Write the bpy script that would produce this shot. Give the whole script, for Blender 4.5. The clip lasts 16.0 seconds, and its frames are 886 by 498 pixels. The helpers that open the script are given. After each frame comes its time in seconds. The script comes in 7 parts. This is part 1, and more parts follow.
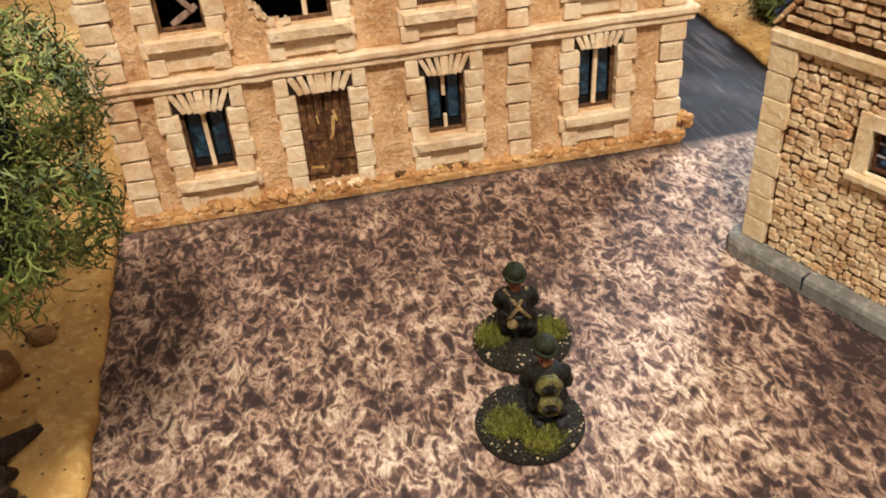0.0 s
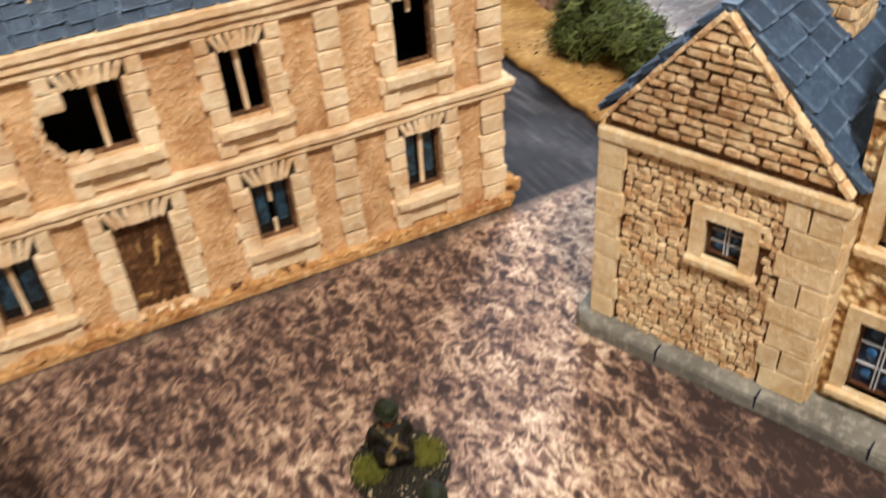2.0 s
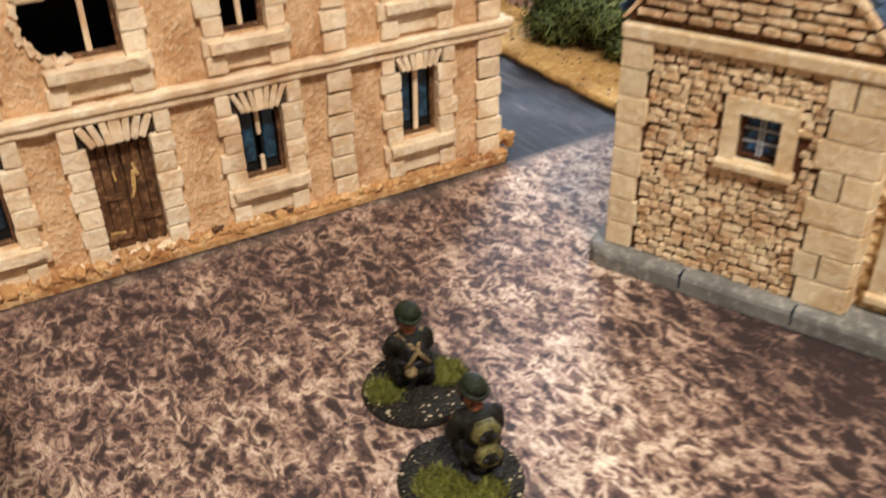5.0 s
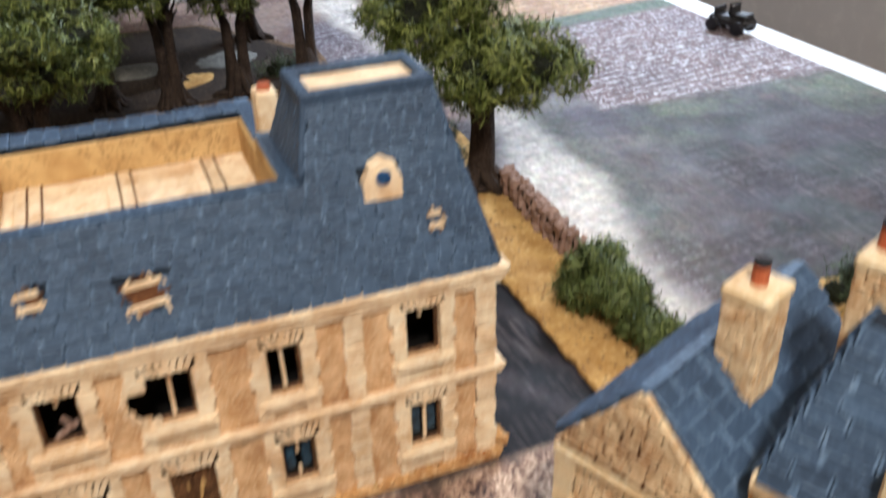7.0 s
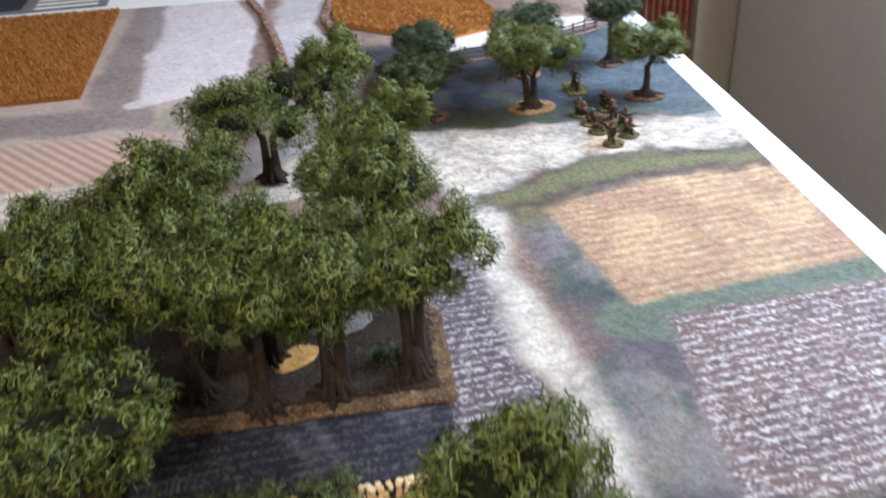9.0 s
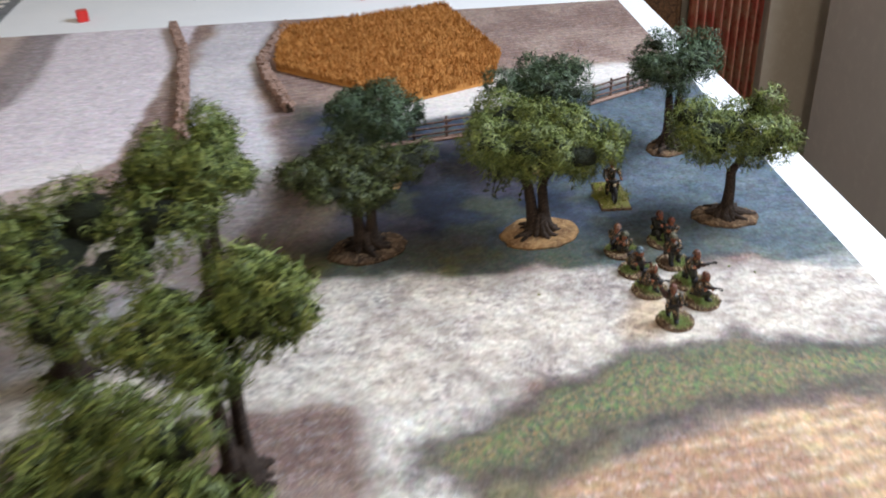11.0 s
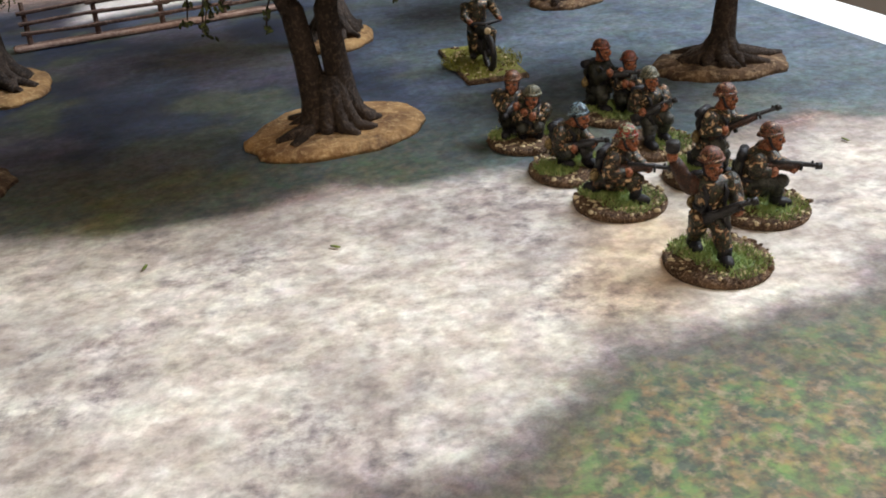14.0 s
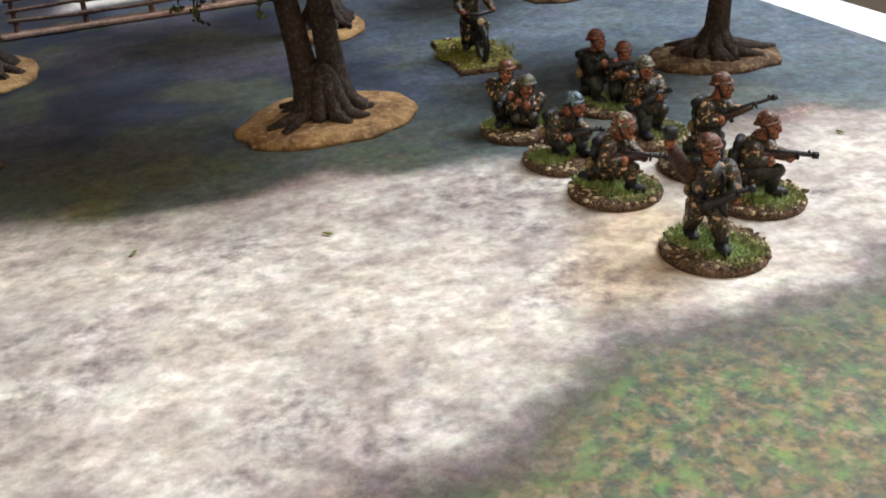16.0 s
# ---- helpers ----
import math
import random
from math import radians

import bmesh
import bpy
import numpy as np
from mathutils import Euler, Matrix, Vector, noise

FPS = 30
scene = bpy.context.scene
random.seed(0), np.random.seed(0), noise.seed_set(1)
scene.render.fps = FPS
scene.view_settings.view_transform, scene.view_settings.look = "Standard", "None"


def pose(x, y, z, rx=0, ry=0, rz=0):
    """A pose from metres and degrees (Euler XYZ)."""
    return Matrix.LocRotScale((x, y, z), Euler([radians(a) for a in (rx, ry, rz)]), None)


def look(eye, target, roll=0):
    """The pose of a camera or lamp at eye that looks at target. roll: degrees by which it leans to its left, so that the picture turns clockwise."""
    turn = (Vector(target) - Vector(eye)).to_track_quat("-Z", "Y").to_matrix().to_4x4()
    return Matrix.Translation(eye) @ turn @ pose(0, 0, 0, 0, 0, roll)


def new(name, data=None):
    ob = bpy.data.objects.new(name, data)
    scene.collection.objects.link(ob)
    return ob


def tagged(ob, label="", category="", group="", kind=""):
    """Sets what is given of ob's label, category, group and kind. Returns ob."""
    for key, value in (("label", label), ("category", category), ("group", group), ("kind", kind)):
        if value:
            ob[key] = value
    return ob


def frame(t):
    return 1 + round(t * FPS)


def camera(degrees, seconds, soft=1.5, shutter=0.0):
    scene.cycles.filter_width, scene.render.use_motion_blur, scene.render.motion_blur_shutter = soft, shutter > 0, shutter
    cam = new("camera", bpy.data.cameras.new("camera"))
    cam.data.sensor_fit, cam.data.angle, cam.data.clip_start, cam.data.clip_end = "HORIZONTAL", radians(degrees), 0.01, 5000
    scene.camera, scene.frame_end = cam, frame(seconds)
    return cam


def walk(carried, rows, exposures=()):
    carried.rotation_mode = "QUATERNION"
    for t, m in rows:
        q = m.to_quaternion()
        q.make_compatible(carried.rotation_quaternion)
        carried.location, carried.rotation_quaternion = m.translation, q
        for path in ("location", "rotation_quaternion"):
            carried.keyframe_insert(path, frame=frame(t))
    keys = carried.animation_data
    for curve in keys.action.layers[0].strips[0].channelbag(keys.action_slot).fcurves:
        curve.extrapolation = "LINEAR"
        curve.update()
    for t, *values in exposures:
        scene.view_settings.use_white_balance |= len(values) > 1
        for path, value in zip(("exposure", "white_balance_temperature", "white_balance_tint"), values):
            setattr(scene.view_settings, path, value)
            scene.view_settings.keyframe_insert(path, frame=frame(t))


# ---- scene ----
cam = camera(52.6, 16.0, soft=1.8, shutter=0.6)
PATH = [
    (0.0, (0.0838, 0.0024, 0.1484), (0.2273, 0.8123, -0.4203), -4.24),
    (0.5, (0.0832, 0.0028, 0.1464), (0.2382, 0.8052, -0.4299), -4.13),
    (1.0, (0.0836, 0.0063, 0.1445), (0.2510, 0.8031, -0.4361), -4.64),
    (1.5, (0.0798, 0.0116, 0.1610), (0.3009, 0.7839, -0.4346), -5.83),
    (2.0, (0.0849, 0.0314, 0.1747), (0.4166, 0.7575, -0.4276), -4.29),
    (2.5, (0.0772, 0.0607, 0.1142), (0.4826, 0.7632, -0.4707), -1.91),
    (3.0, (0.0632, 0.0638, 0.1083), (0.4725, 0.7867, -0.4484), -2.32),
    (3.2, (0.0577, 0.0618, 0.1045), (0.4636, 0.7893, -0.4486), -2.26),
    (5.3, (0.0604, 0.0185, 0.1447), (0.4962, 0.7579, -0.3684), -1.40),
    (5.5, (0.0695, 0.0032, 0.1587), (0.4760, 0.7610, -0.3517), -2.10),
    (6.0, (0.0617, -0.0071, 0.2036), (0.4413, 0.7644, -0.3071), -2.02),
    (6.2, (0.0628, -0.0060, 0.2145), (0.4290, 0.7737, -0.2932), -2.05),
    (6.5, (0.0645, -0.0059, 0.2123), (0.4201, 0.7758, -0.3001), -1.62),
    (7.0, (0.0940, 0.0053, 0.2574), (0.4077, 0.8101, -0.2463), -1.47),
    (7.5, (0.1369, 0.0395, 0.2847), (0.4076, 0.8638, -0.2125), -1.94),
    (8.0, (0.1414, 0.0806, 0.3420), (0.3748, 0.9021, -0.1783), -2.50),
    (8.5, (0.1742, 0.1293, 0.3859), (0.3429, 0.9657, -0.1355), -2.58),
    (8.8, (0.2138, 0.1656, 0.4054), (0.3268, 1.0164, -0.1078), -1.71),
    (9.0, (0.2298, 0.1899, 0.4247), (0.3120, 1.0468, -0.0841), -2.95),
    (9.5, (0.2627, 0.2731, 0.4124), (0.3028, 1.1411, -0.0825), -2.92),
    (9.7, (0.2636, 0.3113, 0.4067), (0.3006, 1.1834, -0.0813), -3.01),
    (11.8, (0.3800, 0.8302, 0.2556), (0.4531, 1.6832, -0.2612), -1.72),
    (12.0, (0.3742, 0.8716, 0.2237), (0.4921, 1.7218, -0.2895), -2.38),
    (12.5, (0.3960, 0.9225, 0.1505), (0.5560, 1.7743, -0.3484), -4.99),
    (13.0, (0.4013, 0.9223, 0.1468), (0.5911, 1.7720, -0.3452), -3.88),
    (13.5, (0.4082, 0.9294, 0.1286), (0.6111, 1.7853, -0.3469), -4.00),
    (14.0, (0.4135, 0.9392, 0.1035), (0.6229, 1.7997, -0.3609), -4.39),
    (14.5, (0.4142, 0.9391, 0.1044), (0.6267, 1.8024, -0.3535), -4.18),
    (15.0, (0.4114, 0.9387, 0.1009), (0.6280, 1.8022, -0.3547), -3.75),
    (15.5, (0.4123, 0.9401, 0.1015), (0.6341, 1.7992, -0.3598), -3.81),
    (16.0, (0.4118, 0.9405, 0.0998), (0.6353, 1.7968, -0.3658), -3.55),
]
EXPOSURES = [(0.0, 0.16, 5950, 10), (1.5, 0.20, 5920, 10), (2.5, 0.12, 5880, 10), (3.2, 0.12, 5850, 10), (5.5, 0.13, 5600, 10), (6.5, 0.0, 5600, 10), (7.0, 0.03, 5600, 10), (7.5, -0.22, 5450, 10), (8.0, -0.12, 5600, 10), (8.4, 0.20, 5750, 10), (9.0, 0.02, 5700, 10), (9.7, -0.12, 5700, 10), (12.0, -0.28, 6250, 10), (13.0, -0.36, 6350, 10), (16.0, -0.26, 6400, 10)]
walk(cam, [(t, look(eye, target, roll)) for t, eye, target, roll in PATH], EXPOSURES)

# ---- world and lights ----
world = bpy.data.worlds.new("world")
scene.world = world
world.use_nodes = True
sky = world.node_tree.nodes.new("ShaderNodeTexSky")
sky.sky_type, sky.sun_disc = "NISHITA", False
sky.sun_elevation, sky.sun_rotation = radians(40), radians(20)
bg = world.node_tree.nodes["Background"]
world.node_tree.links.new(sky.outputs[0], bg.inputs[0])
bg.inputs[1].default_value = 0.05


def area(name, at, to, sx, sy, watts, colour):
    data = bpy.data.lights.new(name, "AREA")
    data.shape, data.size, data.size_y, data.energy, data.color = "RECTANGLE", sx, sy, watts, colour
    ob = new(name, data)
    ob.matrix_world = look(at, to)
    return ob


# daylight in the opening of the east window, and the warm ceiling lamp of the room
area("window_daylight", (1.14, 1.30, 0.80), (0.0, 1.20, 0.0), 0.6, 0.4, 26, (0.86, 0.93, 1.0))
lamp = bpy.data.lights.new("ceiling_bulb", "POINT")
lamp.energy, lamp.color, lamp.shadow_soft_size = 40, (1.0, 0.86, 0.68), 0.05
new("ceiling_bulb", lamp).location = (0.04, -0.34, 0.86)

# ---- materials ----
def lin(r, g, b):
    """Linear colour from sRGB 0..255."""
    return tuple((c / 255 / 12.92 if c / 255 < 0.04045 else ((c / 255 + 0.055) / 1.055) ** 2.4) for c in (r, g, b)) + (1.0,)


class Nodes:
    def __init__(self, name):
        self.mat = bpy.data.materials.new(name)
        self.mat.use_nodes = True
        self.tree = self.mat.node_tree
        self.bsdf = self.tree.nodes["Principled BSDF"]
        self.pos = self.add("ShaderNodeNewGeometry").outputs["Position"]

    def add(self, kind):
        return self.tree.nodes.new(kind)

    def attribute(self, name):
        node = self.add("ShaderNodeAttribute")
        node.attribute_name = name
        return node.outputs["Color"]

    def put(self, socket, value):
        if isinstance(value, bpy.types.NodeSocket):
            self.tree.links.new(value, socket)
        else:
            socket.default_value = value

    def noise(self, scale, detail=4.0, rough=0.55, distort=0.0, at=None):
        n = self.add("ShaderNodeTexNoise")
        self.put(n.inputs["Vector"], at or self.pos)
        for key, value in (("Scale", scale), ("Detail", detail), ("Roughness", rough), ("Distortion", distort)):
            n.inputs[key].default_value = value
        return n.outputs["Fac"]

    def ramp(self, fac, *stops):
        r = self.add("ShaderNodeValToRGB")
        self.put(r.inputs[0], fac)
        e = r.color_ramp.elements
        while len(e) < len(stops):
            e.new(0.5)
        for el, (p, c) in zip(e, stops):
            el.position = p
            el.color = c if isinstance(c, tuple) else (c, c, c, 1)
        return r.outputs[0]

    def mix(self, fac, a, b, mode="MIX"):
        m = self.add("ShaderNodeMix")
        m.data_type, m.blend_type = "RGBA", mode
        self.put(m.inputs[0], fac)
        self.put(m.inputs[6], a)
        self.put(m.inputs[7], b)
        return m.outputs[2]

    def math(self, op, a, b=0.0, c=0.0):
        m = self.add("ShaderNodeMath")
        m.operation = op
        for s, v in zip(m.inputs, (a, b, c)):
            self.put(s, v)
        return m.outputs[0]

    def bump(self, height, strength, distance):
        b = self.add("ShaderNodeBump")
        b.inputs["Strength"].default_value, b.inputs["Distance"].default_value = strength, distance
        self.put(b.inputs["Height"], height)
        self.put(self.bsdf.inputs["Normal"], b.outputs[0])

    def done(self, colour, rough=0.7, metal=0.0, spec=0.4):
        self.put(self.bsdf.inputs["Base Color"], colour)
        self.put(self.bsdf.inputs["Roughness"], rough)
        self.bsdf.inputs["Metallic"].default_value = metal
        self.bsdf.inputs["Specular IOR Level"].default_value = spec
        return self.mat


def painted(name, a, b, c, coarse=60, fine=700, rough=0.75, bump=0.4, depth=0.0006, spec=0.3, vary=0.0, stain=None):
    """A hand-painted model surface: two tones in soft patches, a third in fine grain, with relief."""
    n = Nodes(name)
    patches = n.ramp(n.noise(coarse, 3, 0.6), (0.35, 0.0), (0.65, 1.0))
    grain = n.noise(fine, 4, 0.65)
    col = n.mix(patches, a, b)
    col = n.mix(n.ramp(grain, (0.5, 0.0), (0.72, 0.8)), col, c)
    if stain:
        wash = n.math("MULTIPLY", n.ramp(n.noise(34, 4, 0.65, 0.5), (0.44, 0.0), (0.68, 0.72)), n.ramp(n.noise(260, 3, 0.7), (0.35, 0.35), (0.6, 1.0)))
        col = n.mix(wash, col, stain)
    if vary:
        r = n.add("ShaderNodeObjectInfo").outputs["Random"]
        col = n.mix(1.0, col, n.ramp(r, (0.0, 1 - vary), (1.0, 1 + vary)), "MULTIPLY")
    n.bump(grain, bump, depth)
    return n.done(col, rough, 0.0, spec)


M = {}
M["plaster"] = painted("ochre_plaster", lin(238, 200, 154), lin(200, 152, 102), lin(248, 226, 188), 110, 640, 0.8, 1.0, 0.0011, stain=lin(146, 98, 58))
M["stone"] = painted("cream_stone", lin(246, 226, 192), lin(222, 190, 148), lin(253, 243, 220), 110, 520, 0.75, 0.8, 0.0009, vary=0.09, stain=lin(176, 124, 72))
M["lime"] = painted("pale_limestone", lin(240, 220, 180), lin(216, 186, 140), lin(250, 240, 214), 110, 560, 0.75, 0.6, 0.0008, vary=0.10, stain=lin(186, 144, 92))
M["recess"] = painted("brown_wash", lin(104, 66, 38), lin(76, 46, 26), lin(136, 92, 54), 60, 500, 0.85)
M["mortar"] = painted("tan_mortar", lin(98, 63, 35), lin(68, 42, 24), lin(138, 95, 57), 90, 600, 0.85)
M["rubble_stone"] = painted("brown_washed_stone", lin(238, 214, 172), lin(198, 156, 110), lin(250, 234, 200), 170, 620, 0.8, 0.8, 0.0008, vary=0.10, stain=lin(134, 88, 48))
M["slate"] = painted("blue_slate", lin(62, 81, 106), lin(48, 64, 86), lin(86, 106, 132), 40, 520, 0.6, 0.5, 0.0006, 0.35, vary=0.14)
M["slate_dark"] = painted("slate_joint", lin(34, 44, 58), lin(28, 36, 48), lin(48, 60, 76), 60, 420, 0.7)
M["door_wood"] = painted("door_wood", lin(104, 72, 46), lin(64, 42, 27), lin(172, 130, 88), 110, 500, 0.6)
M["sand"] = painted("sandy_base", lin(208, 169, 104), lin(174, 133, 74), lin(230, 198, 138), 55, 330, 0.95, 0.9, 0.0016, stain=lin(138, 98, 52))
M["earth"] = painted("brown_base", lin(116, 91, 68), lin(62, 46, 36), lin(172, 146, 114), 90, 400, 0.95, 1.0, 0.0018)
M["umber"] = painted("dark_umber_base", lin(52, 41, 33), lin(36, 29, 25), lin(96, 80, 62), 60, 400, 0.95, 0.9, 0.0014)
M["tree_base"] = painted("tan_tree_base", lin(172, 134, 88), lin(112, 80, 52), lin(202, 168, 120), 60, 420, 0.9, 1.0, 0.0014, stain=lin(70, 50, 36))
M["bark"] = painted("dark_bark", lin(58, 46, 38), lin(36, 28, 24), lin(96, 79, 66), 120, 700, 0.85, 0.9, 0.0012)
M["grey"] = painted("grey_paving", lin(132, 130, 123), lin(104, 102, 97), lin(172, 168, 158), 60, 400, 0.85)
M["glass"] = painted("blue_glass", lin(44, 92, 146), lin(26, 54, 92), lin(96, 152, 206), 160, 500, 0.3, 0.05, 0.0002, 0.5)
M["teal_glass"] = painted("teal_glass", lin(32, 60, 80), lin(14, 24, 36), lin(64, 104, 128), 220, 500, 0.3, 0.05, 0.0002, 0.5)
# near-black for panes, pot rims and the shade inside the house
M["dark"] = painted("dark_fill_and_shade", lin(26, 22, 20), lin(18, 16, 15), lin(34, 29, 26), 60, 400, 0.9)
M["white"] = painted("white_paint", lin(236, 232, 224), lin(226, 222, 214), lin(242, 240, 234), 60, 400, 0.6, 0.1)
M["terracotta"] = painted("terracotta", lin(182, 98, 62), lin(160, 80, 48), lin(204, 128, 90), 90, 500, 0.8)
M["stick"] = painted("weathered_wood", lin(150, 122, 108), lin(118, 92, 80), lin(180, 158, 144), 90, 500, 0.85)
M["dark_stick"] = painted("dark_weathered_wood", lin(112, 88, 78), lin(76, 58, 52), lin(150, 126, 114), 90, 500, 0.85)
M["wall_paint"] = painted("wall_paint", lin(168, 156, 136), lin(160, 148, 130), lin(174, 162, 144), 3, 60, 0.9, 0.1)
M["grey_wall"] = painted("dark_grey_wall", lin(206, 197, 190), lin(198, 190, 184), lin(212, 204, 196), 3, 40, 0.85, 0.1)
M["carpet"] = painted("floor_carpet", lin(86, 80, 76), lin(74, 69, 66), lin(98, 92, 88), 4, 200, 0.95)
M["cloth"] = painted("white_cloth", lin(240, 240, 240), lin(234, 235, 236), lin(246, 246, 246), 6, 300, 0.85, 0.1)
M["ochre"] = painted("ochre_rubble", lin(212, 166, 108), lin(158, 106, 60), lin(240, 208, 158), 80, 420, 0.9, 0.9, 0.0014)
M["beige_wall"] = painted("beige_wall", lin(236, 224, 206), lin(230, 217, 198), lin(240, 229, 212), 3, 60, 0.9, 0.1)
M["curtain"] = painted("red_curtain", lin(232, 122, 108), lin(240, 196, 160), lin(206, 92, 84), 14, 60, 0.9)


def foliage(name, dark, mid, light):
    n = Nodes(name)
    isle = n.add("ShaderNodeNewGeometry").outputs["Random Per Island"]
    col = n.ramp(isle, (0.0, dark), (0.45, mid), (0.9, light), (1.0, light))
    col = n.mix(n.ramp(n.noise(70, 2), (0.35, 0.0), (0.7, 0.6)), col, mid)
    return n.done(col, 0.55, 0.0, 0.35)


M["moss"] = foliage("olive_moss", lin(40, 48, 18), lin(88, 101, 42), lin(154, 160, 84))
M["moss_solo"] = foliage("bright_olive_moss", lin(50, 58, 24), lin(90, 101, 43), lin(142, 149, 78))
M["moss_deep"] = foliage("deep_green_moss", lin(36, 46, 30), lin(58, 74, 48), lin(96, 112, 80))
M["moss_mid"] = foliage("dark_olive_moss", lin(30, 34, 14), lin(55, 62, 28), lin(97, 104, 53))
M["moss_hedge"] = foliage("hedge_moss", lin(46, 54, 24), lin(84, 98, 48), lin(142, 152, 90))
# near-black green that paints the shade in the gaps between moss clumps
M["moss_gap_shade"] = painted("moss_shade", lin(29, 34, 17), lin(17, 20, 10), lin(52, 58, 29), 160, 600, 0.95, 1.0, 0.003)


def corn():
    n = Nodes("ochre_bristles")
    isle = n.add("ShaderNodeNewGeometry").outputs["Random Per Island"]
    return n.done(n.ramp(isle, (0.0, lin(124, 80, 32)), (0.5, lin(166, 111, 52)), (1.0, lin(200, 146, 84))), 0.9, 0.0, 0.2)


M["corn"] = corn()

# ---- builders ----
def thing(name, label, category, at=(0, 0, 0), rz=0.0, group="", kind=""):
    ob = new(name)
    ob.empty_display_size = 0.01
    ob.matrix_world = pose(*at, 0, 0, rz)
    return tagged(ob, label, category, group, kind)


def from_lists(name, verts, faces, material, parent=None, smooth=False, label=""):
    me = bpy.data.meshes.new(name)
    me.from_pydata([tuple(v) for v in verts], [], faces)
    me.materials.append(material)
    if smooth:
        me.shade_smooth()
    me.update()
    ob = new(name, me)
    if parent:
        ob.parent = parent
    return tagged(ob, label)


def part(name, bm, material, parent=None, label="", smooth=False):
    me = bpy.data.meshes.new(name)
    bmesh.ops.recalc_face_normals(bm, faces=bm.faces)
    bm.to_mesh(me)
    bm.free()
    for m in material if isinstance(material, (list, tuple)) else [material]:
        me.materials.append(m)
    if smooth:
        me.shade_smooth()
    ob = new(name, me)
    if parent:
        ob.parent = parent
    return tagged(ob, label)


def box(bm, x0, x1, y0, y1, z0, z1, bevel=0.0, m=Matrix()):
    """A box with chamfered edges, laid into bm."""
    made = bmesh.ops.create_cube(bm, size=1.0, matrix=m @ Matrix.Translation(((x0 + x1) / 2, (y0 + y1) / 2, (z0 + z1) / 2)) @ Matrix.Diagonal((x1 - x0, y1 - y0, z1 - z0, 1)))
    if bevel:
        edges = list({e for v in made["verts"] for e in v.link_edges})
        bmesh.ops.bevel(bm, geom=edges, offset=bevel, segments=1, affect="EDGES", profile=0.5)
    return bm


def boxed(name, dims, material, parent=None, bevel=0.0, label="", m=Matrix()):
    return part(name, box(bmesh.new(), *dims, bevel, m), material, parent, label)


def prism(bm, outline, z0, z1, m=Matrix()):
    """An upright prism over a ring of (x, y)."""
    lo = [bm.verts.new(m @ Vector((x, y, z0))) for x, y in outline]
    hi = [bm.verts.new(m @ Vector((x, y, z1))) for x, y in outline]
    n = len(lo)
    bm.faces.new(lo[::-1])
    bm.faces.new(hi)
    for i in range(n):
        bm.faces.new((lo[i], lo[(i + 1) % n], hi[(i + 1) % n], hi[i]))
    return bm


def tube(verts, faces, path, radii, sides=7, flute=0.0):
    """A tapered tube along a path, added to lists of vertices and faces."""
    start = len(verts)
    path = [Vector(p) for p in path]
    for i, (p, r) in enumerate(zip(path, radii)):
        way = (path[min(i + 1, len(path) - 1)] - path[max(i - 1, 0)]).normalized()
        side = way.cross(Vector((0.31, 0.93, 0.2))).normalized()
        up = way.cross(side)
        for k in range(sides):
            a = 2 * math.pi * k / sides
            rr = r * (1 + flute * math.sin(k * 2.4 + i * 0.3))
            verts.append(p + (side * math.cos(a) + up * math.sin(a)) * rr)
    for i in range(len(path) - 1):
        for k in range(sides):
            a, b = start + i * sides + k, start + i * sides + (k + 1) % sides
            faces.append((a, b, b + sides, a + sides))
    faces.append(tuple(range(start + sides - 1, start - 1, -1)))
    end = start + (len(path) - 1) * sides
    faces.append(tuple(range(end, end + sides)))


def ball(verts, faces, centre, radii, turn=None, rings=6, sides=9, rough=0.0, rng=random):
    """A rounded lump, added to lists of vertices and faces."""
    start = len(verts)
    c, turn = Vector(centre), turn or Matrix.Identity(3)
    for i in range(rings + 1):
        lat = math.pi * i / rings
        for k in range(sides):
            a = 2 * math.pi * k / sides
            s = 1 + rough * rng.uniform(-1, 1)
            verts.append(c + turn @ Vector((math.sin(lat) * math.cos(a) * radii[0] * s, math.sin(lat) * math.sin(a) * radii[1] * s, math.cos(lat) * radii[2] * s)))
    for i in range(rings):
        for k in range(sides):
            a, b = start + i * sides + k, start + i * sides + (k + 1) % sides
            faces.append((a, a + sides, b + sides, b))


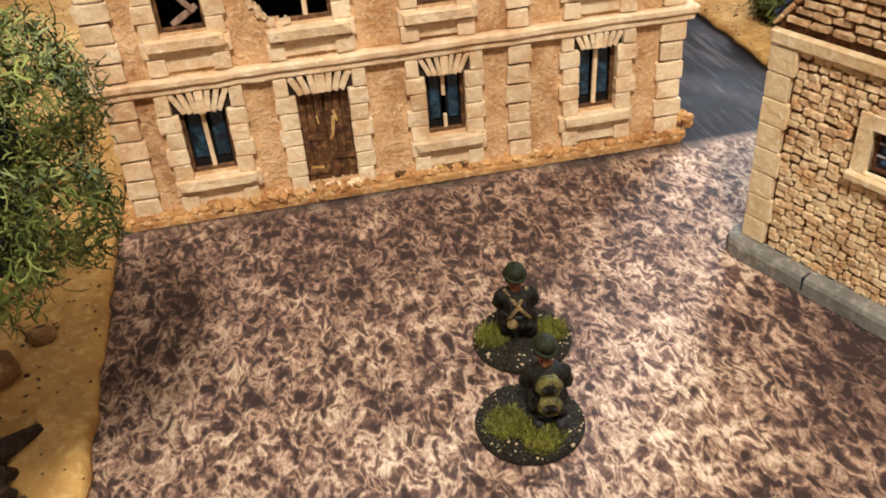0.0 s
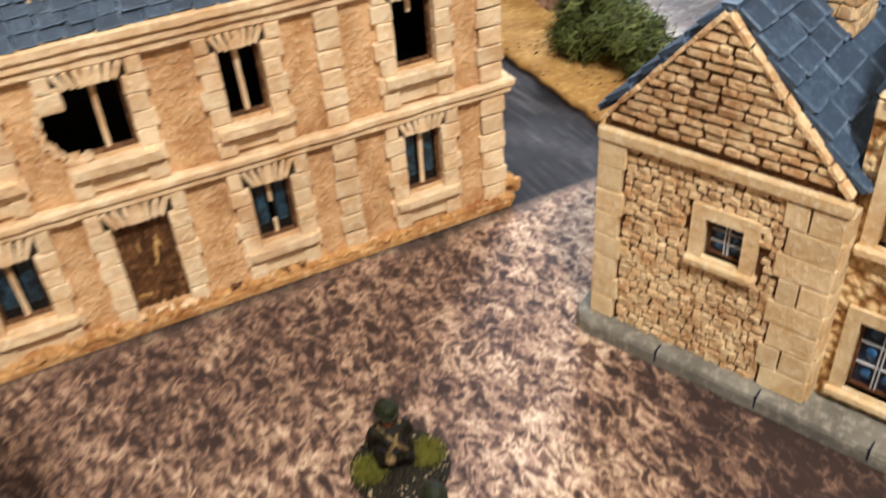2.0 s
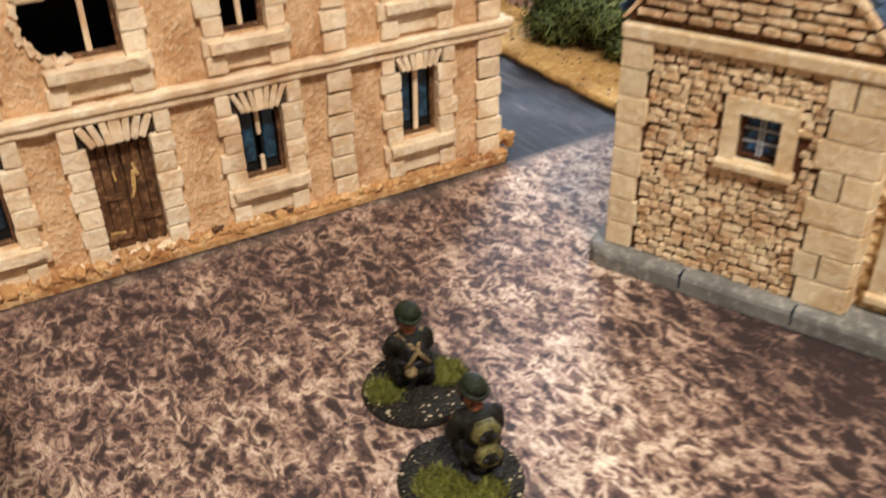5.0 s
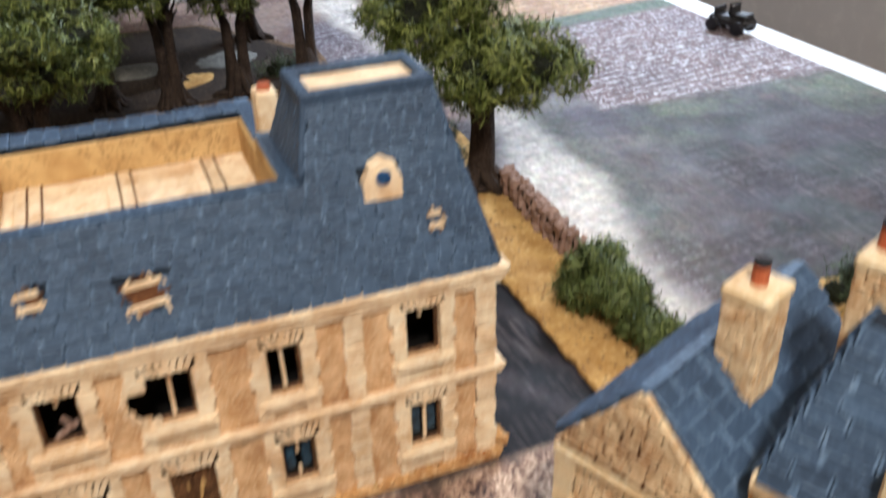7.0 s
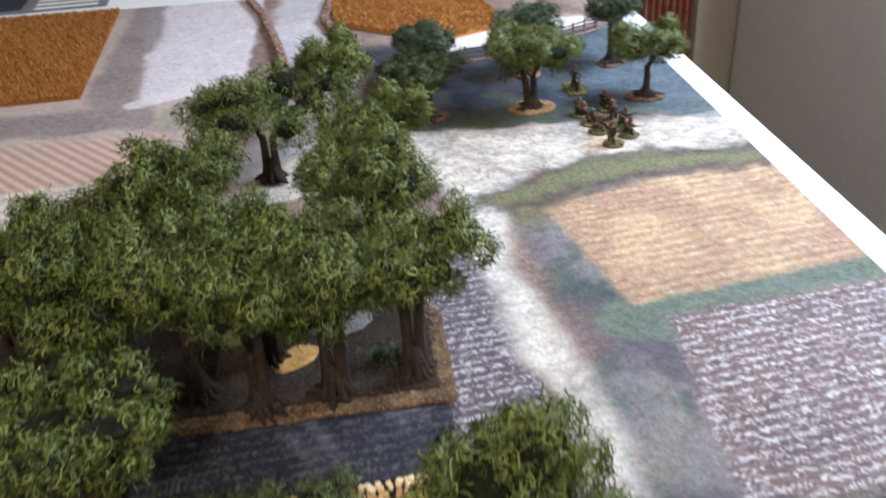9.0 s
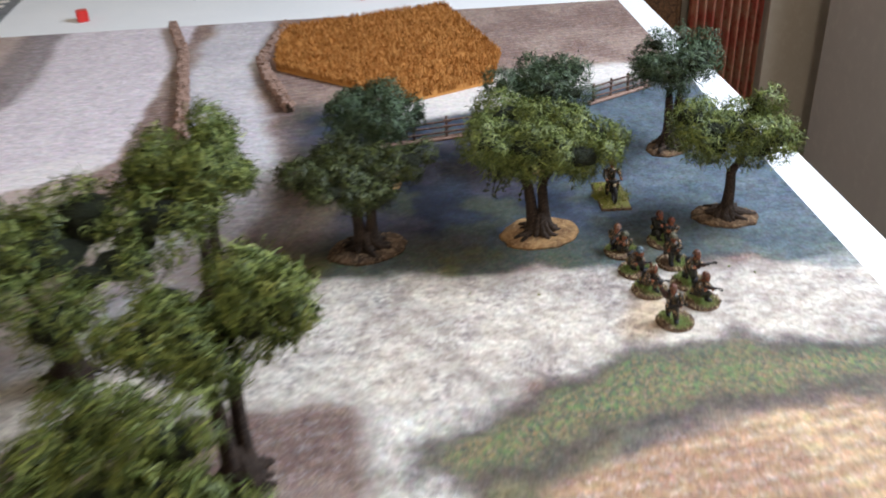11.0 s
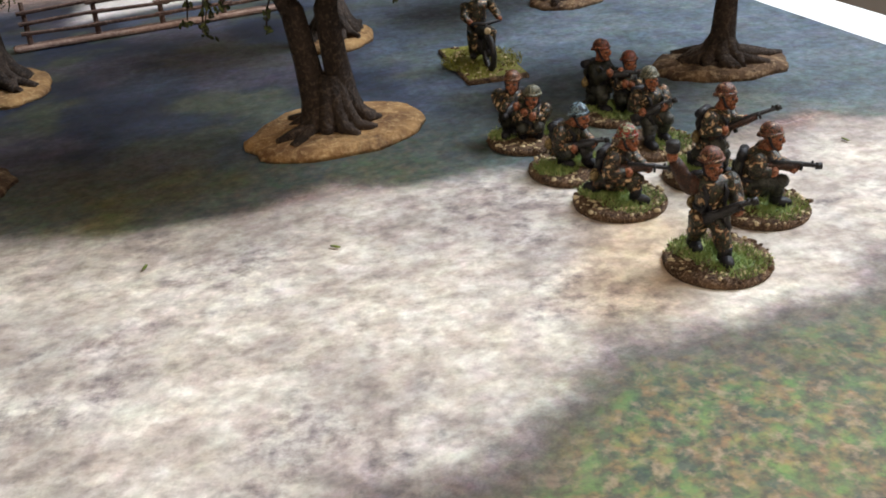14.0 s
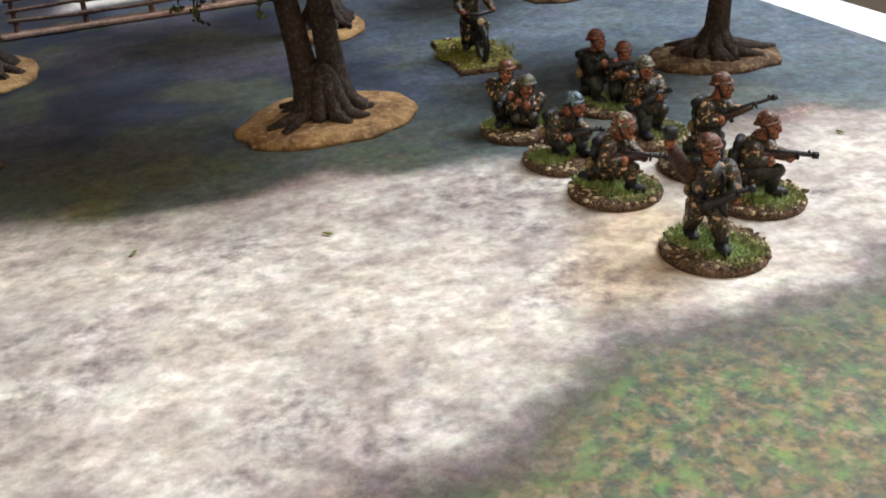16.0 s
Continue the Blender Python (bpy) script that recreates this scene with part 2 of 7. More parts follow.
def strands(rng, lobes, count, length, width, droop=0.3, bits=6):
    """Curled threads of moss that lie on and stand off the surface of ellipsoid lobes: vertices and faces as narrow ribbons."""
    lobes = [(np.array(c), np.array(r)) for c, r in lobes]
    areas = np.array([r[0] * r[1] + r[1] * r[2] + r[0] * r[2] for _, r in lobes])
    pick = rng.choice(len(lobes), count, p=areas / areas.sum())
    c = np.array([l[0] for l in lobes])[pick]
    r = np.array([l[1] for l in lobes])[pick]
    n = rng.normal(size=(count, 3))
    n /= np.linalg.norm(n, axis=1)[:, None]
    p = c + n * r * rng.uniform(0.74, 1.10, (count, 1))
    out = n / r
    out /= np.linalg.norm(out, axis=1)[:, None]
    inside = np.zeros(count, bool)
    for k, (cc, rr) in enumerate(lobes):
        inside |= ((((p - cc) / rr) ** 2).sum(1) < 0.62) & (pick != k)
    p, out = p[~inside], out[~inside]
    count = len(p)
    unit = lambda a: a / (np.linalg.norm(a, axis=-1, keepdims=True) + 1e-12)
    way = rng.normal(size=(count, 3))
    way -= (way * out).sum(1)[:, None] * out
    way = unit(unit(way) + out * rng.uniform(-0.3, 0.25, (count, 1)))
    axle = unit(out + rng.normal(size=(count, 3)) * 0.55)
    bend = rng.uniform(2.4, 8.4, (count, 1)) * rng.choice([-1, 1], (count, 1)) / bits
    size = length * rng.uniform(0.45, 1.35, (count, 1))
    lean = unit(out * 1.5 + rng.normal(size=(count, 3)) * 0.28)
    face = unit(out + rng.normal(size=(count, 3)) * 0.7)
    verts = np.zeros((count, bits, 2, 3))
    for i in range(bits):
        w = width * (1.0 - 0.6 * abs(i / (bits - 1) - 0.4))
        side = unit(np.cross(way, face))
        verts[:, i, 0], verts[:, i, 1] = p - side * w / 2, p + side * w / 2
        way = way * np.cos(bend) + np.cross(axle, way) * np.sin(bend) + axle * (axle * way).sum(1)[:, None] * (1 - np.cos(bend))
        way = unit(way + rng.normal(size=(count, 3)) * 0.16 + np.array([0, 0, -droop / bits]))
        p = p + way * size / bits
    base = np.arange(count)[:, None] * bits * 2 + np.arange(bits - 1)[None] * 2
    faces = np.stack([base, base + 1, base + 3, base + 2], -1)
    along = verts[:, 1:, 0] - verts[:, :-1, 0]
    across = verts[:, :-1, 1] - verts[:, :-1, 0]
    facing = (np.cross(across, along) * lean[:, None]).sum(-1) < 0
    faces[facing] = faces[facing][:, ::-1]
    return verts.reshape(-1, 3), faces.reshape(-1, 4), np.repeat(lean, bits * 2, axis=0)


def quick_mesh(name, verts, quads, material):
    """A mesh of quads from arrays."""
    me = bpy.data.meshes.new(name)
    me.vertices.add(len(verts))
    me.vertices.foreach_set("co", np.asarray(verts, np.float32).ravel())
    me.loops.add(len(quads) * 4)
    me.loops.foreach_set("vertex_index", np.asarray(quads, np.int32).ravel())
    me.polygons.add(len(quads))
    me.polygons.foreach_set("loop_start", np.arange(0, len(quads) * 4, 4, dtype=np.int32))
    me.update(calc_edges=True)
    me.materials.append(material)
    return me

# ---- room and table ----
boxed("floor", (-2.2, 2.6, -2.0, 3.6, -0.80, -0.76), M["carpet"])
boxed("ceiling", (-2.2, 2.6, -2.0, 3.6, 1.65, 1.70), M["white"])
boxed("wall_south", (-2.2, 2.6, -2.08, -2.0, -0.76, 1.65), M["wall_paint"])
boxed("wall_west", (-2.28, -2.2, -2.0, 3.6, -0.76, 1.65), M["wall_paint"])
east = bmesh.new()
for dims in ((1.2, 1.3, -2.0, 0.55, -0.76, 1.65), (1.2, 1.3, 2.05, 2.30, -0.76, 1.65), (1.2, 1.3, 0.55, 2.05, -0.76, 0.35), (1.2, 1.3, 0.55, 2.05, 1.25, 1.65)):
    box(east, *dims)
part("wall_east", east, M["grey_wall"])
boxed("wall_east_end", (1.22, 1.40, 2.61, 2.70, -0.76, 1.65), M["beige_wall"])
boxed("wall_passage", (2.6, 2.68, -2.0, 3.6, -0.76, 1.65), M["wall_paint"])
boxed("wall_north", (-2.2, 2.6, 3.0, 3.1, -0.76, 1.65), M["beige_wall"])
for name in ("floor", "ceiling", "wall_south", "wall_west", "wall_east", "wall_east_end", "wall_passage", "wall_north"):
    tagged(bpy.data.objects[name], "plain painted room surface round the game table", name.split("_")[0], kind="structure")

table = thing("game_table", "white cloth-covered table that carries the model landscape", "table", (0, 0, 0))
tb = bmesh.new()
box(tb, -0.85, 0.707, -0.60, 2.35, -0.030, -0.0025, 0.004)
part("tabletop", tb, M["cloth"], table)
for lx, ly in ((-0.75, -0.5), (0.6, -0.5), (-0.75, 2.25), (0.6, 2.25)):
    boxed("leg", (lx - 0.03, lx + 0.03, ly - 0.03, ly + 0.03, -0.76, -0.0305), M["cloth"], table, 0.004)


# ---- printed mat ----
def lattice(x, y, size, seed):
    """Smooth value noise 0..1 with features of that size."""
    g = np.random.RandomState(seed).rand(257, 257)
    u, v = x / size + 97.3, y / size + 61.7
    i, j = np.floor(u).astype(int), np.floor(v).astype(int)
    fu, fv = u - i, v - j
    fu, fv = fu * fu * (3 - 2 * fu), fv * fv * (3 - 2 * fv)
    i0, j0, i1, j1 = i % 256, j % 256, (i + 1) % 256, (j + 1) % 256
    return (g[i0, j0] * (1 - fu) + g[i1, j0] * fu) * (1 - fv) + (g[i0, j1] * (1 - fu) + g[i1, j1] * fu) * fv


def fbm(x, y, size, seed, steps=4):
    return sum(lattice(x, y, size / 2**k, seed + k) * 0.5**k for k in range(steps)) / sum(0.5**k for k in range(steps))


def ease(a, b, v):
    t = np.clip((v - a) / (b - a), 0, 1)
    return t * t * (3 - 2 * t)


def near_line(x, y, line):
    """Distance to a polyline of (x, y, half width), less the half width, in metres."""
    best = np.full(x.shape, 9.0)
    for (ax, ay, aw), (bx, by, bw) in zip(line, line[1:]):
        t = np.clip(((x - ax) * (bx - ax) + (y - ay) * (by - ay)) / ((bx - ax) ** 2 + (by - ay) ** 2), 0, 1)
        best = np.minimum(best, np.hypot(x - ax - t * (bx - ax), y - ay - t * (by - ay)) - (aw + t * (bw - aw)))
    return best


def in_quad(x, y, ring, soft):
    """1 inside a convex ring given anticlockwise, falling to 0 over the soft width."""
    d = np.full(x.shape, 9.0)
    for (ax, ay), (bx, by) in zip(ring, ring[1:] + ring[:1]):
        l = math.hypot(bx - ax, by - ay)
        d = np.minimum(d, ((bx - ax) * (y - ay) - (by - ay) * (x - ax)) / l)
    return ease(-soft, soft, d)


STEP = 0.0040
gx = np.arange(-0.80, 0.6681, STEP)
gx[-1] = 0.667
gy = np.arange(-0.50, 1.8601, STEP)
X, Y = np.meshgrid(gx, gy, indexing="ij")
wx = X + (fbm(X, Y, 0.06, 1) - 0.5) * 0.035
wy = Y + (fbm(X, Y, 0.06, 9) - 0.5) * 0.035
hx = X + (fbm(X, Y, 0.02, 3) - 0.5) * 0.010
hy = Y + (fbm(X, Y, 0.02, 5) - 0.5) * 0.010
COL = np.zeros(X.shape + (3,))
ZONE = np.zeros(X.shape + (3,))  # strands, flecks, mottling
ZONE2 = np.zeros(X.shape + (3,))  # road grain, verge speckle, paleness


def lay(mask, colour, zone=(0, 0, 0.3), extra=(0, 0, 0)):
    global COL, ZONE, ZONE2
    m = np.clip(mask, 0, 1)[..., None]
    COL = COL * (1 - m) + np.asarray(colour)[..., :3] * m
    ZONE = ZONE * (1 - m) + np.array(zone) * m
    ZONE2 = ZONE2 * (1 - m * [1, 1, 0]) + np.array(extra) * m


def tint(a, b, t):
    t = np.clip(t, 0, 1)[..., None]
    return np.array(a[:3]) * (1 - t) + np.array(b[:3]) * t


n1, n2, n3 = fbm(X, Y, 0.05, 21), fbm(X, Y, 0.018, 31), fbm(X, Y, 0.14, 41)
lay(np.ones(X.shape), tint(lin(128, 104, 96), lin(160, 138, 126), ease(0.35, 0.65, n1)), (0.3, 0.2, 0.5))
# trampled square before the houses
pale = ease(0.055, 0.0, near_line(wx, wy, [(0.245, 0.27, 0.015), (0.205, 0.17, 0.02), (0.16, 0.05, 0.05), (0.10, -0.10, 0.10)]))
lay(ease(0.30, 0.27, Y) * ease(0.34, 0.32, X), tint(lin(118, 94, 84), lin(176, 154, 140), 0.25 + 0.75 * pale + 0.5 * (n1 - 0.5)), (1.0, 0, 0.2))
# the dark band along the cottage slab paints the cottage's soft shadow
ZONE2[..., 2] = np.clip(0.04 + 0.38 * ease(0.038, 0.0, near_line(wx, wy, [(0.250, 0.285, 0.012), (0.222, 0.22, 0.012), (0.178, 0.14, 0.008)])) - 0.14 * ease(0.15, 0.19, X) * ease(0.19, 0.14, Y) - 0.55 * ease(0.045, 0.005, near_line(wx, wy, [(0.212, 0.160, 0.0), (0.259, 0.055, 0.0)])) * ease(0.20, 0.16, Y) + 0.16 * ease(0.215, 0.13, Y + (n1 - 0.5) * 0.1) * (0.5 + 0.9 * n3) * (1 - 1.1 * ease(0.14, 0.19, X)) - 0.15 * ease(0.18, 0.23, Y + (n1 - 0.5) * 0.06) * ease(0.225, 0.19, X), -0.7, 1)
# dark yard behind the house
yard = ease(0.245, 0.252, hy) * ease(0.645, 0.64, Y) * ease(0.285, 0.275, X)
streak = ease(0.55, 0.75, fbm(X * 1.0 + Y * 0.55, (Y - X * 0.55) * 0.12, 0.013, 51))
lay(yard, tint(lin(22, 20, 24), lin(118, 110, 116), streak * 0.18), (0.0, 0.0, 0.7))
lay(ease(0.615, 0.625, Y) * ease(0.70, 0.69, Y) * ease(0.33, 0.31, X), tint(lin(38, 38, 48), lin(110, 106, 116), streak * 0.5), (0, 0.12, 0.6))
# fields right of the white road
lay(ease(0.30, 0.31, X) * ease(0.60, 0.58, Y), tint(lin(56, 49, 53), lin(86, 71, 69), ease(0.3, 0.7, fbm(X + Y, Y - X, 0.09, 61))), (0.0, 0.25, 0.6))
lay(ease(0.055, 0.02, np.abs(wy - 0.515)) * ease(0.36, 0.40, X), tint(lin(88, 98, 92), lin(108, 112, 86), n2), (0, 0, 1.0))
lay(ease(0.03, 0.0, near_line(wx, wy, [(0.40, 0.40, 0.02), (0.41, 0.60, 0.03), (0.43, 0.76, 0.01), (0.40, 0.98, 0.02)])), tint(lin(112, 110, 120), lin(134, 128, 122), n1), (0, 0, 0.8))
drift = ease(0.36, 0.40, X) * ease(1.02, 0.98, Y)
lay(drift * ease(0.46, 0.62, fbm(X, Y, 0.06, 131)) * 0.7, lin(72, 66, 80), (0, 0, 0.9))
lay(drift * ease(0.54, 0.68, fbm(X, Y, 0.05, 141)) * 0.7, lin(66, 84, 78), (0, 0, 0.9))
lay(drift * ease(0.60, 0.72, fbm(X, Y, 0.04, 151)) * 0.45, lin(112, 92, 88), (0, 0, 0.9))
lay(ease(0.36, 0.42, X) * ease(0.57, 0.46, Y + (n1 - 0.5) * 0.06) * 0.6, tint(lin(38, 32, 36), lin(58, 47, 48), n1), (0, 0, 0.8))
plough = in_quad(hx, hy, [(0.445, 0.562), (0.69, 0.562), (0.69, 0.787), (0.465, 0.765)], 0.006)
lay(plough, tint(lin(92, 76, 80), lin(130, 106, 102), n1), (0, 1.0, 0.3))
lay(ease(0.034, 0.02, near_line(wx, wy, [(0.43, 0.765, 0.0), (0.69, 0.800, 0.002)])) * (1 - plough), tint(lin(110, 118, 110), lin(92, 104, 88), n2), (0, 0, 1.0))
lay(ease(0.03, 0.0, near_line(wx, wy, [(0.385, 0.97, 0.02), (0.48, 1.035, 0.02), (0.69, 1.062, 0.012)])), tint(lin(84, 98, 88), lin(122, 112, 84), ease(0.35, 0.7, n1)), (0, 0, 1.0), (0.2, 0.12, 0))
tan_field = in_quad(hx, hy, [(0.442, 0.785), (0.69, 0.826), (0.69, 1.048), (0.407, 0.965)], 0.005)
rows = 0.5 + 0.5 * np.sin((hy - 0.13 * hx) * 2 * math.pi / 0.0135 + 2 * n1)
lay(tan_field, tint(lin(148, 117, 90), lin(206, 174, 136), 0.25 + 0.5 * rows + 0.9 * (n1 - 0.5)), (0, 0.25, 0.8))
lay(tan_field * ease(0.50, 0.64, fbm(X, Y, 0.05, 191)) * 0.5, lin(150, 112, 92), (0, 0.25, 0.9))
# strip of plough between wood and road
lay(ease(0.275, 0.285, X) * ease(0.345, 0.335, wx) * ease(0.60, 0.63, Y) * ease(0.93, 0.87, Y), lin(96, 84, 90), (0, 0.85, 0.3))
# meadow
meadow = ease(1.158, 1.172, wy + 0.012 * np.sin(X * 40)) * ease(0.20, 0.27, wx) * ease(1.56, 1.50, wy)
lay(meadow, tint(lin(25, 33, 54), lin(64, 74, 94), ease(0.34, 0.66, fbm(X, Y, 0.06, 43))), (0, 0, 1.0), (0.25, 0.05, 0))
lay(meadow * ease(0.50, 0.66, fbm(X, Y, 0.022, 161, 4)) * 0.6, lin(66, 72, 52), (0, 0, 1.0), (0.2, 0.12, 0))
lay(meadow * ease(0.55, 0.70, fbm(X, Y, 0.030, 171, 4)) * 0.6, lin(24, 32, 50), (0, 0, 1.0), (0.2, 0, 0))
lay(meadow * ease(0.52, 0.66, fbm(X, Y, 0.05, 111)) * 0.5, lin(84, 78, 88), (0, 0, 1.0), (0.2, 0, 0))
lay(meadow * ease(1.24, 1.20, wy) * 0.7, tint(lin(74, 80, 74), lin(50, 58, 50), ease(0.34, 0.48, X)), (0, 0, 1.0), (0.2, 0.28, 0))
lay(meadow * ease(1.235, 1.20, wy) * ease(0.52, 0.72, fbm(X, Y, 0.035, 121)) * 0.7, lin(112, 106, 56), (0, 0, 1.0), (0.4, 0.2, 0))
# western fields
lay(ease(0.08, 0.05, wx) * ease(0.80, 0.84, Y), tint(lin(168, 150, 142), lin(196, 178, 170), n1), (0, 0.1, 0.5))
furrow = 0.5 + 0.5 * np.sin((X * 0.75 + Y * 0.66) * 2 * math.pi / 0.0135)
lay(in_quad(hx, hy, [(-0.80, 0.80), (0.02, 0.85), (-0.01, 1.25), (-0.80, 1.25)], 0.02), tint(lin(158, 126, 112), lin(212, 184, 170), furrow), (0, 0.1, 0.3))
lay(in_quad(hx, hy, [(-0.05, 1.34), (0.08, 1.42), (0.09, 1.90), (-0.13, 1.90)], 0.004), tint(lin(204, 192, 198), lin(228, 218, 222), n2), (0.0, 0.3, 0.5))
lay(ease(0.02, 0.0, near_line(wx, wy, [(-0.115, 1.86, 0.02), (-0.100, 1.42, 0.02), (-0.06, 1.31, 0.03), (-0.60, 1.32, 0.04)])) * 0.85, tint(lin(118, 108, 110), lin(150, 138, 136), n1), (0, 0.1, 0.8))
lay(ease(0.03, 0.0, near_line(wx, wy, [(0.02, 1.30, 0.03), (0.14, 1.27, 0.03)])) * 0.8, tint(lin(140, 138, 118), lin(168, 160, 142), n1), (0, 0, 0.8))
lay(ease(0.008, 0.0, near_line(hx, hy, [(-0.06, 1.36, 0.012), (0.05, 1.42, 0.02)])) * 0.7, lin(226, 218, 216), (0, 0.3, 0.3))
lay(ease(0.05, 0.0, near_line(wx, wy, [(0.25, 1.33, 0.02), (0.235, 1.27, 0.03), (0.220, 1.23, 0.018)])) * 0.8, tint(lin(74, 64, 54), lin(118, 100, 84), n1), (0, 0, 1.0))
# white roads
way = [(0.322, 0.24, 0.019), (0.332, 0.36, 0.019), (0.355, 0.47, 0.017), (0.370, 0.57, 0.013), (0.372, 0.66, 0.012), (0.350, 0.77, 0.010), (0.342, 0.86, 0.009), (0.345, 0.98, 0.022), (0.36, 1.06, 0.04)]
lay(ease(0.046, 0.012, near_line(wx, wy, way)) * ease(0.36, 0.38, X) * ease(0.62, 0.56, Y) * 0.6, tint(lin(70, 82, 74), lin(96, 98, 84), n2), (0, 0, 1.0))
lay(ease(0.019, -0.006, near_line(wx, wy, way)), tint(lin(196, 190, 184), lin(234, 230, 222), ease(0.2, 0.6, n1)), (0, 0.05, 0.5), (0.7, 0, 0))
across = [(-0.20, 1.06, 0.04), (0.20, 1.110, 0.068), (0.32, 1.110, 0.066), (0.45, 1.115, 0.053), (0.56, 1.115, 0.049), (0.70, 1.118, 0.057)]
lay(ease(0.006, -0.006, near_line(wx, wy, across) + 0.012 * (n2 - 0.5)), tint(lin(184, 176, 170), lin(230, 223, 212), 0.45 * ease(0.3, 0.6, n1) + 0.6 * ease(0.3, 0.65, n2) + 0.6 * ease(0.38, 0.26, X)), (0, 0, 0.28), (0.9, 0, 0))
lane = [(0.155, 1.92, 0.035), (0.150, 1.65, 0.035), (0.175, 1.48, 0.035), (0.22, 1.33, 0.02), (0.16, 1.20, 0.03), (0.05, 1.10, 0.03)]
lay(ease(0.014, -0.006, near_line(wx, wy, lane)) * (0.85 - 0.6 * ease(1.15, 1.20, wy) * ease(1.36, 1.29, wy)), tint(lin(184, 180, 190), lin(224, 220, 222), n1), (0, 0, 0.6))
lay(in_quad(hx, hy, [(0.35, 1.455), (0.47, 1.50), (0.62, 1.545), (0.62, 1.60), (0.35, 1.60)], 0.01), lin(214, 206, 200), (0, 0.2, 0.4))
lay(meadow * ease(0.455, 0.54, X + (n1 - 0.5) * 0.06) * 0.65, tint(lin(72, 88, 102), lin(116, 128, 136), n2), (0, 0, 1.0), (0.2, 0, 0))
lay(ease(0.018, 0.0, near_line(wx, wy, [(0.495, 1.100, 0.008), (0.512, 1.112, 0.008)])) * 0.55, lin(214, 184, 142), (0, 0, 0.4), (0.8, 0, 0))
# mottled grass verge under the end of the path
edge = near_line(wx, wy, [(0.36, 0.990, 0.022), (0.43, 1.018, 0.026), (0.485, 1.043, 0.032), (0.545, 1.042, 0.026), (0.70, 1.046, 0.016)])
lay(ease(0.022, -0.004, edge + 0.03 * (n2 - 0.5)) * 0.9, tint(lin(104, 93, 93), lin(70, 64, 66), n2), (0, 0, 0.9), (0.7, 0.0, 0))
verge = ease(0.004, -0.022, edge + 0.03 * (n2 - 0.5))
lay(verge, tint(lin(78, 84, 68), lin(122, 104, 82), ease(0.35, 0.65, fbm(X, Y, 0.020, 81, 3))), (0, 0, 0.8), (0.3, 1.0, 0))
lay(verge * ease(0.50, 0.72, fbm(X, Y, 0.022, 91, 4)) * 0.7, tint(lin(74, 96, 62), lin(92, 124, 70), n2), (0, 0, 1.0), (0.2, 0.6, 0))


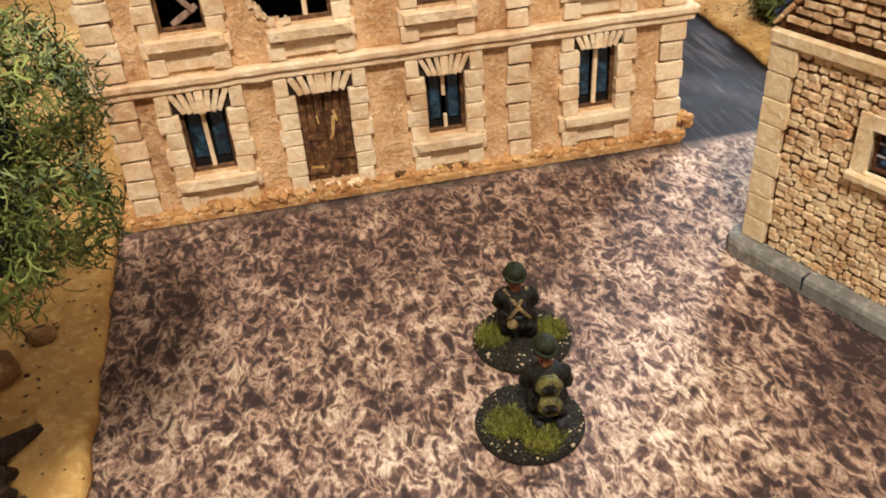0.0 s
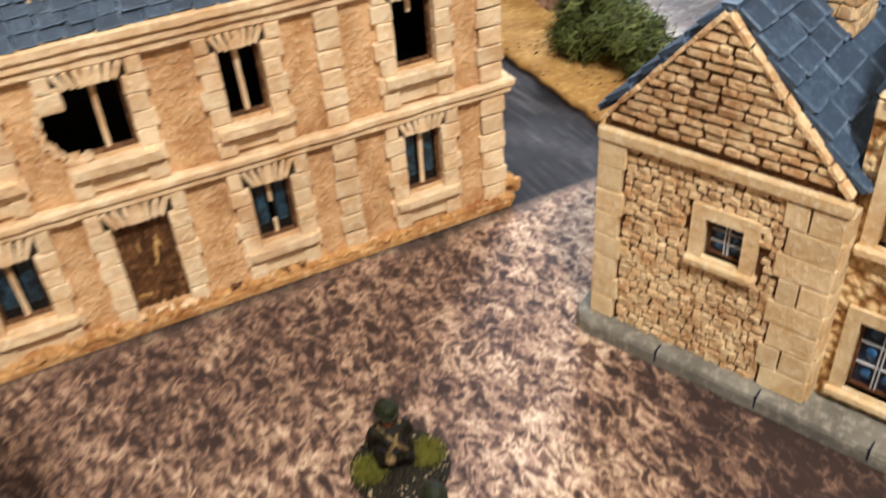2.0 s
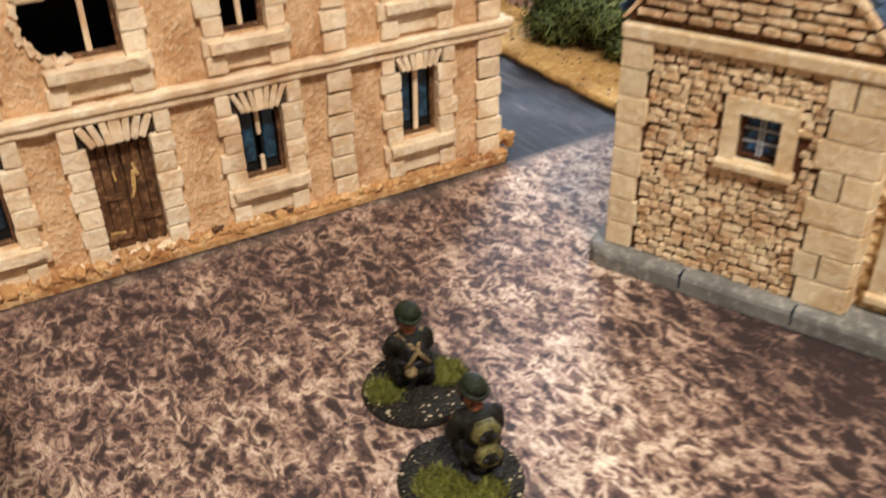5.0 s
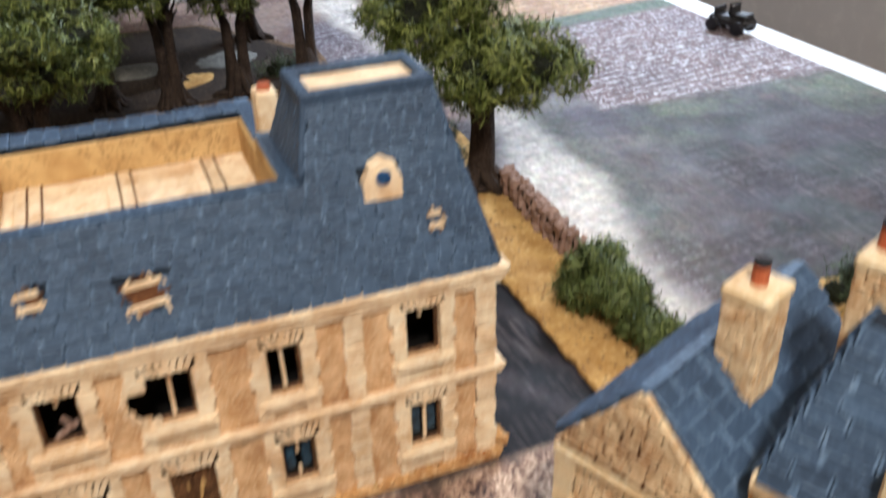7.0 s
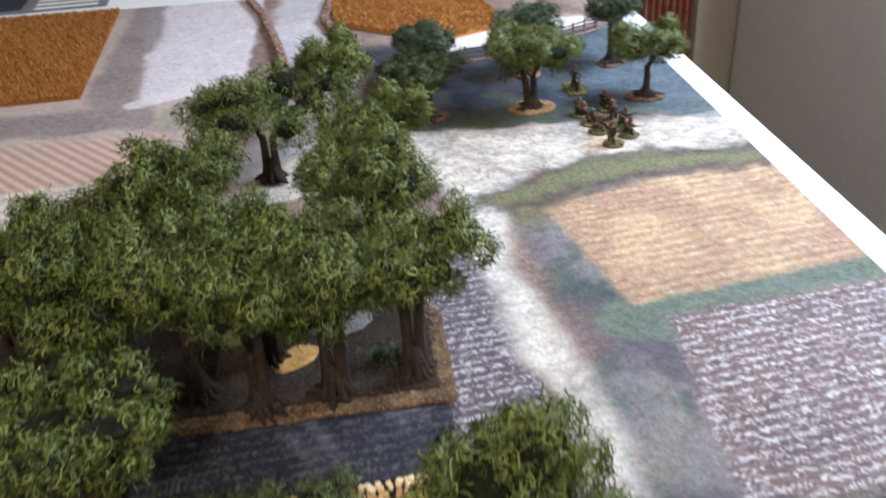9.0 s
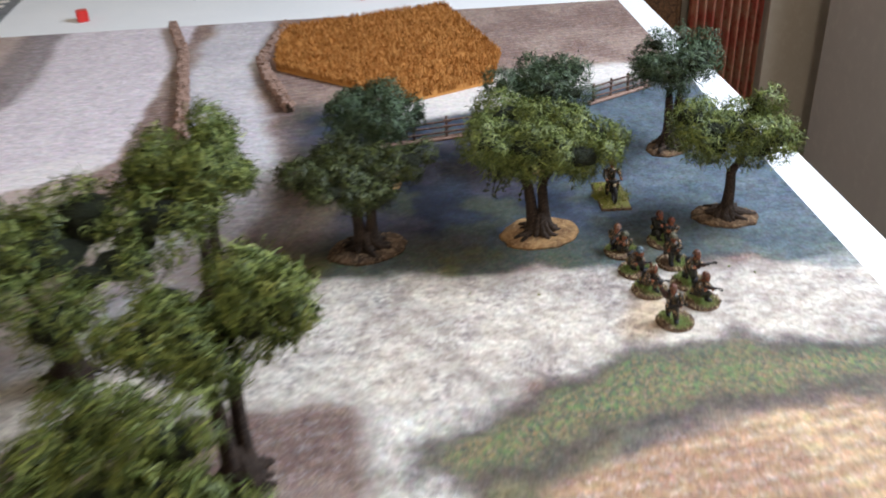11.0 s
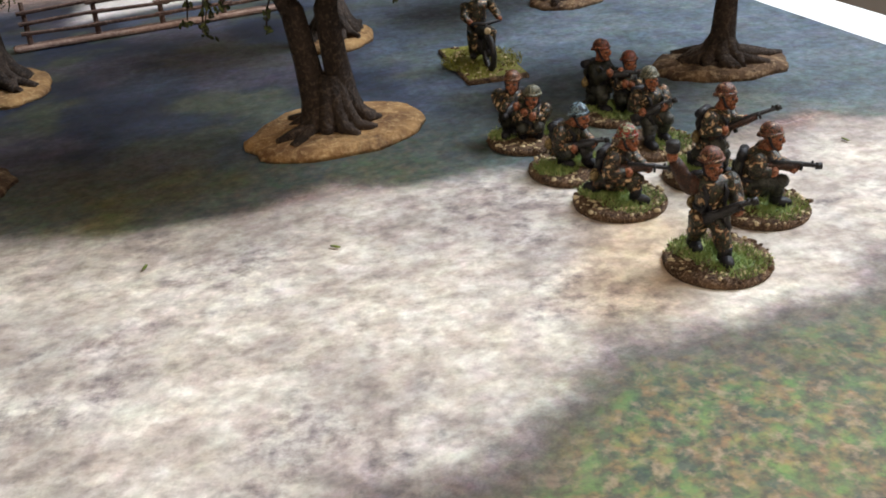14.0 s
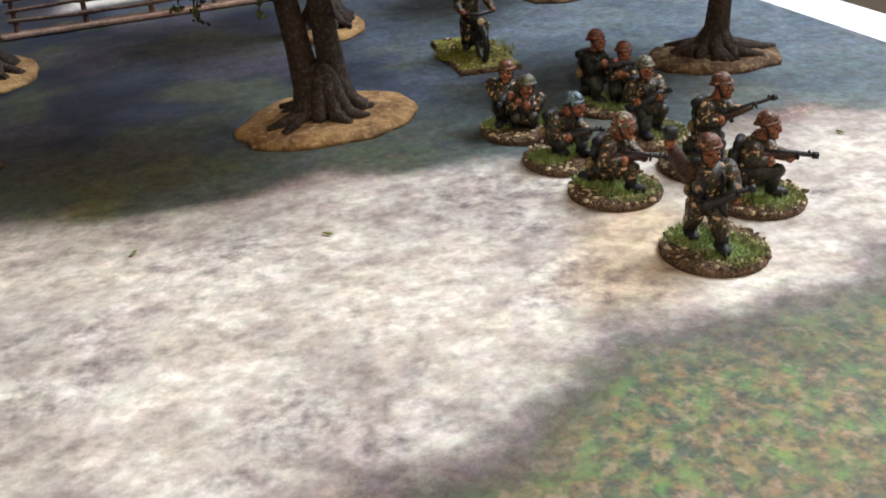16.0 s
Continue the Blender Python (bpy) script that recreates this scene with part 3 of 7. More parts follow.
def mat_material():
    n = Nodes("printed_mat")
    col = n.attribute("print")
    zone = n.add("ShaderNodeSeparateColor")
    n.put(zone.inputs[0], n.attribute("zone"))
    more = n.add("ShaderNodeSeparateColor")
    n.put(more.inputs[0], n.attribute("extra"))
    # pale curls round dark hollows
    brushed = n.add("ShaderNodeMapping")
    n.put(brushed.inputs[0], n.pos)
    brushed.inputs["Scale"].default_value = (1.15, 0.66, 1.0)
    wisp = brushed.outputs[0]
    wob = n.noise(210, 2, 0.5).node.outputs["Color"]
    shift = n.add("ShaderNodeVectorMath")
    shift.operation = "MULTIPLY_ADD"
    n.put(shift.inputs[0], wob)
    shift.inputs[1].default_value = (0.012, 0.012, 0)
    n.put(shift.inputs[2], wisp)
    cells = n.add("ShaderNodeTexVoronoi")
    n.put(cells.inputs["Vector"], shift.outputs[0])
    cells.inputs["Scale"].default_value = 205
    rim = n.ramp(cells.outputs["Distance"], (0.14, 0.0), (0.34, 0.55), (0.62, 1.0))
    ridge = n.math("ABSOLUTE", n.math("SUBTRACT", n.noise(225, 3, 0.6, 0.7, wisp), 0.5))
    strand = n.ramp(ridge, (0.0, 1.0), (0.045, 0.78), (0.11, 0.26), (0.22, 0.0))
    fine = n.math("ABSOLUTE", n.math("SUBTRACT", n.noise(420, 2.5, 0.6, 0.6, wisp), 0.5))
    thin = n.ramp(fine, (0.0, 1.0), (0.12, 0.0))
    blotch = n.noise(70, 3, 0.6, 0.3)
    level = n.math("ADD", n.math("MULTIPLY_ADD", strand, 0.72, n.math("MULTIPLY", thin, 0.24)), n.math("MULTIPLY_ADD", blotch, 0.95, -0.975))
    level = n.math("MULTIPLY_ADD", rim, 0.40, level)
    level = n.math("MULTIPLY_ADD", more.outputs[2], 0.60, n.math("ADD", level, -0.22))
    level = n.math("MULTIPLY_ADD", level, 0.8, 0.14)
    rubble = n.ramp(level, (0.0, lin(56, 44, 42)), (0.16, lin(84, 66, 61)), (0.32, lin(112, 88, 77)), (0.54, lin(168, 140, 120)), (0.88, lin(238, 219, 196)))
    out = n.mix(zone.outputs[0], col, rubble)
    # white flecks of the ploughed fields
    sq = n.add("ShaderNodeMapping")
    n.put(sq.inputs[0], n.pos)
    sq.inputs["Rotation"].default_value = (0, 0, radians(-14))
    sq.inputs["Scale"].default_value = (1.0, 1.9, 1.0)
    turned = n.add("ShaderNodeSeparateXYZ")
    n.put(turned.inputs[0], sq.outputs[0])
    row = n.math("MULTIPLY", n.math("SINE", n.math("MULTIPLY", turned.outputs[1], 2 * math.pi / 0.019)), 0.048)
    fleck = n.ramp(n.math("ADD", row, n.noise(118, 3, 0.65, 2.0, sq.outputs[0])), (0.52, 0.0), (0.62, 1.0))
    hollow = n.ramp(n.noise(120, 2, 0.5, 0.3, sq.outputs[0]), (0.38, 1.0), (0.50, 0.0))
    spot = n.mix(n.math("MULTIPLY", fleck, 0.75), n.mix(n.math("MULTIPLY", hollow, 0.5), out, lin(62, 58, 70)), lin(232, 230, 236))
    out = n.mix(zone.outputs[1], out, spot)
    # soft printed mottling
    m1 = n.ramp(n.noise(110, 5, 0.7), (0.3, 0.58), (0.7, 1.36))
    m2 = n.ramp(n.noise(330, 5, 0.8, 0.2), (0.34, 0.56), (0.66, 1.42))
    hue = n.noise(150, 4, 0.7, 0.3).node.outputs["Color"]
    ink = n.mix(1.0, n.mix(1.0, hue, (0.7, 0.7, 0.7, 1), "MULTIPLY"), (0.66, 0.66, 0.66, 1), "ADD")
    spotted = n.mix(1.0, n.mix(1.0, n.mix(1.0, out, m1, "MULTIPLY"), m2, "MULTIPLY"), ink, "MULTIPLY")
    out = n.mix(zone.outputs[2], out, spotted)
    # streaked grey-violet grain of the roads and meadow
    flat = n.add("ShaderNodeMapping")
    n.put(flat.inputs[0], n.pos)
    flat.inputs["Rotation"].default_value = (0, 0, radians(12))
    flat.inputs["Scale"].default_value = (0.9, 1.0, 1.0)
    g1 = n.ramp(n.noise(75, 4, 0.62, 0.1, flat.outputs[0]), (0.30, lin(192, 186, 188)), (0.44, lin(230, 224, 222)), (0.56, (1, 1, 1, 1)))
    g2 = n.ramp(n.noise(240, 4, 0.66, 0.0, flat.outputs[0]), (0.30, lin(176, 170, 168)), (0.46, lin(226, 221, 216)), (0.62, (1.03, 1.02, 0.99, 1)))
    g3 = n.ramp(n.noise(210, 4, 0.68, 0.0, flat.outputs[0]), (0.32, lin(126, 120, 128)), (0.46, lin(204, 199, 200)), (0.60, (1.0, 0.99, 0.98, 1)))
    patch = n.ramp(n.noise(24, 3, 0.6, 0.3), (0.46, 0.0), (0.62, 1.0))
    grain = n.mix(1.0, out, n.mix(1.0, g1, n.mix(patch, g2, g3), "MULTIPLY"), "MULTIPLY")
    out = n.mix(more.outputs[0], out, grain)
    # soft dabs of green, orange and teal on the verge
    dab = lin(90, 100, 88)
    for k, (size, at, colour) in enumerate(((240, 0.50, lin(96, 116, 76)), (300, 0.53, lin(176, 130, 92)), (260, 0.53, lin(52, 72, 70)), (210, 0.59, lin(176, 150, 94)), (190, 0.56, lin(112, 156, 84)), (420, 0.55, lin(66, 68, 64)), (340, 0.61, lin(188, 162, 136)))):
        moved = n.add("ShaderNodeMapping")
        n.put(moved.inputs[0], n.pos)
        moved.inputs["Location"].default_value = (1.7 * k, 0.9 * k, 0.0)
        dab = n.mix(n.ramp(n.noise(size * 0.86, 3, 0.62, 0.15, moved.outputs[0]), (at - 0.09, 0.0), (at + 0.14, 0.85)), dab, colour)
    out = n.mix(n.math("MULTIPLY", more.outputs[1], 0.74), out, dab)
    # drawn-out pale scuffs on the dark yard and the eastern field
    drawn = n.add("ShaderNodeMapping")
    n.put(drawn.inputs[0], n.pos)
    drawn.inputs["Rotation"].default_value = (0, 0, radians(24))
    drawn.inputs["Scale"].default_value = (1.0, 0.06, 1.0)
    scuff = n.math("MULTIPLY", n.ramp(n.noise(420, 3, 0.6, 0.1, drawn.outputs[0]), (0.52, 0.0), (0.70, 1.0)), n.ramp(n.noise(38, 2, 0.5), (0.40, 0.0), (0.62, 1.0)))
    plain = n.math("SUBTRACT", 1.0, zone.outputs[0])
    out = n.mix(n.math("MULTIPLY", n.math("MULTIPLY", scuff, plain), n.math("MAXIMUM", more.outputs[2], 0.0)), out, lin(160, 148, 150))
    n.bump(n.noise(900, 3, 0.6), 0.12, 0.0003)
    return n.done(out, n.ramp(n.noise(30, 2), (0.3, 0.62), (0.7, 0.75)), 0.0, 0.27)


scuffed = np.maximum(yard, ease(0.36, 0.40, X) * ease(0.50, 0.44, Y))
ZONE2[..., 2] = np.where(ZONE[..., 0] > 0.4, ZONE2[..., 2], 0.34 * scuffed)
verts = np.stack([X, Y, np.zeros(X.shape)], -1).reshape(-1, 3)
ni, nj = X.shape
i0 = (np.arange(ni - 1)[:, None] * nj + np.arange(nj - 1)[None]).ravel()
mat_mesh = quick_mesh("printed_mat", verts, np.stack([i0, i0 + nj, i0 + nj + 1, i0 + 1], -1), mat_material())
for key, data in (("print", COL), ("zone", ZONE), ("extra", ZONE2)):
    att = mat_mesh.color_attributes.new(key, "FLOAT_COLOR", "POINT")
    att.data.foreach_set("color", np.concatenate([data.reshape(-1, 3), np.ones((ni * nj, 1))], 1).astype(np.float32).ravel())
tagged(new("ground", mat_mesh), "printed gaming mat with roads, ploughed fields and meadow", "ground", kind="structure")

# ---- pieces ----
def block_mesh(name, seed, material, chamfer=0.07, rough=0.035, edge=None):
    """A unit block with worn, chamfered edges; edge: the paint brushed on those edges."""
    rng = random.Random(seed)
    bm = bmesh.new()
    bmesh.ops.create_cube(bm, size=1.0)
    bmesh.ops.bevel(bm, geom=list(bm.edges), offset=chamfer, segments=1, affect="EDGES", profile=0.5)
    if edge:
        bm.normal_update()
        for face in bm.faces:
            face.material_index = int(max(abs(c) for c in face.normal) < 0.9)
    for v in bm.verts:
        v.co += Vector([rng.uniform(-rough, rough) for _ in range(3)])
    me = bpy.data.meshes.new(name)
    bm.to_mesh(me)
    bm.free()
    me.materials.append(material)
    if edge:
        me.materials.append(edge)
    return me


M["slate_edge"] = painted("brushed_slate_edge", lin(98, 120, 148), lin(64, 84, 110), lin(134, 156, 180), 130, 600, 0.6)
BLOCKS = {key: [block_mesh("block", 100 + i, M[key], edge=M["slate_edge"] if key == "slate" else None) for i in range(5)] for key in ("stone", "lime", "earth", "slate", "sand", "door_wood", "stick")}
BLOCKS["rubble"] = [block_mesh("rubble_block", 140 + i, M["rubble_stone"], 0.13, 0.09) for i in range(12)]
BLOCKS["ashlar"] = [block_mesh("ashlar_block", 160 + i, M["lime"], 0.035, 0.014) for i in range(5)]
PICK = random.Random(5)


def piece(name, key, parent, centre, size, turn=None, label=""):
    """One worn block as an object of its own under its part."""
    ob = new(name, PICK.choice(BLOCKS[key]))
    ob.parent = parent
    ob.matrix_local = Matrix.Translation(centre) @ (turn.to_4x4() if turn else Matrix()) @ Matrix.Diagonal((*size, 1))
    return tagged(ob, label)


def pierced(bm, u0, u1, z0, z1, y, depth, holes, m=Matrix()):
    """A wall along u from y to y + depth, with rectangular openings that go through it."""
    us = sorted({u0, u1, *(h[0] for h in holes), *(h[1] for h in holes)})
    zs = sorted({z0, z1, *(h[2] for h in holes), *(h[3] for h in holes)})

    def solid(i, k):
        if not (0 <= i < len(us) - 1 and 0 <= k < len(zs) - 1):
            return False
        a, b = (us[i] + us[i + 1]) / 2, (zs[k] + zs[k + 1]) / 2
        return not any(h[0] < a < h[1] and h[2] < b < h[3] for h in holes)

    def quad(*ps):
        bm.faces.new([bm.verts.new(m @ Vector(p)) for p in ps])

    for i in range(len(us) - 1):
        for k in range(len(zs) - 1):
            if not solid(i, k):
                continue
            a, b, c, d = us[i], us[i + 1], zs[k], zs[k + 1]
            quad((a, y, c), (b, y, c), (b, y, d), (a, y, d))
            quad((a, y + depth, d), (b, y + depth, d), (b, y + depth, c), (a, y + depth, c))
            if not solid(i - 1, k):
                quad((a, y, d), (a, y + depth, d), (a, y + depth, c), (a, y, c))
            if not solid(i + 1, k):
                quad((b, y, c), (b, y + depth, c), (b, y + depth, d), (b, y, d))
            if not solid(i, k - 1):
                quad((a, y, c), (a, y + depth, c), (b, y + depth, c), (b, y, c))
            if not solid(i, k + 1):
                quad((b, y, d), (b, y + depth, d), (a, y + depth, d), (a, y, d))
    bmesh.ops.remove_doubles(bm, verts=bm.verts, dist=1e-6)
    return bm


def slates(roof, origin, along, up, edges, rows, wide, thick, keep, holes=(), seed=0, lap=1.35, lift=7, loose=1.0):
    """Courses of slates on a sloping plane. edges(s): the left and right end at the share s of the slope; keep: how many are objects."""
    rng = random.Random(seed)
    origin, along, up = Vector(origin), Vector(along).normalized(), Vector(up)
    size = up.length
    upn = up.normalized()
    out = along.cross(upn).normalized()
    course = size / rows
    lists, brushed, made = ([], []), [], 0
    for r in range(rows):
        s = (r + 0.5) / rows
        a, b = edges(s)
        x = a - rng.uniform(0, wide * 0.6)
        while x < b:
            w = wide * rng.uniform(0.72, 1.3)
            lo, hi = max(x, a), min(x + w, b)
            x += w
            if hi - lo < wide * 0.25:
                continue
            mid = (lo + hi) / 2
            if any(h[0] < mid < h[1] and h[2] < s * size < h[3] for h in holes):
                continue
            tilt = Matrix((along, upn, out)).transposed() @ Euler((radians(-lift + rng.uniform(-1.5, 1.5) * loose), 0, radians(rng.uniform(-2.0, 2.0) * loose))).to_matrix()
            at = origin + along * mid + upn * ((r + 0.5 + rng.uniform(-0.08, 0.08) * loose) * course) + out * (thick * (0.65 + rng.uniform(-0.15, 0.15) * loose))
            dims = ((hi - lo) * (0.995 - 0.035 * loose), course * lap, thick)
            if made < keep:
                piece("slate", "slate", roof, at, dims, tilt)
            else:
                me = PICK.choice(BLOCKS["slate"])
                base = len(lists[0])
                lists[0].extend(at + tilt @ Vector([c * d for c, d in zip(v.co, dims)]) for v in me.vertices)
                lists[1].extend(tuple(base + i for i in p.vertices) for p in me.polygons)
                brushed.extend(p.material_index for p in me.polygons)
            made += 1
    if lists[0]:
        ob = tagged(from_lists("slate_course", *lists, M["slate"], roof), kind="stuff")
        ob.data.materials.append(M["slate_edge"])
        ob.data.polygons.foreach_set("material_index", brushed)


def solid(bm, lo, hi):
    """A body between two rings of four points."""
    a, b = [bm.verts.new(p) for p in lo], [bm.verts.new(p) for p in hi]
    bm.faces.new(a[::-1])
    bm.faces.new(b)
    for i in range(4):
        bm.faces.new((a[i], a[(i + 1) % 4], b[(i + 1) % 4], b[i]))
    return bm


def ring4(x0, x1, y0, y1, z):
    return [(x0, y0, z), (x1, y0, z), (x1, y1, z), (x0, y1, z)]


# ---- ruined town house ----
FY = 0.2545  # face of the front wall
house = thing("ruined_house", "ochre two-storey model house, shell-holed, with blue slate roof", "house")
hb = bmesh.new()
prism(hb, [(0.0300, 0.2512), (0.2120, 0.2512), (0.2155, 0.2545), (0.2155, 0.376), (0.0277, 0.376), (0.0277, 0.2535)], 0.0003, 0.0030)
bmesh.ops.bevel(hb, geom=[e for e in hb.edges if all(v.co.z > 0.002 for v in e.verts)], offset=0.0009, segments=2, affect="EDGES", profile=0.5)
part("plinth", hb, M["ochre"], house, "sandy base strewn with rubble")
GROUND = [(0.0525, 0.0666, 0.0150, 0.0355), (0.1263, 0.1391, 0.0158, 0.0362), (0.1756, 0.1887, 0.0163, 0.0375)]
UPPER = [(0.0526, 0.0661, 0.0598, 0.0794), (0.0862, 0.1014, 0.0582, 0.0785), (0.1255, 0.1377, 0.0579, 0.0784), (0.1756, 0.1888, 0.0593, 0.0803)]
DOOR = (0.0868, 0.1030, 0.0050, 0.0363)
BREACH = [(0.0796, 0.0863, 0.0630, 0.0742), (0.0815, 0.0863, 0.0596, 0.0778)]
front = part("wall", pierced(bmesh.new(), 0.0325, 0.2110, 0.0028, 0.0860, FY, 0.0040, GROUND + UPPER + [DOOR] + BREACH), M["plaster"], house, "stained ochre plaster front with openings")
for dims in ((0.0325, 0.2110, 0.3690, 0.3730, 0.0028, 0.0860), (0.0325, 0.0365, FY + 0.0041, 0.3689, 0.0028, 0.0860), (0.2070, 0.2110, FY + 0.0041, 0.3689, 0.0028, 0.0860)):
    boxed("wall", dims, M["plaster"], house)
# near-black floors and sheets close behind the openings stand in for interior shade
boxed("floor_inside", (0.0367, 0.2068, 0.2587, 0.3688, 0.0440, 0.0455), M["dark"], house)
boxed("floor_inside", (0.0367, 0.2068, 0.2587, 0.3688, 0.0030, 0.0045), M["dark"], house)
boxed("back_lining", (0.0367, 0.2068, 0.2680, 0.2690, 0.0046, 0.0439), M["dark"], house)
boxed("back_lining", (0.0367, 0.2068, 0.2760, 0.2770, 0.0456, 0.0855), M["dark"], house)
for z0, z1, out, name in ((0.0428, 0.0452, 0.0026, "band"), (0.0452, 0.0478, 0.0036, "band"), (0.0835, 0.0862, 0.0022, "cornice"), (0.0862, 0.0888, 0.0034, "cornice"), (0.0888, 0.0918, 0.0044, "cornice")):
    x0, x1, y0, y1 = 0.0325 - out, 0.2110 + out, FY - out, 0.3730 + out
    for dims in ((x0, x1, y0, FY - 0.00005), (x0, 0.03245, FY, y1), (0.21105, x1, FY, y1)):
        cb = box(bmesh.new(), *dims, z0, z1, 0.0006)
        bmesh.ops.subdivide_edges(cb, edges=[e for e in cb.edges if e.calc_length() > 0.05], cuts=30)
        for v in cb.verts:
            v.co += Vector((0, 0.0004 * noise.noise(v.co * 160), 0.0004 * noise.noise(v.co * 190 + Vector((5, 0, 0)))))
        part(name, cb, M["stone"], house, "cream stone moulding")


def pilaster(x, w, z0, z1, courses, out=0.0016):
    h = (z1 - z0) / courses
    for k in range(courses):
        ww = w * (1.06 if k % 2 else 0.94) + PICK.uniform(-0.0004, 0.0004)
        piece("quoin", "stone", front, (x + PICK.uniform(-0.0003, 0.0003), FY - out / 2 + 0.0005, z0 + (k + 0.5) * h), (ww, out + 0.0016, h * 0.90))


for z0, z1 in ((0.0035, 0.0428), (0.0480, 0.0835)):
    for x, w in ((0.0368, 0.0085), (0.1563, 0.0072), (0.2068, 0.0082)):
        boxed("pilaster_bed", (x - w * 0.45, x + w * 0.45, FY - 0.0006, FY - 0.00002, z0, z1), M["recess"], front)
        pilaster(x, w, z0, z1, 6)


def surround(h, top, sill=True, broken=False):
    """Stone blocks, flat arch and sill round one opening."""
    x0, x1, z0, z1 = h
    low = z0 - 0.0115 if sill else z0 - 0.001
    low = max(low, 0.0036 if z0 < 0.045 else 0.0482)
    n = 6
    step = (z1 + 0.0004 - low) / n
    for side in (-1, 1):
        xe = x0 if side < 0 else x1
        for k in range(n):
            w = 0.0052 + (0.0010 if k % 2 else 0.0) + PICK.uniform(-0.0003, 0.0003)
            if not (broken and side < 0 and 0 < k < n - 1):
                piece("jamb_block", "stone", front, (xe + side * (w / 2 - 0.0002), FY - 0.0006, low + (k + 0.5) * step), (w, 0.0030, step * 0.95))
        piece("jamb_block", "stone", front, (xe + side * 0.0036, FY - 0.0006, (z1 + top) / 2 + 0.0004), (0.0040, 0.0030, top - z1 - 0.0006))
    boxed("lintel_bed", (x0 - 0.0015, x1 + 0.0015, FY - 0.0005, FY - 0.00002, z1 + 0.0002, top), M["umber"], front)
    m = 7
    for k in range(m):
        f = (k + 0.5) / m - 0.5
        lean = Matrix.Rotation(radians(62 * f), 3, "Y")
        piece("voussoir", "stone", front, ((x0 + x1) / 2 + f * (x1 - x0 + 0.0010), FY - 0.0007, (z1 + top) / 2 + 0.0002), ((x1 - x0) / m * (0.80 if abs(f) > 0.1 else 1.25), 0.0028, (top - z1) * 1.0), lean)
    if sill:
        piece("sill", "stone", front, ((x0 + x1) / 2, FY - 0.0012, z0 - 0.0021), (x1 - x0 + 0.0088, 0.0056, 0.0032))
        boxed("apron", (x0 - 0.0004, x1 + 0.0004, FY - 0.0010, FY - 0.00003, low + 0.0006, z0 - 0.0042), M["stone"], front, 0.0004)


for h in GROUND:
    surround(h, 0.0426)
for h in UPPER:
    surround(h, 0.0834, True, h is UPPER[1])
surround(DOOR, 0.0426, False)


def sash(h, state, glazed):
    x0, x1, z0, z1 = h
    mid, y = (x0 + x1) / 2, FY + 0.0016
    fb = bmesh.new()
    if h is not UPPER[1]:
        box(fb, x0 + 0.00005, x0 + 0.0011, y, y + 0.0014, z0, z1, 0.0002)
    box(fb, x1 - 0.0011, x1 - 0.00005, y, y + 0.0014, z0, z1, 0.0002)
    box(fb, x0 + 0.0012, x1 - 0.0012, y, y + 0.0014, z0, z0 + 0.0012, 0.0002)
    win = part("window", fb, M["door_wood"], house)
    lean = Matrix.Translation((mid, 0, z0)) @ Matrix.Rotation(radians(PICK.uniform(-1.5, 1.5)), 4, "Y") @ Matrix.Translation((-mid, 0, -z0))
    if state == "whole":
        boxed("mullion", (mid - 0.0007, mid + 0.0007, y - 0.0003, y + 0.0010, z0 + 0.0013, z1), M["stone"], win, 0.0002, "", lean)
    elif state == "stub":
        boxed("mullion", (mid - 0.0007, mid + 0.0007, y - 0.0003, y + 0.0010, z1 - 0.0050, z1), M["stone"], win, 0.0002)
    elif state == "split":
        boxed("mullion", (mid - 0.0006, mid + 0.0006, y - 0.0003, y + 0.0010, z1 - 0.0080, z1), M["stone"], win, 0.0002, "", lean)
        boxed("mullion", (mid - 0.0006, mid + 0.0006, y - 0.0003, y + 0.0010, z0 + 0.0013, z0 + 0.0060), M["stone"], win, 0.0002)
    if glazed:
        for a, b in ((x0 + 0.0012, mid - 0.0008), (mid + 0.0008, x1 - 0.0012)):
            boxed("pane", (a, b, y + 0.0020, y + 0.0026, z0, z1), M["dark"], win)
            boxed("curtain", (a + 0.0006, b - 0.0004, y + 0.0013, y + 0.0019, z0 + 0.0040, z1 - 0.0005), M["teal_glass"], win, 0.0003, "streaked blue painted curtain")


for h, state in zip(GROUND, ("whole", "split", "whole")):
    sash(h, state, True)
for h, state in zip(UPPER, ("stub", "whole", "whole", "stub")):
    sash(h, state, False)
# broken beam in the first upper window
boxed("broken_beam", (0.0, 0.0090, FY + 0.0022, FY + 0.0036, 0.0, 0.0018), M["stick"], house, 0.0003, "splintered beam", Matrix.Translation((0.0570, 0, 0.0605)) @ Matrix.Rotation(radians(-32), 4, "Y"))
boxed("broken_beam", (0.0, 0.0062, FY + 0.0014, FY + 0.0028, 0.0, 0.0016), M["stick"], house, 0.0003, "splintered beam", Matrix.Translation((0.0640, 0, 0.0650)) @ Matrix.Rotation(radians(-128), 4, "Y"))
# crumbled edge of the breach
for k in range(26):
    a = radians(80 + 200 * k / 25)
    piece("chipped_stone", "stone", front, (0.0870 + 0.0084 * math.cos(a) * PICK.uniform(0.92, 1.12), FY + 0.0008, 0.0687 + 0.0100 * math.sin(a) * PICK.uniform(0.92, 1.1)),
          (PICK.uniform(0.0010, 0.0024), 0.0034, PICK.uniform(0.0010, 0.0024)), Euler((0, PICK.uniform(0, 3), 0)).to_matrix())

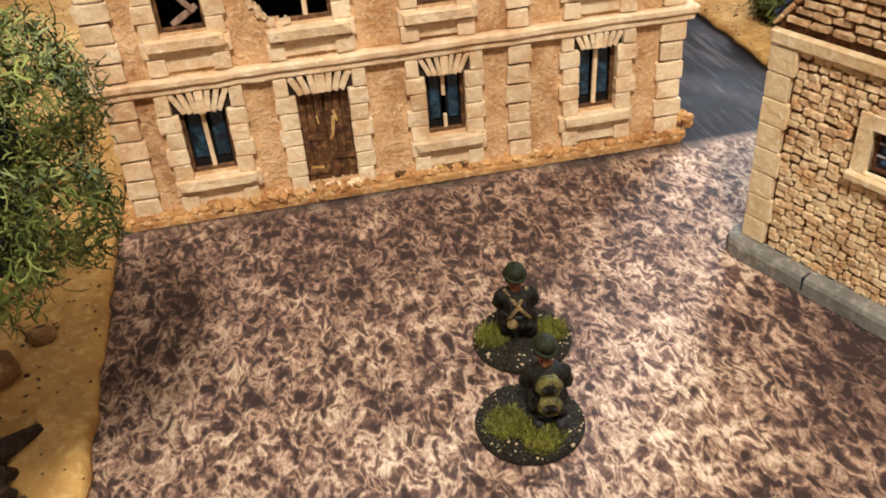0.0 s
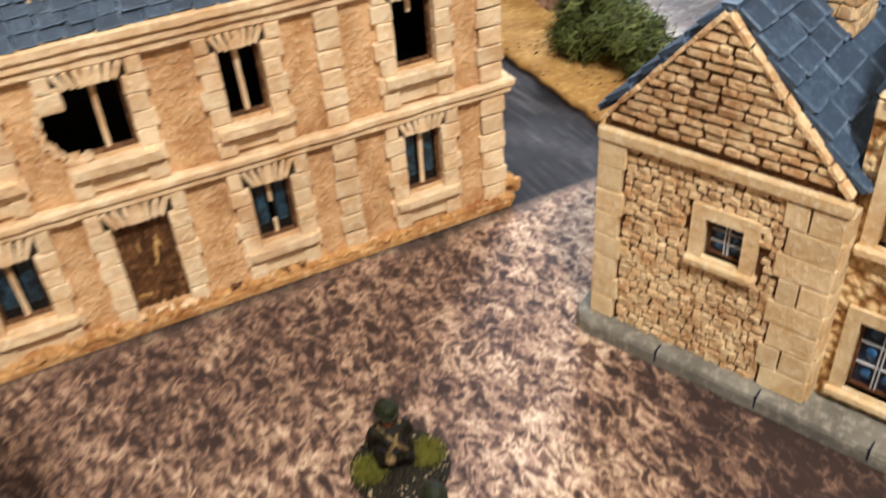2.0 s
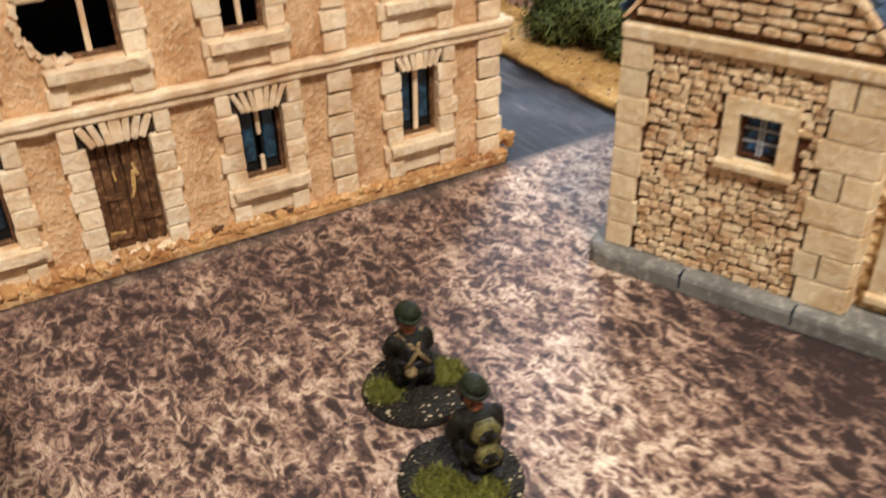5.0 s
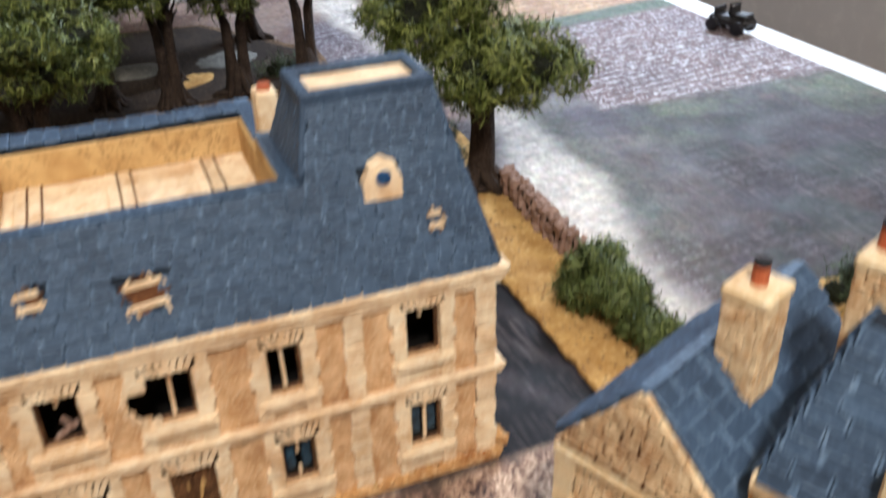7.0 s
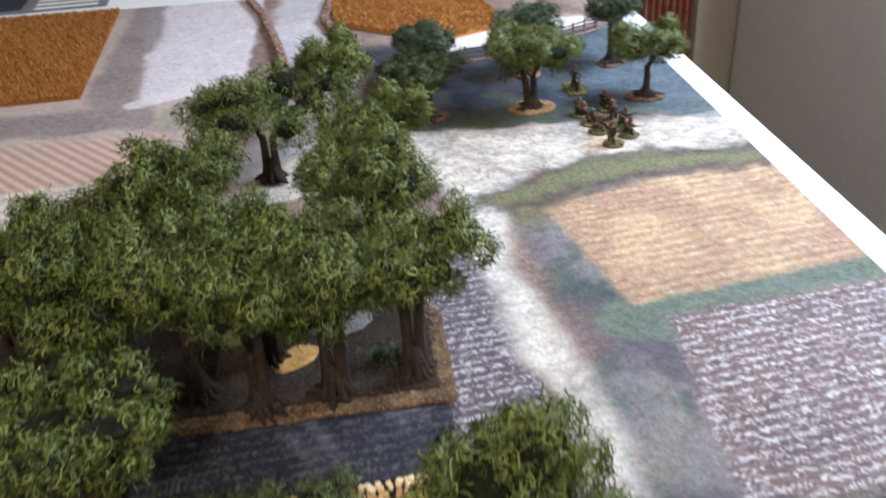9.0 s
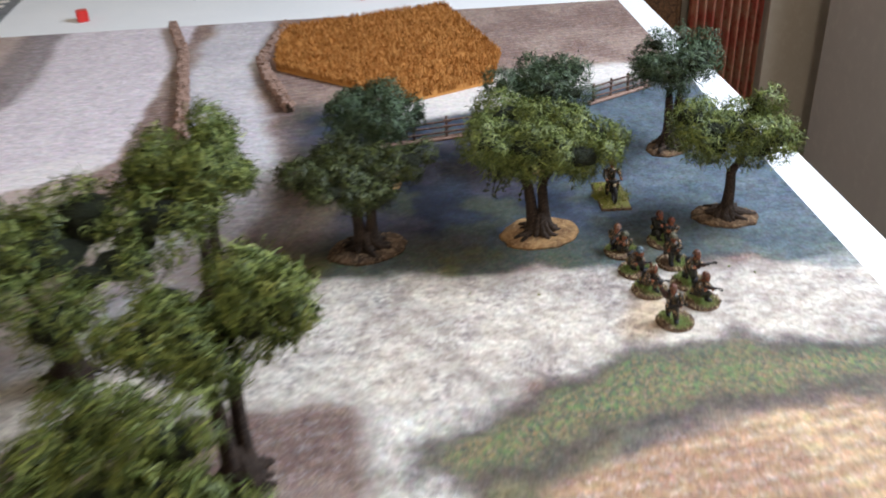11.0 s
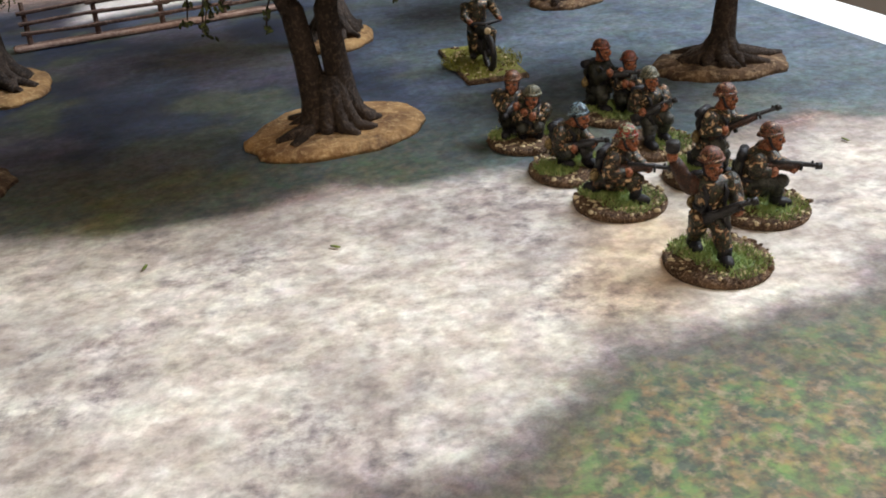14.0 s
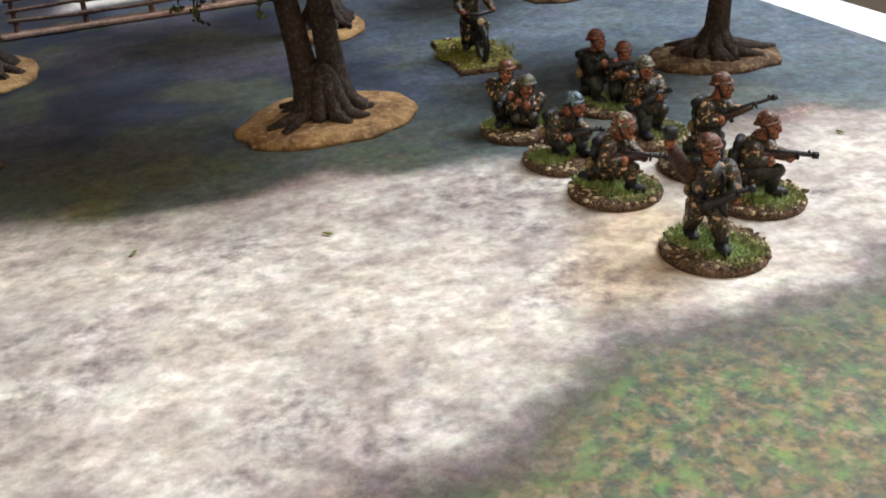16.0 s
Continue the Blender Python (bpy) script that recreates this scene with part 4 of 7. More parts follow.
door = boxed("door", (DOOR[0], DOOR[1], FY + 0.0034, FY + 0.0038, DOOR[2], DOOR[3]), M["door_wood"], house, 0.0, "weathered brown plank door")
for k in range(6):  # two leaves of three planks
    w = (DOOR[1] - DOOR[0] - 0.0010) / 6
    top = DOOR[3] - 0.0002 - (0.0014 if k == 4 else 0.0)
    piece("plank", "door_wood", door, (DOOR[0] + 0.0002 + (k + 0.5) * w + (0.0006 if k > 2 else 0.0), FY + 0.0026 + PICK.uniform(-0.0002, 0.0002), (DOOR[2] + top) / 2), (w * 0.92, 0.0014, top - DOOR[2] - 0.0002), Euler((0, radians(PICK.uniform(-0.6, 0.6)), 0)).to_matrix())
for x, z in ((0.25, 0.0085), (0.25, 0.0205), (0.76, 0.0130)):
    piece("rail", "door_wood", door, (DOOR[0] + (DOOR[1] - DOOR[0]) * x, FY + 0.0017, z), (0.0066, 0.0008, 0.0017), Euler((0, radians(PICK.uniform(-4, 4)), 0)).to_matrix())
for x, z, w, h, a in ((0.64, 0.0245, 0.0011, 0.0052, 8), (0.70, 0.0268, 0.0008, 0.0036, -14), (0.60, 0.0205, 0.0007, 0.0030, 20), (0.22, 0.0100, 0.0040, 0.0008, 6), (0.36, 0.0262, 0.0006, 0.0028, -6)):
    piece("split_wood", "sand", door, (DOOR[0] + (DOOR[1] - DOOR[0]) * x, FY + 0.0018, z), (w, 0.0007, h), Euler((0, radians(a), 0)).to_matrix(), "pale split wood" if a == 8 else "")
boxed("threshold", (DOOR[0] - 0.001, DOOR[1] + 0.001, FY - 0.0024, FY + 0.0034, 0.0029, 0.0049), M["stone"], house, 0.0004)

# rubble along the foot of the wall
v, f = [], []
rr = random.Random(77)
for k in range(760):
    x = rr.uniform(0.031, 0.213)
    y = rr.uniform(0.2522, FY - 0.0006)
    s = rr.choice((0.0005, 0.0007, 0.0010, 0.0014, 0.0018)) * (1.5 if 0.055 < x < 0.10 and rr.random() < 0.4 else 1.0)
    ball(v, f, (x, y, 0.0029 + s * 0.35), (s * rr.uniform(0.7, 1.4), s * rr.uniform(0.6, 1.0), s * rr.uniform(0.6, 1.1)), Euler((rr.random(), rr.random(), rr.random() * 6)).to_matrix(), 3, 5, 0.18, rr)
for k in range(14):
    x, y = rr.uniform(0.2135, 0.2160), rr.uniform(0.253, 0.262)
    s = rr.uniform(0.0012, 0.0026)
    ball(v, f, (x, y, 0.003 + s * 0.5 + rr.random() * 0.004), (s, s * 0.8, s * 0.9), None, 4, 6, 0.2, rr)
tagged(from_lists("rubble", v, f, M["ochre"], house), "crumbled plaster rubble", kind="stuff")
for k in range(34):  # larger broken blocks and splinters on the heap
    x = rr.choice((rr.uniform(0.034, 0.210), rr.gauss(0.078, 0.012), rr.gauss(0.128, 0.010)))
    size = (rr.uniform(0.0014, 0.0042), rr.uniform(0.0010, 0.0020), rr.uniform(0.0008, 0.0018))
    piece("broken_block", rr.choice(("stone", "sand", "door_wood")), house, (min(max(x, 0.034), 0.210), rr.uniform(0.2524, 0.2536), 0.0036 + rr.uniform(0, 0.0008)), size, Euler((rr.uniform(-0.4, 0.4), rr.uniform(-0.5, 0.5), rr.uniform(-0.8, 0.8))).to_matrix())

# roof: one front slope, lower over the terrace, higher at the pavilion
def speckled():
    n = Nodes("shaded_stained_plaster")
    # base tone browned for shade on the parapet's inner faces; the speckles are stain
    col = n.mix(n.ramp(n.noise(60, 3, 0.6), (0.35, 0.0), (0.65, 1.0)), lin(214, 180, 124), lin(184, 146, 92))
    dirt = n.math("MULTIPLY", n.ramp(n.noise(620, 3, 0.7), (0.52, 0.0), (0.62, 0.6)), n.ramp(n.noise(42, 3, 0.6), (0.42, 0.05), (0.58, 1.0)))
    n.bump(n.noise(500, 3, 0.6), 0.6, 0.0008)
    return n.done(n.mix(dirt, col, lin(104, 78, 42)), 0.85, 0.0, 0.25)


M["lining"] = speckled()
SL = 0.2824
EAVE, RIM, BACK, TOP = 0.0920, 0.1305, 0.1240, 0.1580


def fy(z):
    return 0.2532 + SL * (z - EAVE)


def roof_block(name, lo, hi, parent, label=""):
    bm = bmesh.new()
    solid(bm, lo, hi)
    return part(name, bm, M["slate_dark"], parent, label)


fr = ring4(0.0430, 0.1469, fy(0.1075), fy(RIM) + 0.0045, 0.1076)
roof = roof_block("roof", ring4(0.0322, 0.1450, fy(EAVE) + 0.0006, 0.3740, EAVE), ring4(0.0430, 0.1450, fy(0.1075), 0.3700, 0.1075), house, "chipped blue slate roof")
roof_block("roof_foot", ring4(0.1451, 0.2116, fy(EAVE) + 0.0006, 0.3480, EAVE), ring4(0.1451, 0.2072, fy(0.1075), 0.3400, 0.1075), roof)
roof_block("front_parapet", fr, [(0.0430, fy(RIM), RIM), (0.1469, fy(RIM), RIM), (0.1469, fy(RIM) + 0.0045, RIM), (0.0430, fy(RIM) + 0.0045, RIM)], roof)
roof_block("back_parapet", ring4(0.0430, 0.1434, 0.3520, 0.3700, 0.1076), ring4(0.0430, 0.1434, 0.3540, 0.3640, BACK - 0.001), roof)
roof_block("side_parapet", ring4(0.0430, 0.0480, fy(RIM) + 0.0046, 0.3519, 0.1076), ring4(0.0440, 0.0475, fy(RIM) + 0.0046, 0.3519, RIM), roof)
roof_block("side_parapet", ring4(0.1435, 0.1500, 0.3301, 0.3690, 0.1076), ring4(0.1435, 0.1490, 0.3301, 0.3640, BACK), roof)
roof_block("pavilion_foot", ring4(0.1470, 0.2072, fy(0.1075), 0.3300, 0.1076), ring4(0.1470, 0.2010, fy(RIM), 0.3120, RIM), roof)
roof_block("side_parapet", ring4(0.1435, 0.1469, fy(RIM) + 0.0046, 0.3300, 0.1076), ring4(0.1435, 0.1469, fy(RIM) + 0.0046, 0.3120, RIM - 0.0016), roof)
roof_block("pavilion", ring4(0.1472, 0.2010, fy(RIM), 0.3110, RIM), ring4(0.1525, 0.1935, fy(TOP), 0.2960, TOP - 0.0030), roof)
boxed("terrace_floor", (0.0481, 0.1434, fy(RIM) + 0.0047, 0.3518, 0.1077, 0.1087), M["stone"], roof, 0.0, "bare cream terrace floor")
for k in range(3):
    x = 0.0545 + 0.0325 * k
    for dx in (0.0, 0.0052):
        boxed("floor_batten", (x + dx, x + dx + 0.0042, fy(RIM) + 0.0050, 0.3512, 0.1088, 0.1094), M["stone"], roof, 0.0002)
        boxed("floor_joint", (x + dx + 0.0043, x + dx + 0.0048, fy(RIM) + 0.0050, 0.3512, 0.1088, 0.1096), M["recess"], roof)
boxed("parapet_lining", (0.0481, 0.1434, 0.3490, 0.3519, 0.1088, BACK - 0.0012), M["lining"], roof, 0.0004)
boxed("parapet_lining", (0.1407, 0.1434, fy(RIM) + 0.0048, 0.3120, 0.1088, 0.1292), M["lining"], roof, 0.0004)
boxed("parapet_lining", (0.1407, 0.1434, 0.3121, 0.3489, 0.1088, BACK), M["lining"], roof, 0.0004)
boxed("parapet_lining", (0.0481, 0.0505, fy(RIM) + 0.0048, 0.3489, 0.1088, 0.1292), M["lining"], roof, 0.0004)
for k in range(17):  # capping slates
    x = 0.0445 + 0.0061 * k
    piece("capping_slate", "slate", roof, (x + 0.0030, 0.3585, BACK + 0.0006 + PICK.uniform(0, 0.0006)), (0.0058, PICK.uniform(0.0105, 0.0140), 0.0014))
    piece("capping_slate", "slate", roof, (x + 0.0030, fy(RIM) + 0.0022, RIM + 0.0008), (0.0061, 0.0056, 0.0016))
piece("capping_slate", "slate", roof, (0.1446, 0.2885, RIM - 0.0004), (0.0070, 0.0480, 0.0022))
piece("capping_slate", "slate", roof, (0.1455, 0.3400, BACK + 0.0009), (0.0064, 0.0480, 0.0018))
# rim and sunk top of the pavilion
tb = bmesh.new()
for dims in ((0.1500, 0.1955, fy(TOP) - 0.0022, fy(TOP) + 0.0018), (0.1500, 0.1955, 0.2930, 0.2975), (0.1500, 0.1545, fy(TOP) + 0.0018, 0.2930), (0.1915, 0.1955, fy(TOP) + 0.0018, 0.2930)):
    box(tb, *dims, TOP - 0.0036, TOP + 0.0008, 0.0006)
part("roof_rim", tb, M["slate"], roof)
boxed("roof_inset", (0.1546, 0.1914, fy(TOP) + 0.0019, 0.2929, TOP - 0.0030, TOP - 0.0016), M["stone"], roof, 0.0, "bare cream flat top")


def hip_roll(a, b, r=0.0011):
    v, f = [], []
    a, b = Vector(a), Vector(b)
    tube(v, f, [a.lerp(b, k / 6) for k in range(7)], [r] * 7, 7, 0.1)
    from_lists("hip_roll", v, f, M["slate"], roof, True)


hip_roll((0.2118, fy(EAVE) - 0.0004, EAVE + 0.0008), (0.1942, fy(TOP) - 0.0004, TOP - 0.001))
hip_roll((0.1463, fy(RIM) - 0.0002, RIM), (0.1518, fy(TOP), TOP - 0.001), 0.0013)
hip_roll((0.0322, fy(EAVE) - 0.0004, EAVE + 0.0008), (0.0430, fy(RIM), RIM))

# round-windowed dormer
DX, DZ = 0.1727, 0.1218
db = bmesh.new()
prof = [(-0.0068, 0), (0.0068, 0), (0.0068, 0.0072), (0.0050, 0.0098), (0.0046, 0.0128), (0, 0.0148), (-0.0046, 0.0128), (-0.0050, 0.0098), (-0.0068, 0.0072)]
y0 = fy(DZ) - 0.0022
a = [db.verts.new((DX + x, y0, DZ + z)) for x, z in prof]
b = [db.verts.new((DX + x, y0 + 0.0085, DZ + z)) for x, z in prof]
db.faces.new(a)
db.faces.new(b[::-1])
for i in range(len(prof)):
    db.faces.new((a[i], a[(i + 1) % len(prof)], b[(i + 1) % len(prof)], b[i]))
bmesh.ops.bevel(db, geom=[e for e in db.edges if all(abs(v.co.y - y0) < 1e-6 for v in e.verts)], offset=0.0006, segments=2, affect="EDGES", profile=0.5)
dm = part("dormer", db, M["stone"], house, "cream moulded dormer")
for r, y, key, name in ((0.0036, -0.0004, "stone", "rim"), (0.0028, -0.0007, "glass", "round_pane")):
    v, f = [], []
    tube(v, f, [(DX, y0 + 0.001, DZ + 0.0086), (DX, y0 + y, DZ + 0.0086)], [r, r * 0.92], 20)
    from_lists(name, v, f, M[key], dm)

# torn patches with bare battens
TORN = [(0.0560, 0.0650, 0.1085, 0.1175), (0.0850, 0.1005, 0.1005, 0.1150), (0.1866, 0.1930, 0.1075, 0.1170)]
for x0, x1, z0, z1 in TORN:
    n = 18
    ring = []
    for k in range(n):
        a = 2 * math.pi * k / n
        s = PICK.uniform(0.58, 1.08)
        x, z = (x0 + x1) / 2 + (x1 - x0) / 2 * math.cos(a) * s, (z0 + z1) / 2 + (z1 - z0) / 2 * math.sin(a) * s
        ring.append((x, fy(z) - 0.0016, z))
    vs = ring + [(x, y + 0.0012, z) for x, y, z in ring]
    hole = from_lists("torn_patch", vs, [tuple(range(n))] + [(k, (k + 1) % n, (k + 1) % n + n, k + n) for k in range(n)], M["recess"], house)
    rows = 2
    for k in range(rows):
        z = z0 + (z1 - z0) * (0.30 + 0.45 * k / max(rows - 1, 1))
        piece("batten", "stone", hole, ((x0 + x1) / 2 + PICK.uniform(-0.001, 0.001), fy(z) - 0.0022, z), ((x1 - x0) * PICK.uniform(0.62, 0.85), 0.0012, 0.0017), Euler((0, radians(PICK.uniform(-7, 7)), 0)).to_matrix())
    for k in range(16):  # splintered rim
        a = 2 * math.pi * k / 16 + PICK.uniform(-0.15, 0.15)
        x, z = (x0 + x1) / 2 + (x1 - x0) / 2 * math.cos(a) * 0.92, (z0 + z1) / 2 + (z1 - z0) / 2 * math.sin(a) * 0.88
        piece("splinter", PICK.choice(("stone", "slate", "slate", "door_wood")), hole, (x, fy(z) - 0.0020, z), (PICK.uniform(0.0005, 0.0010), 0.0010, PICK.uniform(0.0010, 0.0024)), Euler((0, PICK.uniform(-0.9, 0.9), 0)).to_matrix())
    for x in (x0 + 0.0016, x1 - 0.0016):
        piece("batten", "stone", hole, (x, fy(z0) - 0.0013, z0 + 0.0024), (0.0009, 0.0010, 0.0036), Euler((0, radians(PICK.uniform(-20, 20)), 0)).to_matrix())

# corner chimney with red pot
chim = boxed("chimney", (0.1435, 0.1515, 0.3125, 0.3225, BACK + 0.0019, 0.1455), M["stone"], house, 0.0008)
v, f = [], []
tube(v, f, [(0.1475, 0.3172, 0.1450), (0.1475, 0.3172, 0.1475)], [0.0027, 0.0024], 14)
from_lists("chimney_pot", v, f, M["terracotta"], chim)

HOLES = [(x0, x1, (z0 - EAVE) * math.hypot(1, SL), (z1 - EAVE) * math.hypot(1, SL)) for x0, x1, z0, z1 in [(a + 0.001, b - 0.001, c + 0.001, d - 0.001) for a, b, c, d in TORN] + [(DX - 0.005, DX + 0.005, DZ, DZ + 0.012)]]
UP1 = Vector((0, fy(RIM) - fy(EAVE), RIM - EAVE))
UP2 = Vector((0, fy(TOP) - fy(RIM), TOP - 0.002 - RIM))
slates(roof, (0, fy(EAVE) - 0.0002, EAVE), (1, 0, 0), UP1, lambda s: (0.0325 + 0.0105 * s, 0.2116 - 0.0104 * s), 12, 0.0058, 0.0015, 300, HOLES, 3, 1.30, 12, 1.5)
low = UP1.length
slates(roof, (0, fy(RIM) - 0.0002, RIM), (1, 0, 0), UP2, lambda s: (0.1470 + 0.0050 * s, 0.2012 - 0.0072 * s), 8, 0.0062, 0.0012, 0, [(a, b, c - low, d - low) for a, b, c, d in HOLES], 4, 1.30, 12, 1.5)
slates(roof, (0.1466, 0, RIM), (0, -1, 0), Vector((0.0052, 0, TOP - 0.003 - RIM)), lambda s: (-0.308 + 0.012 * s, -fy(RIM) - 0.007 * s), 8, 0.0050, 0.0009, 0, (), 6)
slates(roof, (0.2118, 0, EAVE), (0, 1, 0), Vector((-0.0178, 0, TOP - 0.003 - EAVE)), lambda s: (fy(EAVE) + 0.018 * s, 0.345 - 0.048 * s), 18, 0.0050, 0.0009, 0, (), 5)

# ---- stone cottage ----
M["navy"] = painted("navy_pane", lin(20, 34, 58), lin(14, 24, 44), lin(30, 52, 84), 200, 600, 0.3, 0.05, 0.0002, 0.5)
CA = radians(-67)
COT = Matrix(((math.cos(CA), -math.sin(CA), 0, 0.2025), (math.sin(CA), math.cos(CA), 0, 0.188), (0, 0, 1, 0), (0, 0, 0, 1)))
cot = thing("stone_cottage", "cream stone model cottage with blue slate roofs on a grey base", "house")
cot.matrix_world = COT
SLAB, EV, RG, GW, RU = 0.0055, 0.0662, 0.1000, 0.0596, 0.0272
sb = bmesh.new()
prism(sb, [(-0.0056, 0.0060), (-0.0053, -0.0004), (-0.0043, -0.0030), (-0.0022, -0.0049), (0.0010, -0.0056), (0.145, -0.0056), (0.145, 0.10), (-0.006, 0.10)], 0.0003, SLAB)
bmesh.ops.bevel(sb, geom=[e for e in sb.edges if all(v.co.z > 0.004 for v in e.verts)], offset=0.0016, segments=2, affect="EDGES", profile=0.5)
part("paving_slab", sb, M["grey"], cot, "grey kerbed paving base")
for u in (0.022, 0.050, 0.078, 0.106):
    boxed("kerb_joint", (u, u + 0.0005, -0.0057, -0.0026, 0.0015, SLAB + 0.0001), M["slate_dark"], cot)

SMALL = (0.0292, 0.0388, 0.0379, 0.0490)
gable = part("wall", pierced(bmesh.new(), 0.0, GW, SLAB - 0.0005, EV, 0.0, 0.004, [SMALL]), M["mortar"], cot, "coursed cream rubble gable with quoins")
tri = bmesh.new()
pa = [tri.verts.new((u, 0.0, z)) for u, z in ((0.0, EV), (GW, EV), (RU, RG))]
pb = [tri.verts.new((u, 0.004, z)) for u, z in ((0.0, EV), (GW, EV), (RU, RG))]
tri.faces.new(pa)
tri.faces.new(pb[::-1])
for i in range(3):
    tri.faces.new((pa[i], pa[(i + 1) % 3], pb[(i + 1) % 3], pb[i]))
part("gable_bed", tri, M["mortar"], gable)
for top_u in (-0.0010, GW - 0.0004):  # uneven cream edging under the slates
    foot, tip = Vector((top_u, 0.0, EV - 0.0004)), Vector((RU, 0.0, RG - 0.0010))
    slope = (tip - foot).normalized()
    inward = Vector((0, 1, 0)).cross(slope) * (1 if top_u < 0.01 else -1)
    lean = Matrix((slope, Vector((0, 1, 0)), slope.cross(Vector((0, 1, 0))))).transposed()
    for k in range(11):
        piece("verge_stone", "rubble", gable, foot.lerp(tip, (k + 0.5) / 11) - inward * PICK.uniform(0.0002, 0.0006) + Vector((0, -0.0002, 0)), ((tip - foot).length / 11 * 0.96, 0.0026, PICK.uniform(0.0008, 0.0016)), lean)
boxed("wall_core", (0.0005, GW - 0.0005, 0.0042, 0.095, SLAB, EV), M["lime"], cot)

rs = random.Random(12)


def rubble_course(z, h, u0, u1, skip=None, long=1.0, fill=1.0):
    u = u0
    while u < u1 - 0.0008:
        w = min(rs.uniform(0.0016, 0.0036) * long, u1 - u)
        if u1 - u - w < 0.0015:
            w = u1 - u
        mid = u + w / 2
        if not (skip and skip[0] < mid < skip[1] and skip[2] < z < skip[3]):
            piece("stone", "rubble", gable, (mid + rs.uniform(-0.0003, 0.0003), 0.0001 + rs.uniform(-0.0003, 0.0003), z + rs.uniform(-0.0004, 0.0004) / long), (w * rs.uniform(0.80, 0.96), 0.0023, h * rs.uniform(0.70, 0.96) * fill), Euler((0, radians(rs.uniform(-6, 6) / long**2), 0)).to_matrix())
        u += w


courses = 25
for k in range(courses):
    h = (0.0615 - SLAB) / courses
    z = SLAB + (k + 0.5) * h
    rubble_course(z, h, 0.0072, 0.0478, (SMALL[0] - 0.004, SMALL[1] + 0.004, SMALL[2] - 0.004, SMALL[3] + 0.0045))
for k in range(8):  # quoins
    h = (0.0612 - SLAB) / 8
    z = SLAB + (k + 0.5) * h
    w = 0.0078 if k % 2 else 0.0068
    piece("quoin", "ashlar", gable, (w / 2 - 0.0008, 0.0001, z), (w, 0.0034, h * 0.955))
    w = 0.0135 if k % 2 else 0.0118
    if k % 3 == 1:
        piece("quoin", "ashlar", gable, (GW + 0.0006 - w * 0.28, 0.0001, z), (w * 0.54, 0.0034, h * 0.955))
        piece("quoin", "ashlar", gable, (GW + 0.0006 - w * 0.79, 0.0001, z), (w * 0.40, 0.0034, h * 0.955))
    else:
        piece("quoin", "ashlar", gable, (GW + 0.0006 - w / 2, 0.0001, z), (w, 0.0034, h * 0.955))
    piece("quoin", "ashlar", gable, (GW + 0.0001, 0.0032, z), (0.0024, 0.0070, h * 0.955))
boxed("eaves_band", (-0.0012, GW + 0.0012, -0.0022, -0.00005, 0.0614, 0.0652), M["lime"], gable, 0.0006)
for k in range(14):
    h = (RG - EV - 0.001) / 14
    z = EV + 0.0006 + (k + 0.5) * h
    t = (z - EV) / (RG - EV)
    rubble_course(z, h, RU * t + 0.0002, GW + (RU - GW) * t - 0.0002, None, 2.0, 0.84)


M["muntin"] = painted("pale_grey_paint", lin(196, 200, 206), lin(160, 166, 176), lin(220, 222, 226), 200, 900, 0.6, 0.1)


def casement(parent, u0, u1, z0, z1, y, cols, rows, sill=0.0022, edge=0.0034):
    """A small-paned window with stone surround."""
    fb = pierced(bmesh.new(), u0 - edge, u1 + edge, z0 - 0.0004, z1 + edge, y - 0.0018, 0.0030, [(u0, u1, z0, z1)])
    win = part("window", fb, M["lime"], parent, "small-paned window in a smooth cream surround")
    boxed("sill", (u0 - edge - 0.0008, u1 + edge + 0.0008, y - 0.0030, y + 0.0012, z0 - sill - 0.001, z0 - 0.00045), M["lime"], win, 0.0006)
    y += 0.0011
    fb = bmesh.new()
    box(fb, u0, u0 + 0.0007, y - 0.0002, y + 0.0012, z0, z1)
    box(fb, u1 - 0.0007, u1, y - 0.0002, y + 0.0012, z0, z1)
    box(fb, u0 + 0.0007, u1 - 0.0007, y - 0.0002, y + 0.0012, z1 - 0.0007, z1)
    box(fb, u0 + 0.0007, u1 - 0.0007, y - 0.0002, y + 0.0012, z0, z0 + 0.0007)
    part("window_frame", fb, M["recess"], win)
    boxed("pane_back", (u0 + 0.0007, u1 - 0.0007, y + 0.0009, y + 0.0013, z0 + 0.0007, z1 - 0.0007), M["navy"], win)
    w, h = (u1 - u0 - 0.0016) / cols, (z1 - z0 - 0.0016) / rows
    for i in range(cols):
        for k in range(rows):
            a, b = u0 + 0.0008 + i * w, z0 + 0.0008 + k * h
            pv, pf = [], []
            # small blue lens that paints a round highlight on the navy pane
            ball(pv, pf, (a + w / 2, y + 0.0008, b + h / 2), (w * 0.29, 0.0005, h * 0.28), None, 4, 12)
            from_lists("pane", pv, pf, M["glass"], win, True)
    for i in range(1, cols):
        for dx in (-0.00045, 0.00045) if 2 * i == cols else (0.0,):
            boxed("muntin", (u0 + 0.0008 + i * w + dx - 0.00017, u0 + 0.0008 + i * w + dx + 0.00017, y - 0.0001, y + 0.0008, z0 + 0.0007, z1 - 0.0007), M["muntin"], win)
    for k in range(1, rows):
        boxed("muntin", (u0 + 0.0007, u1 - 0.0007, y + 0.00005, y + 0.0007, z0 + 0.0008 + k * h - 0.00017, z0 + 0.0008 + k * h + 0.00017), M["muntin"], win)
    return win


casement(cot, *SMALL, 0.0002, 2, 3, 0.0020, 0.0036)

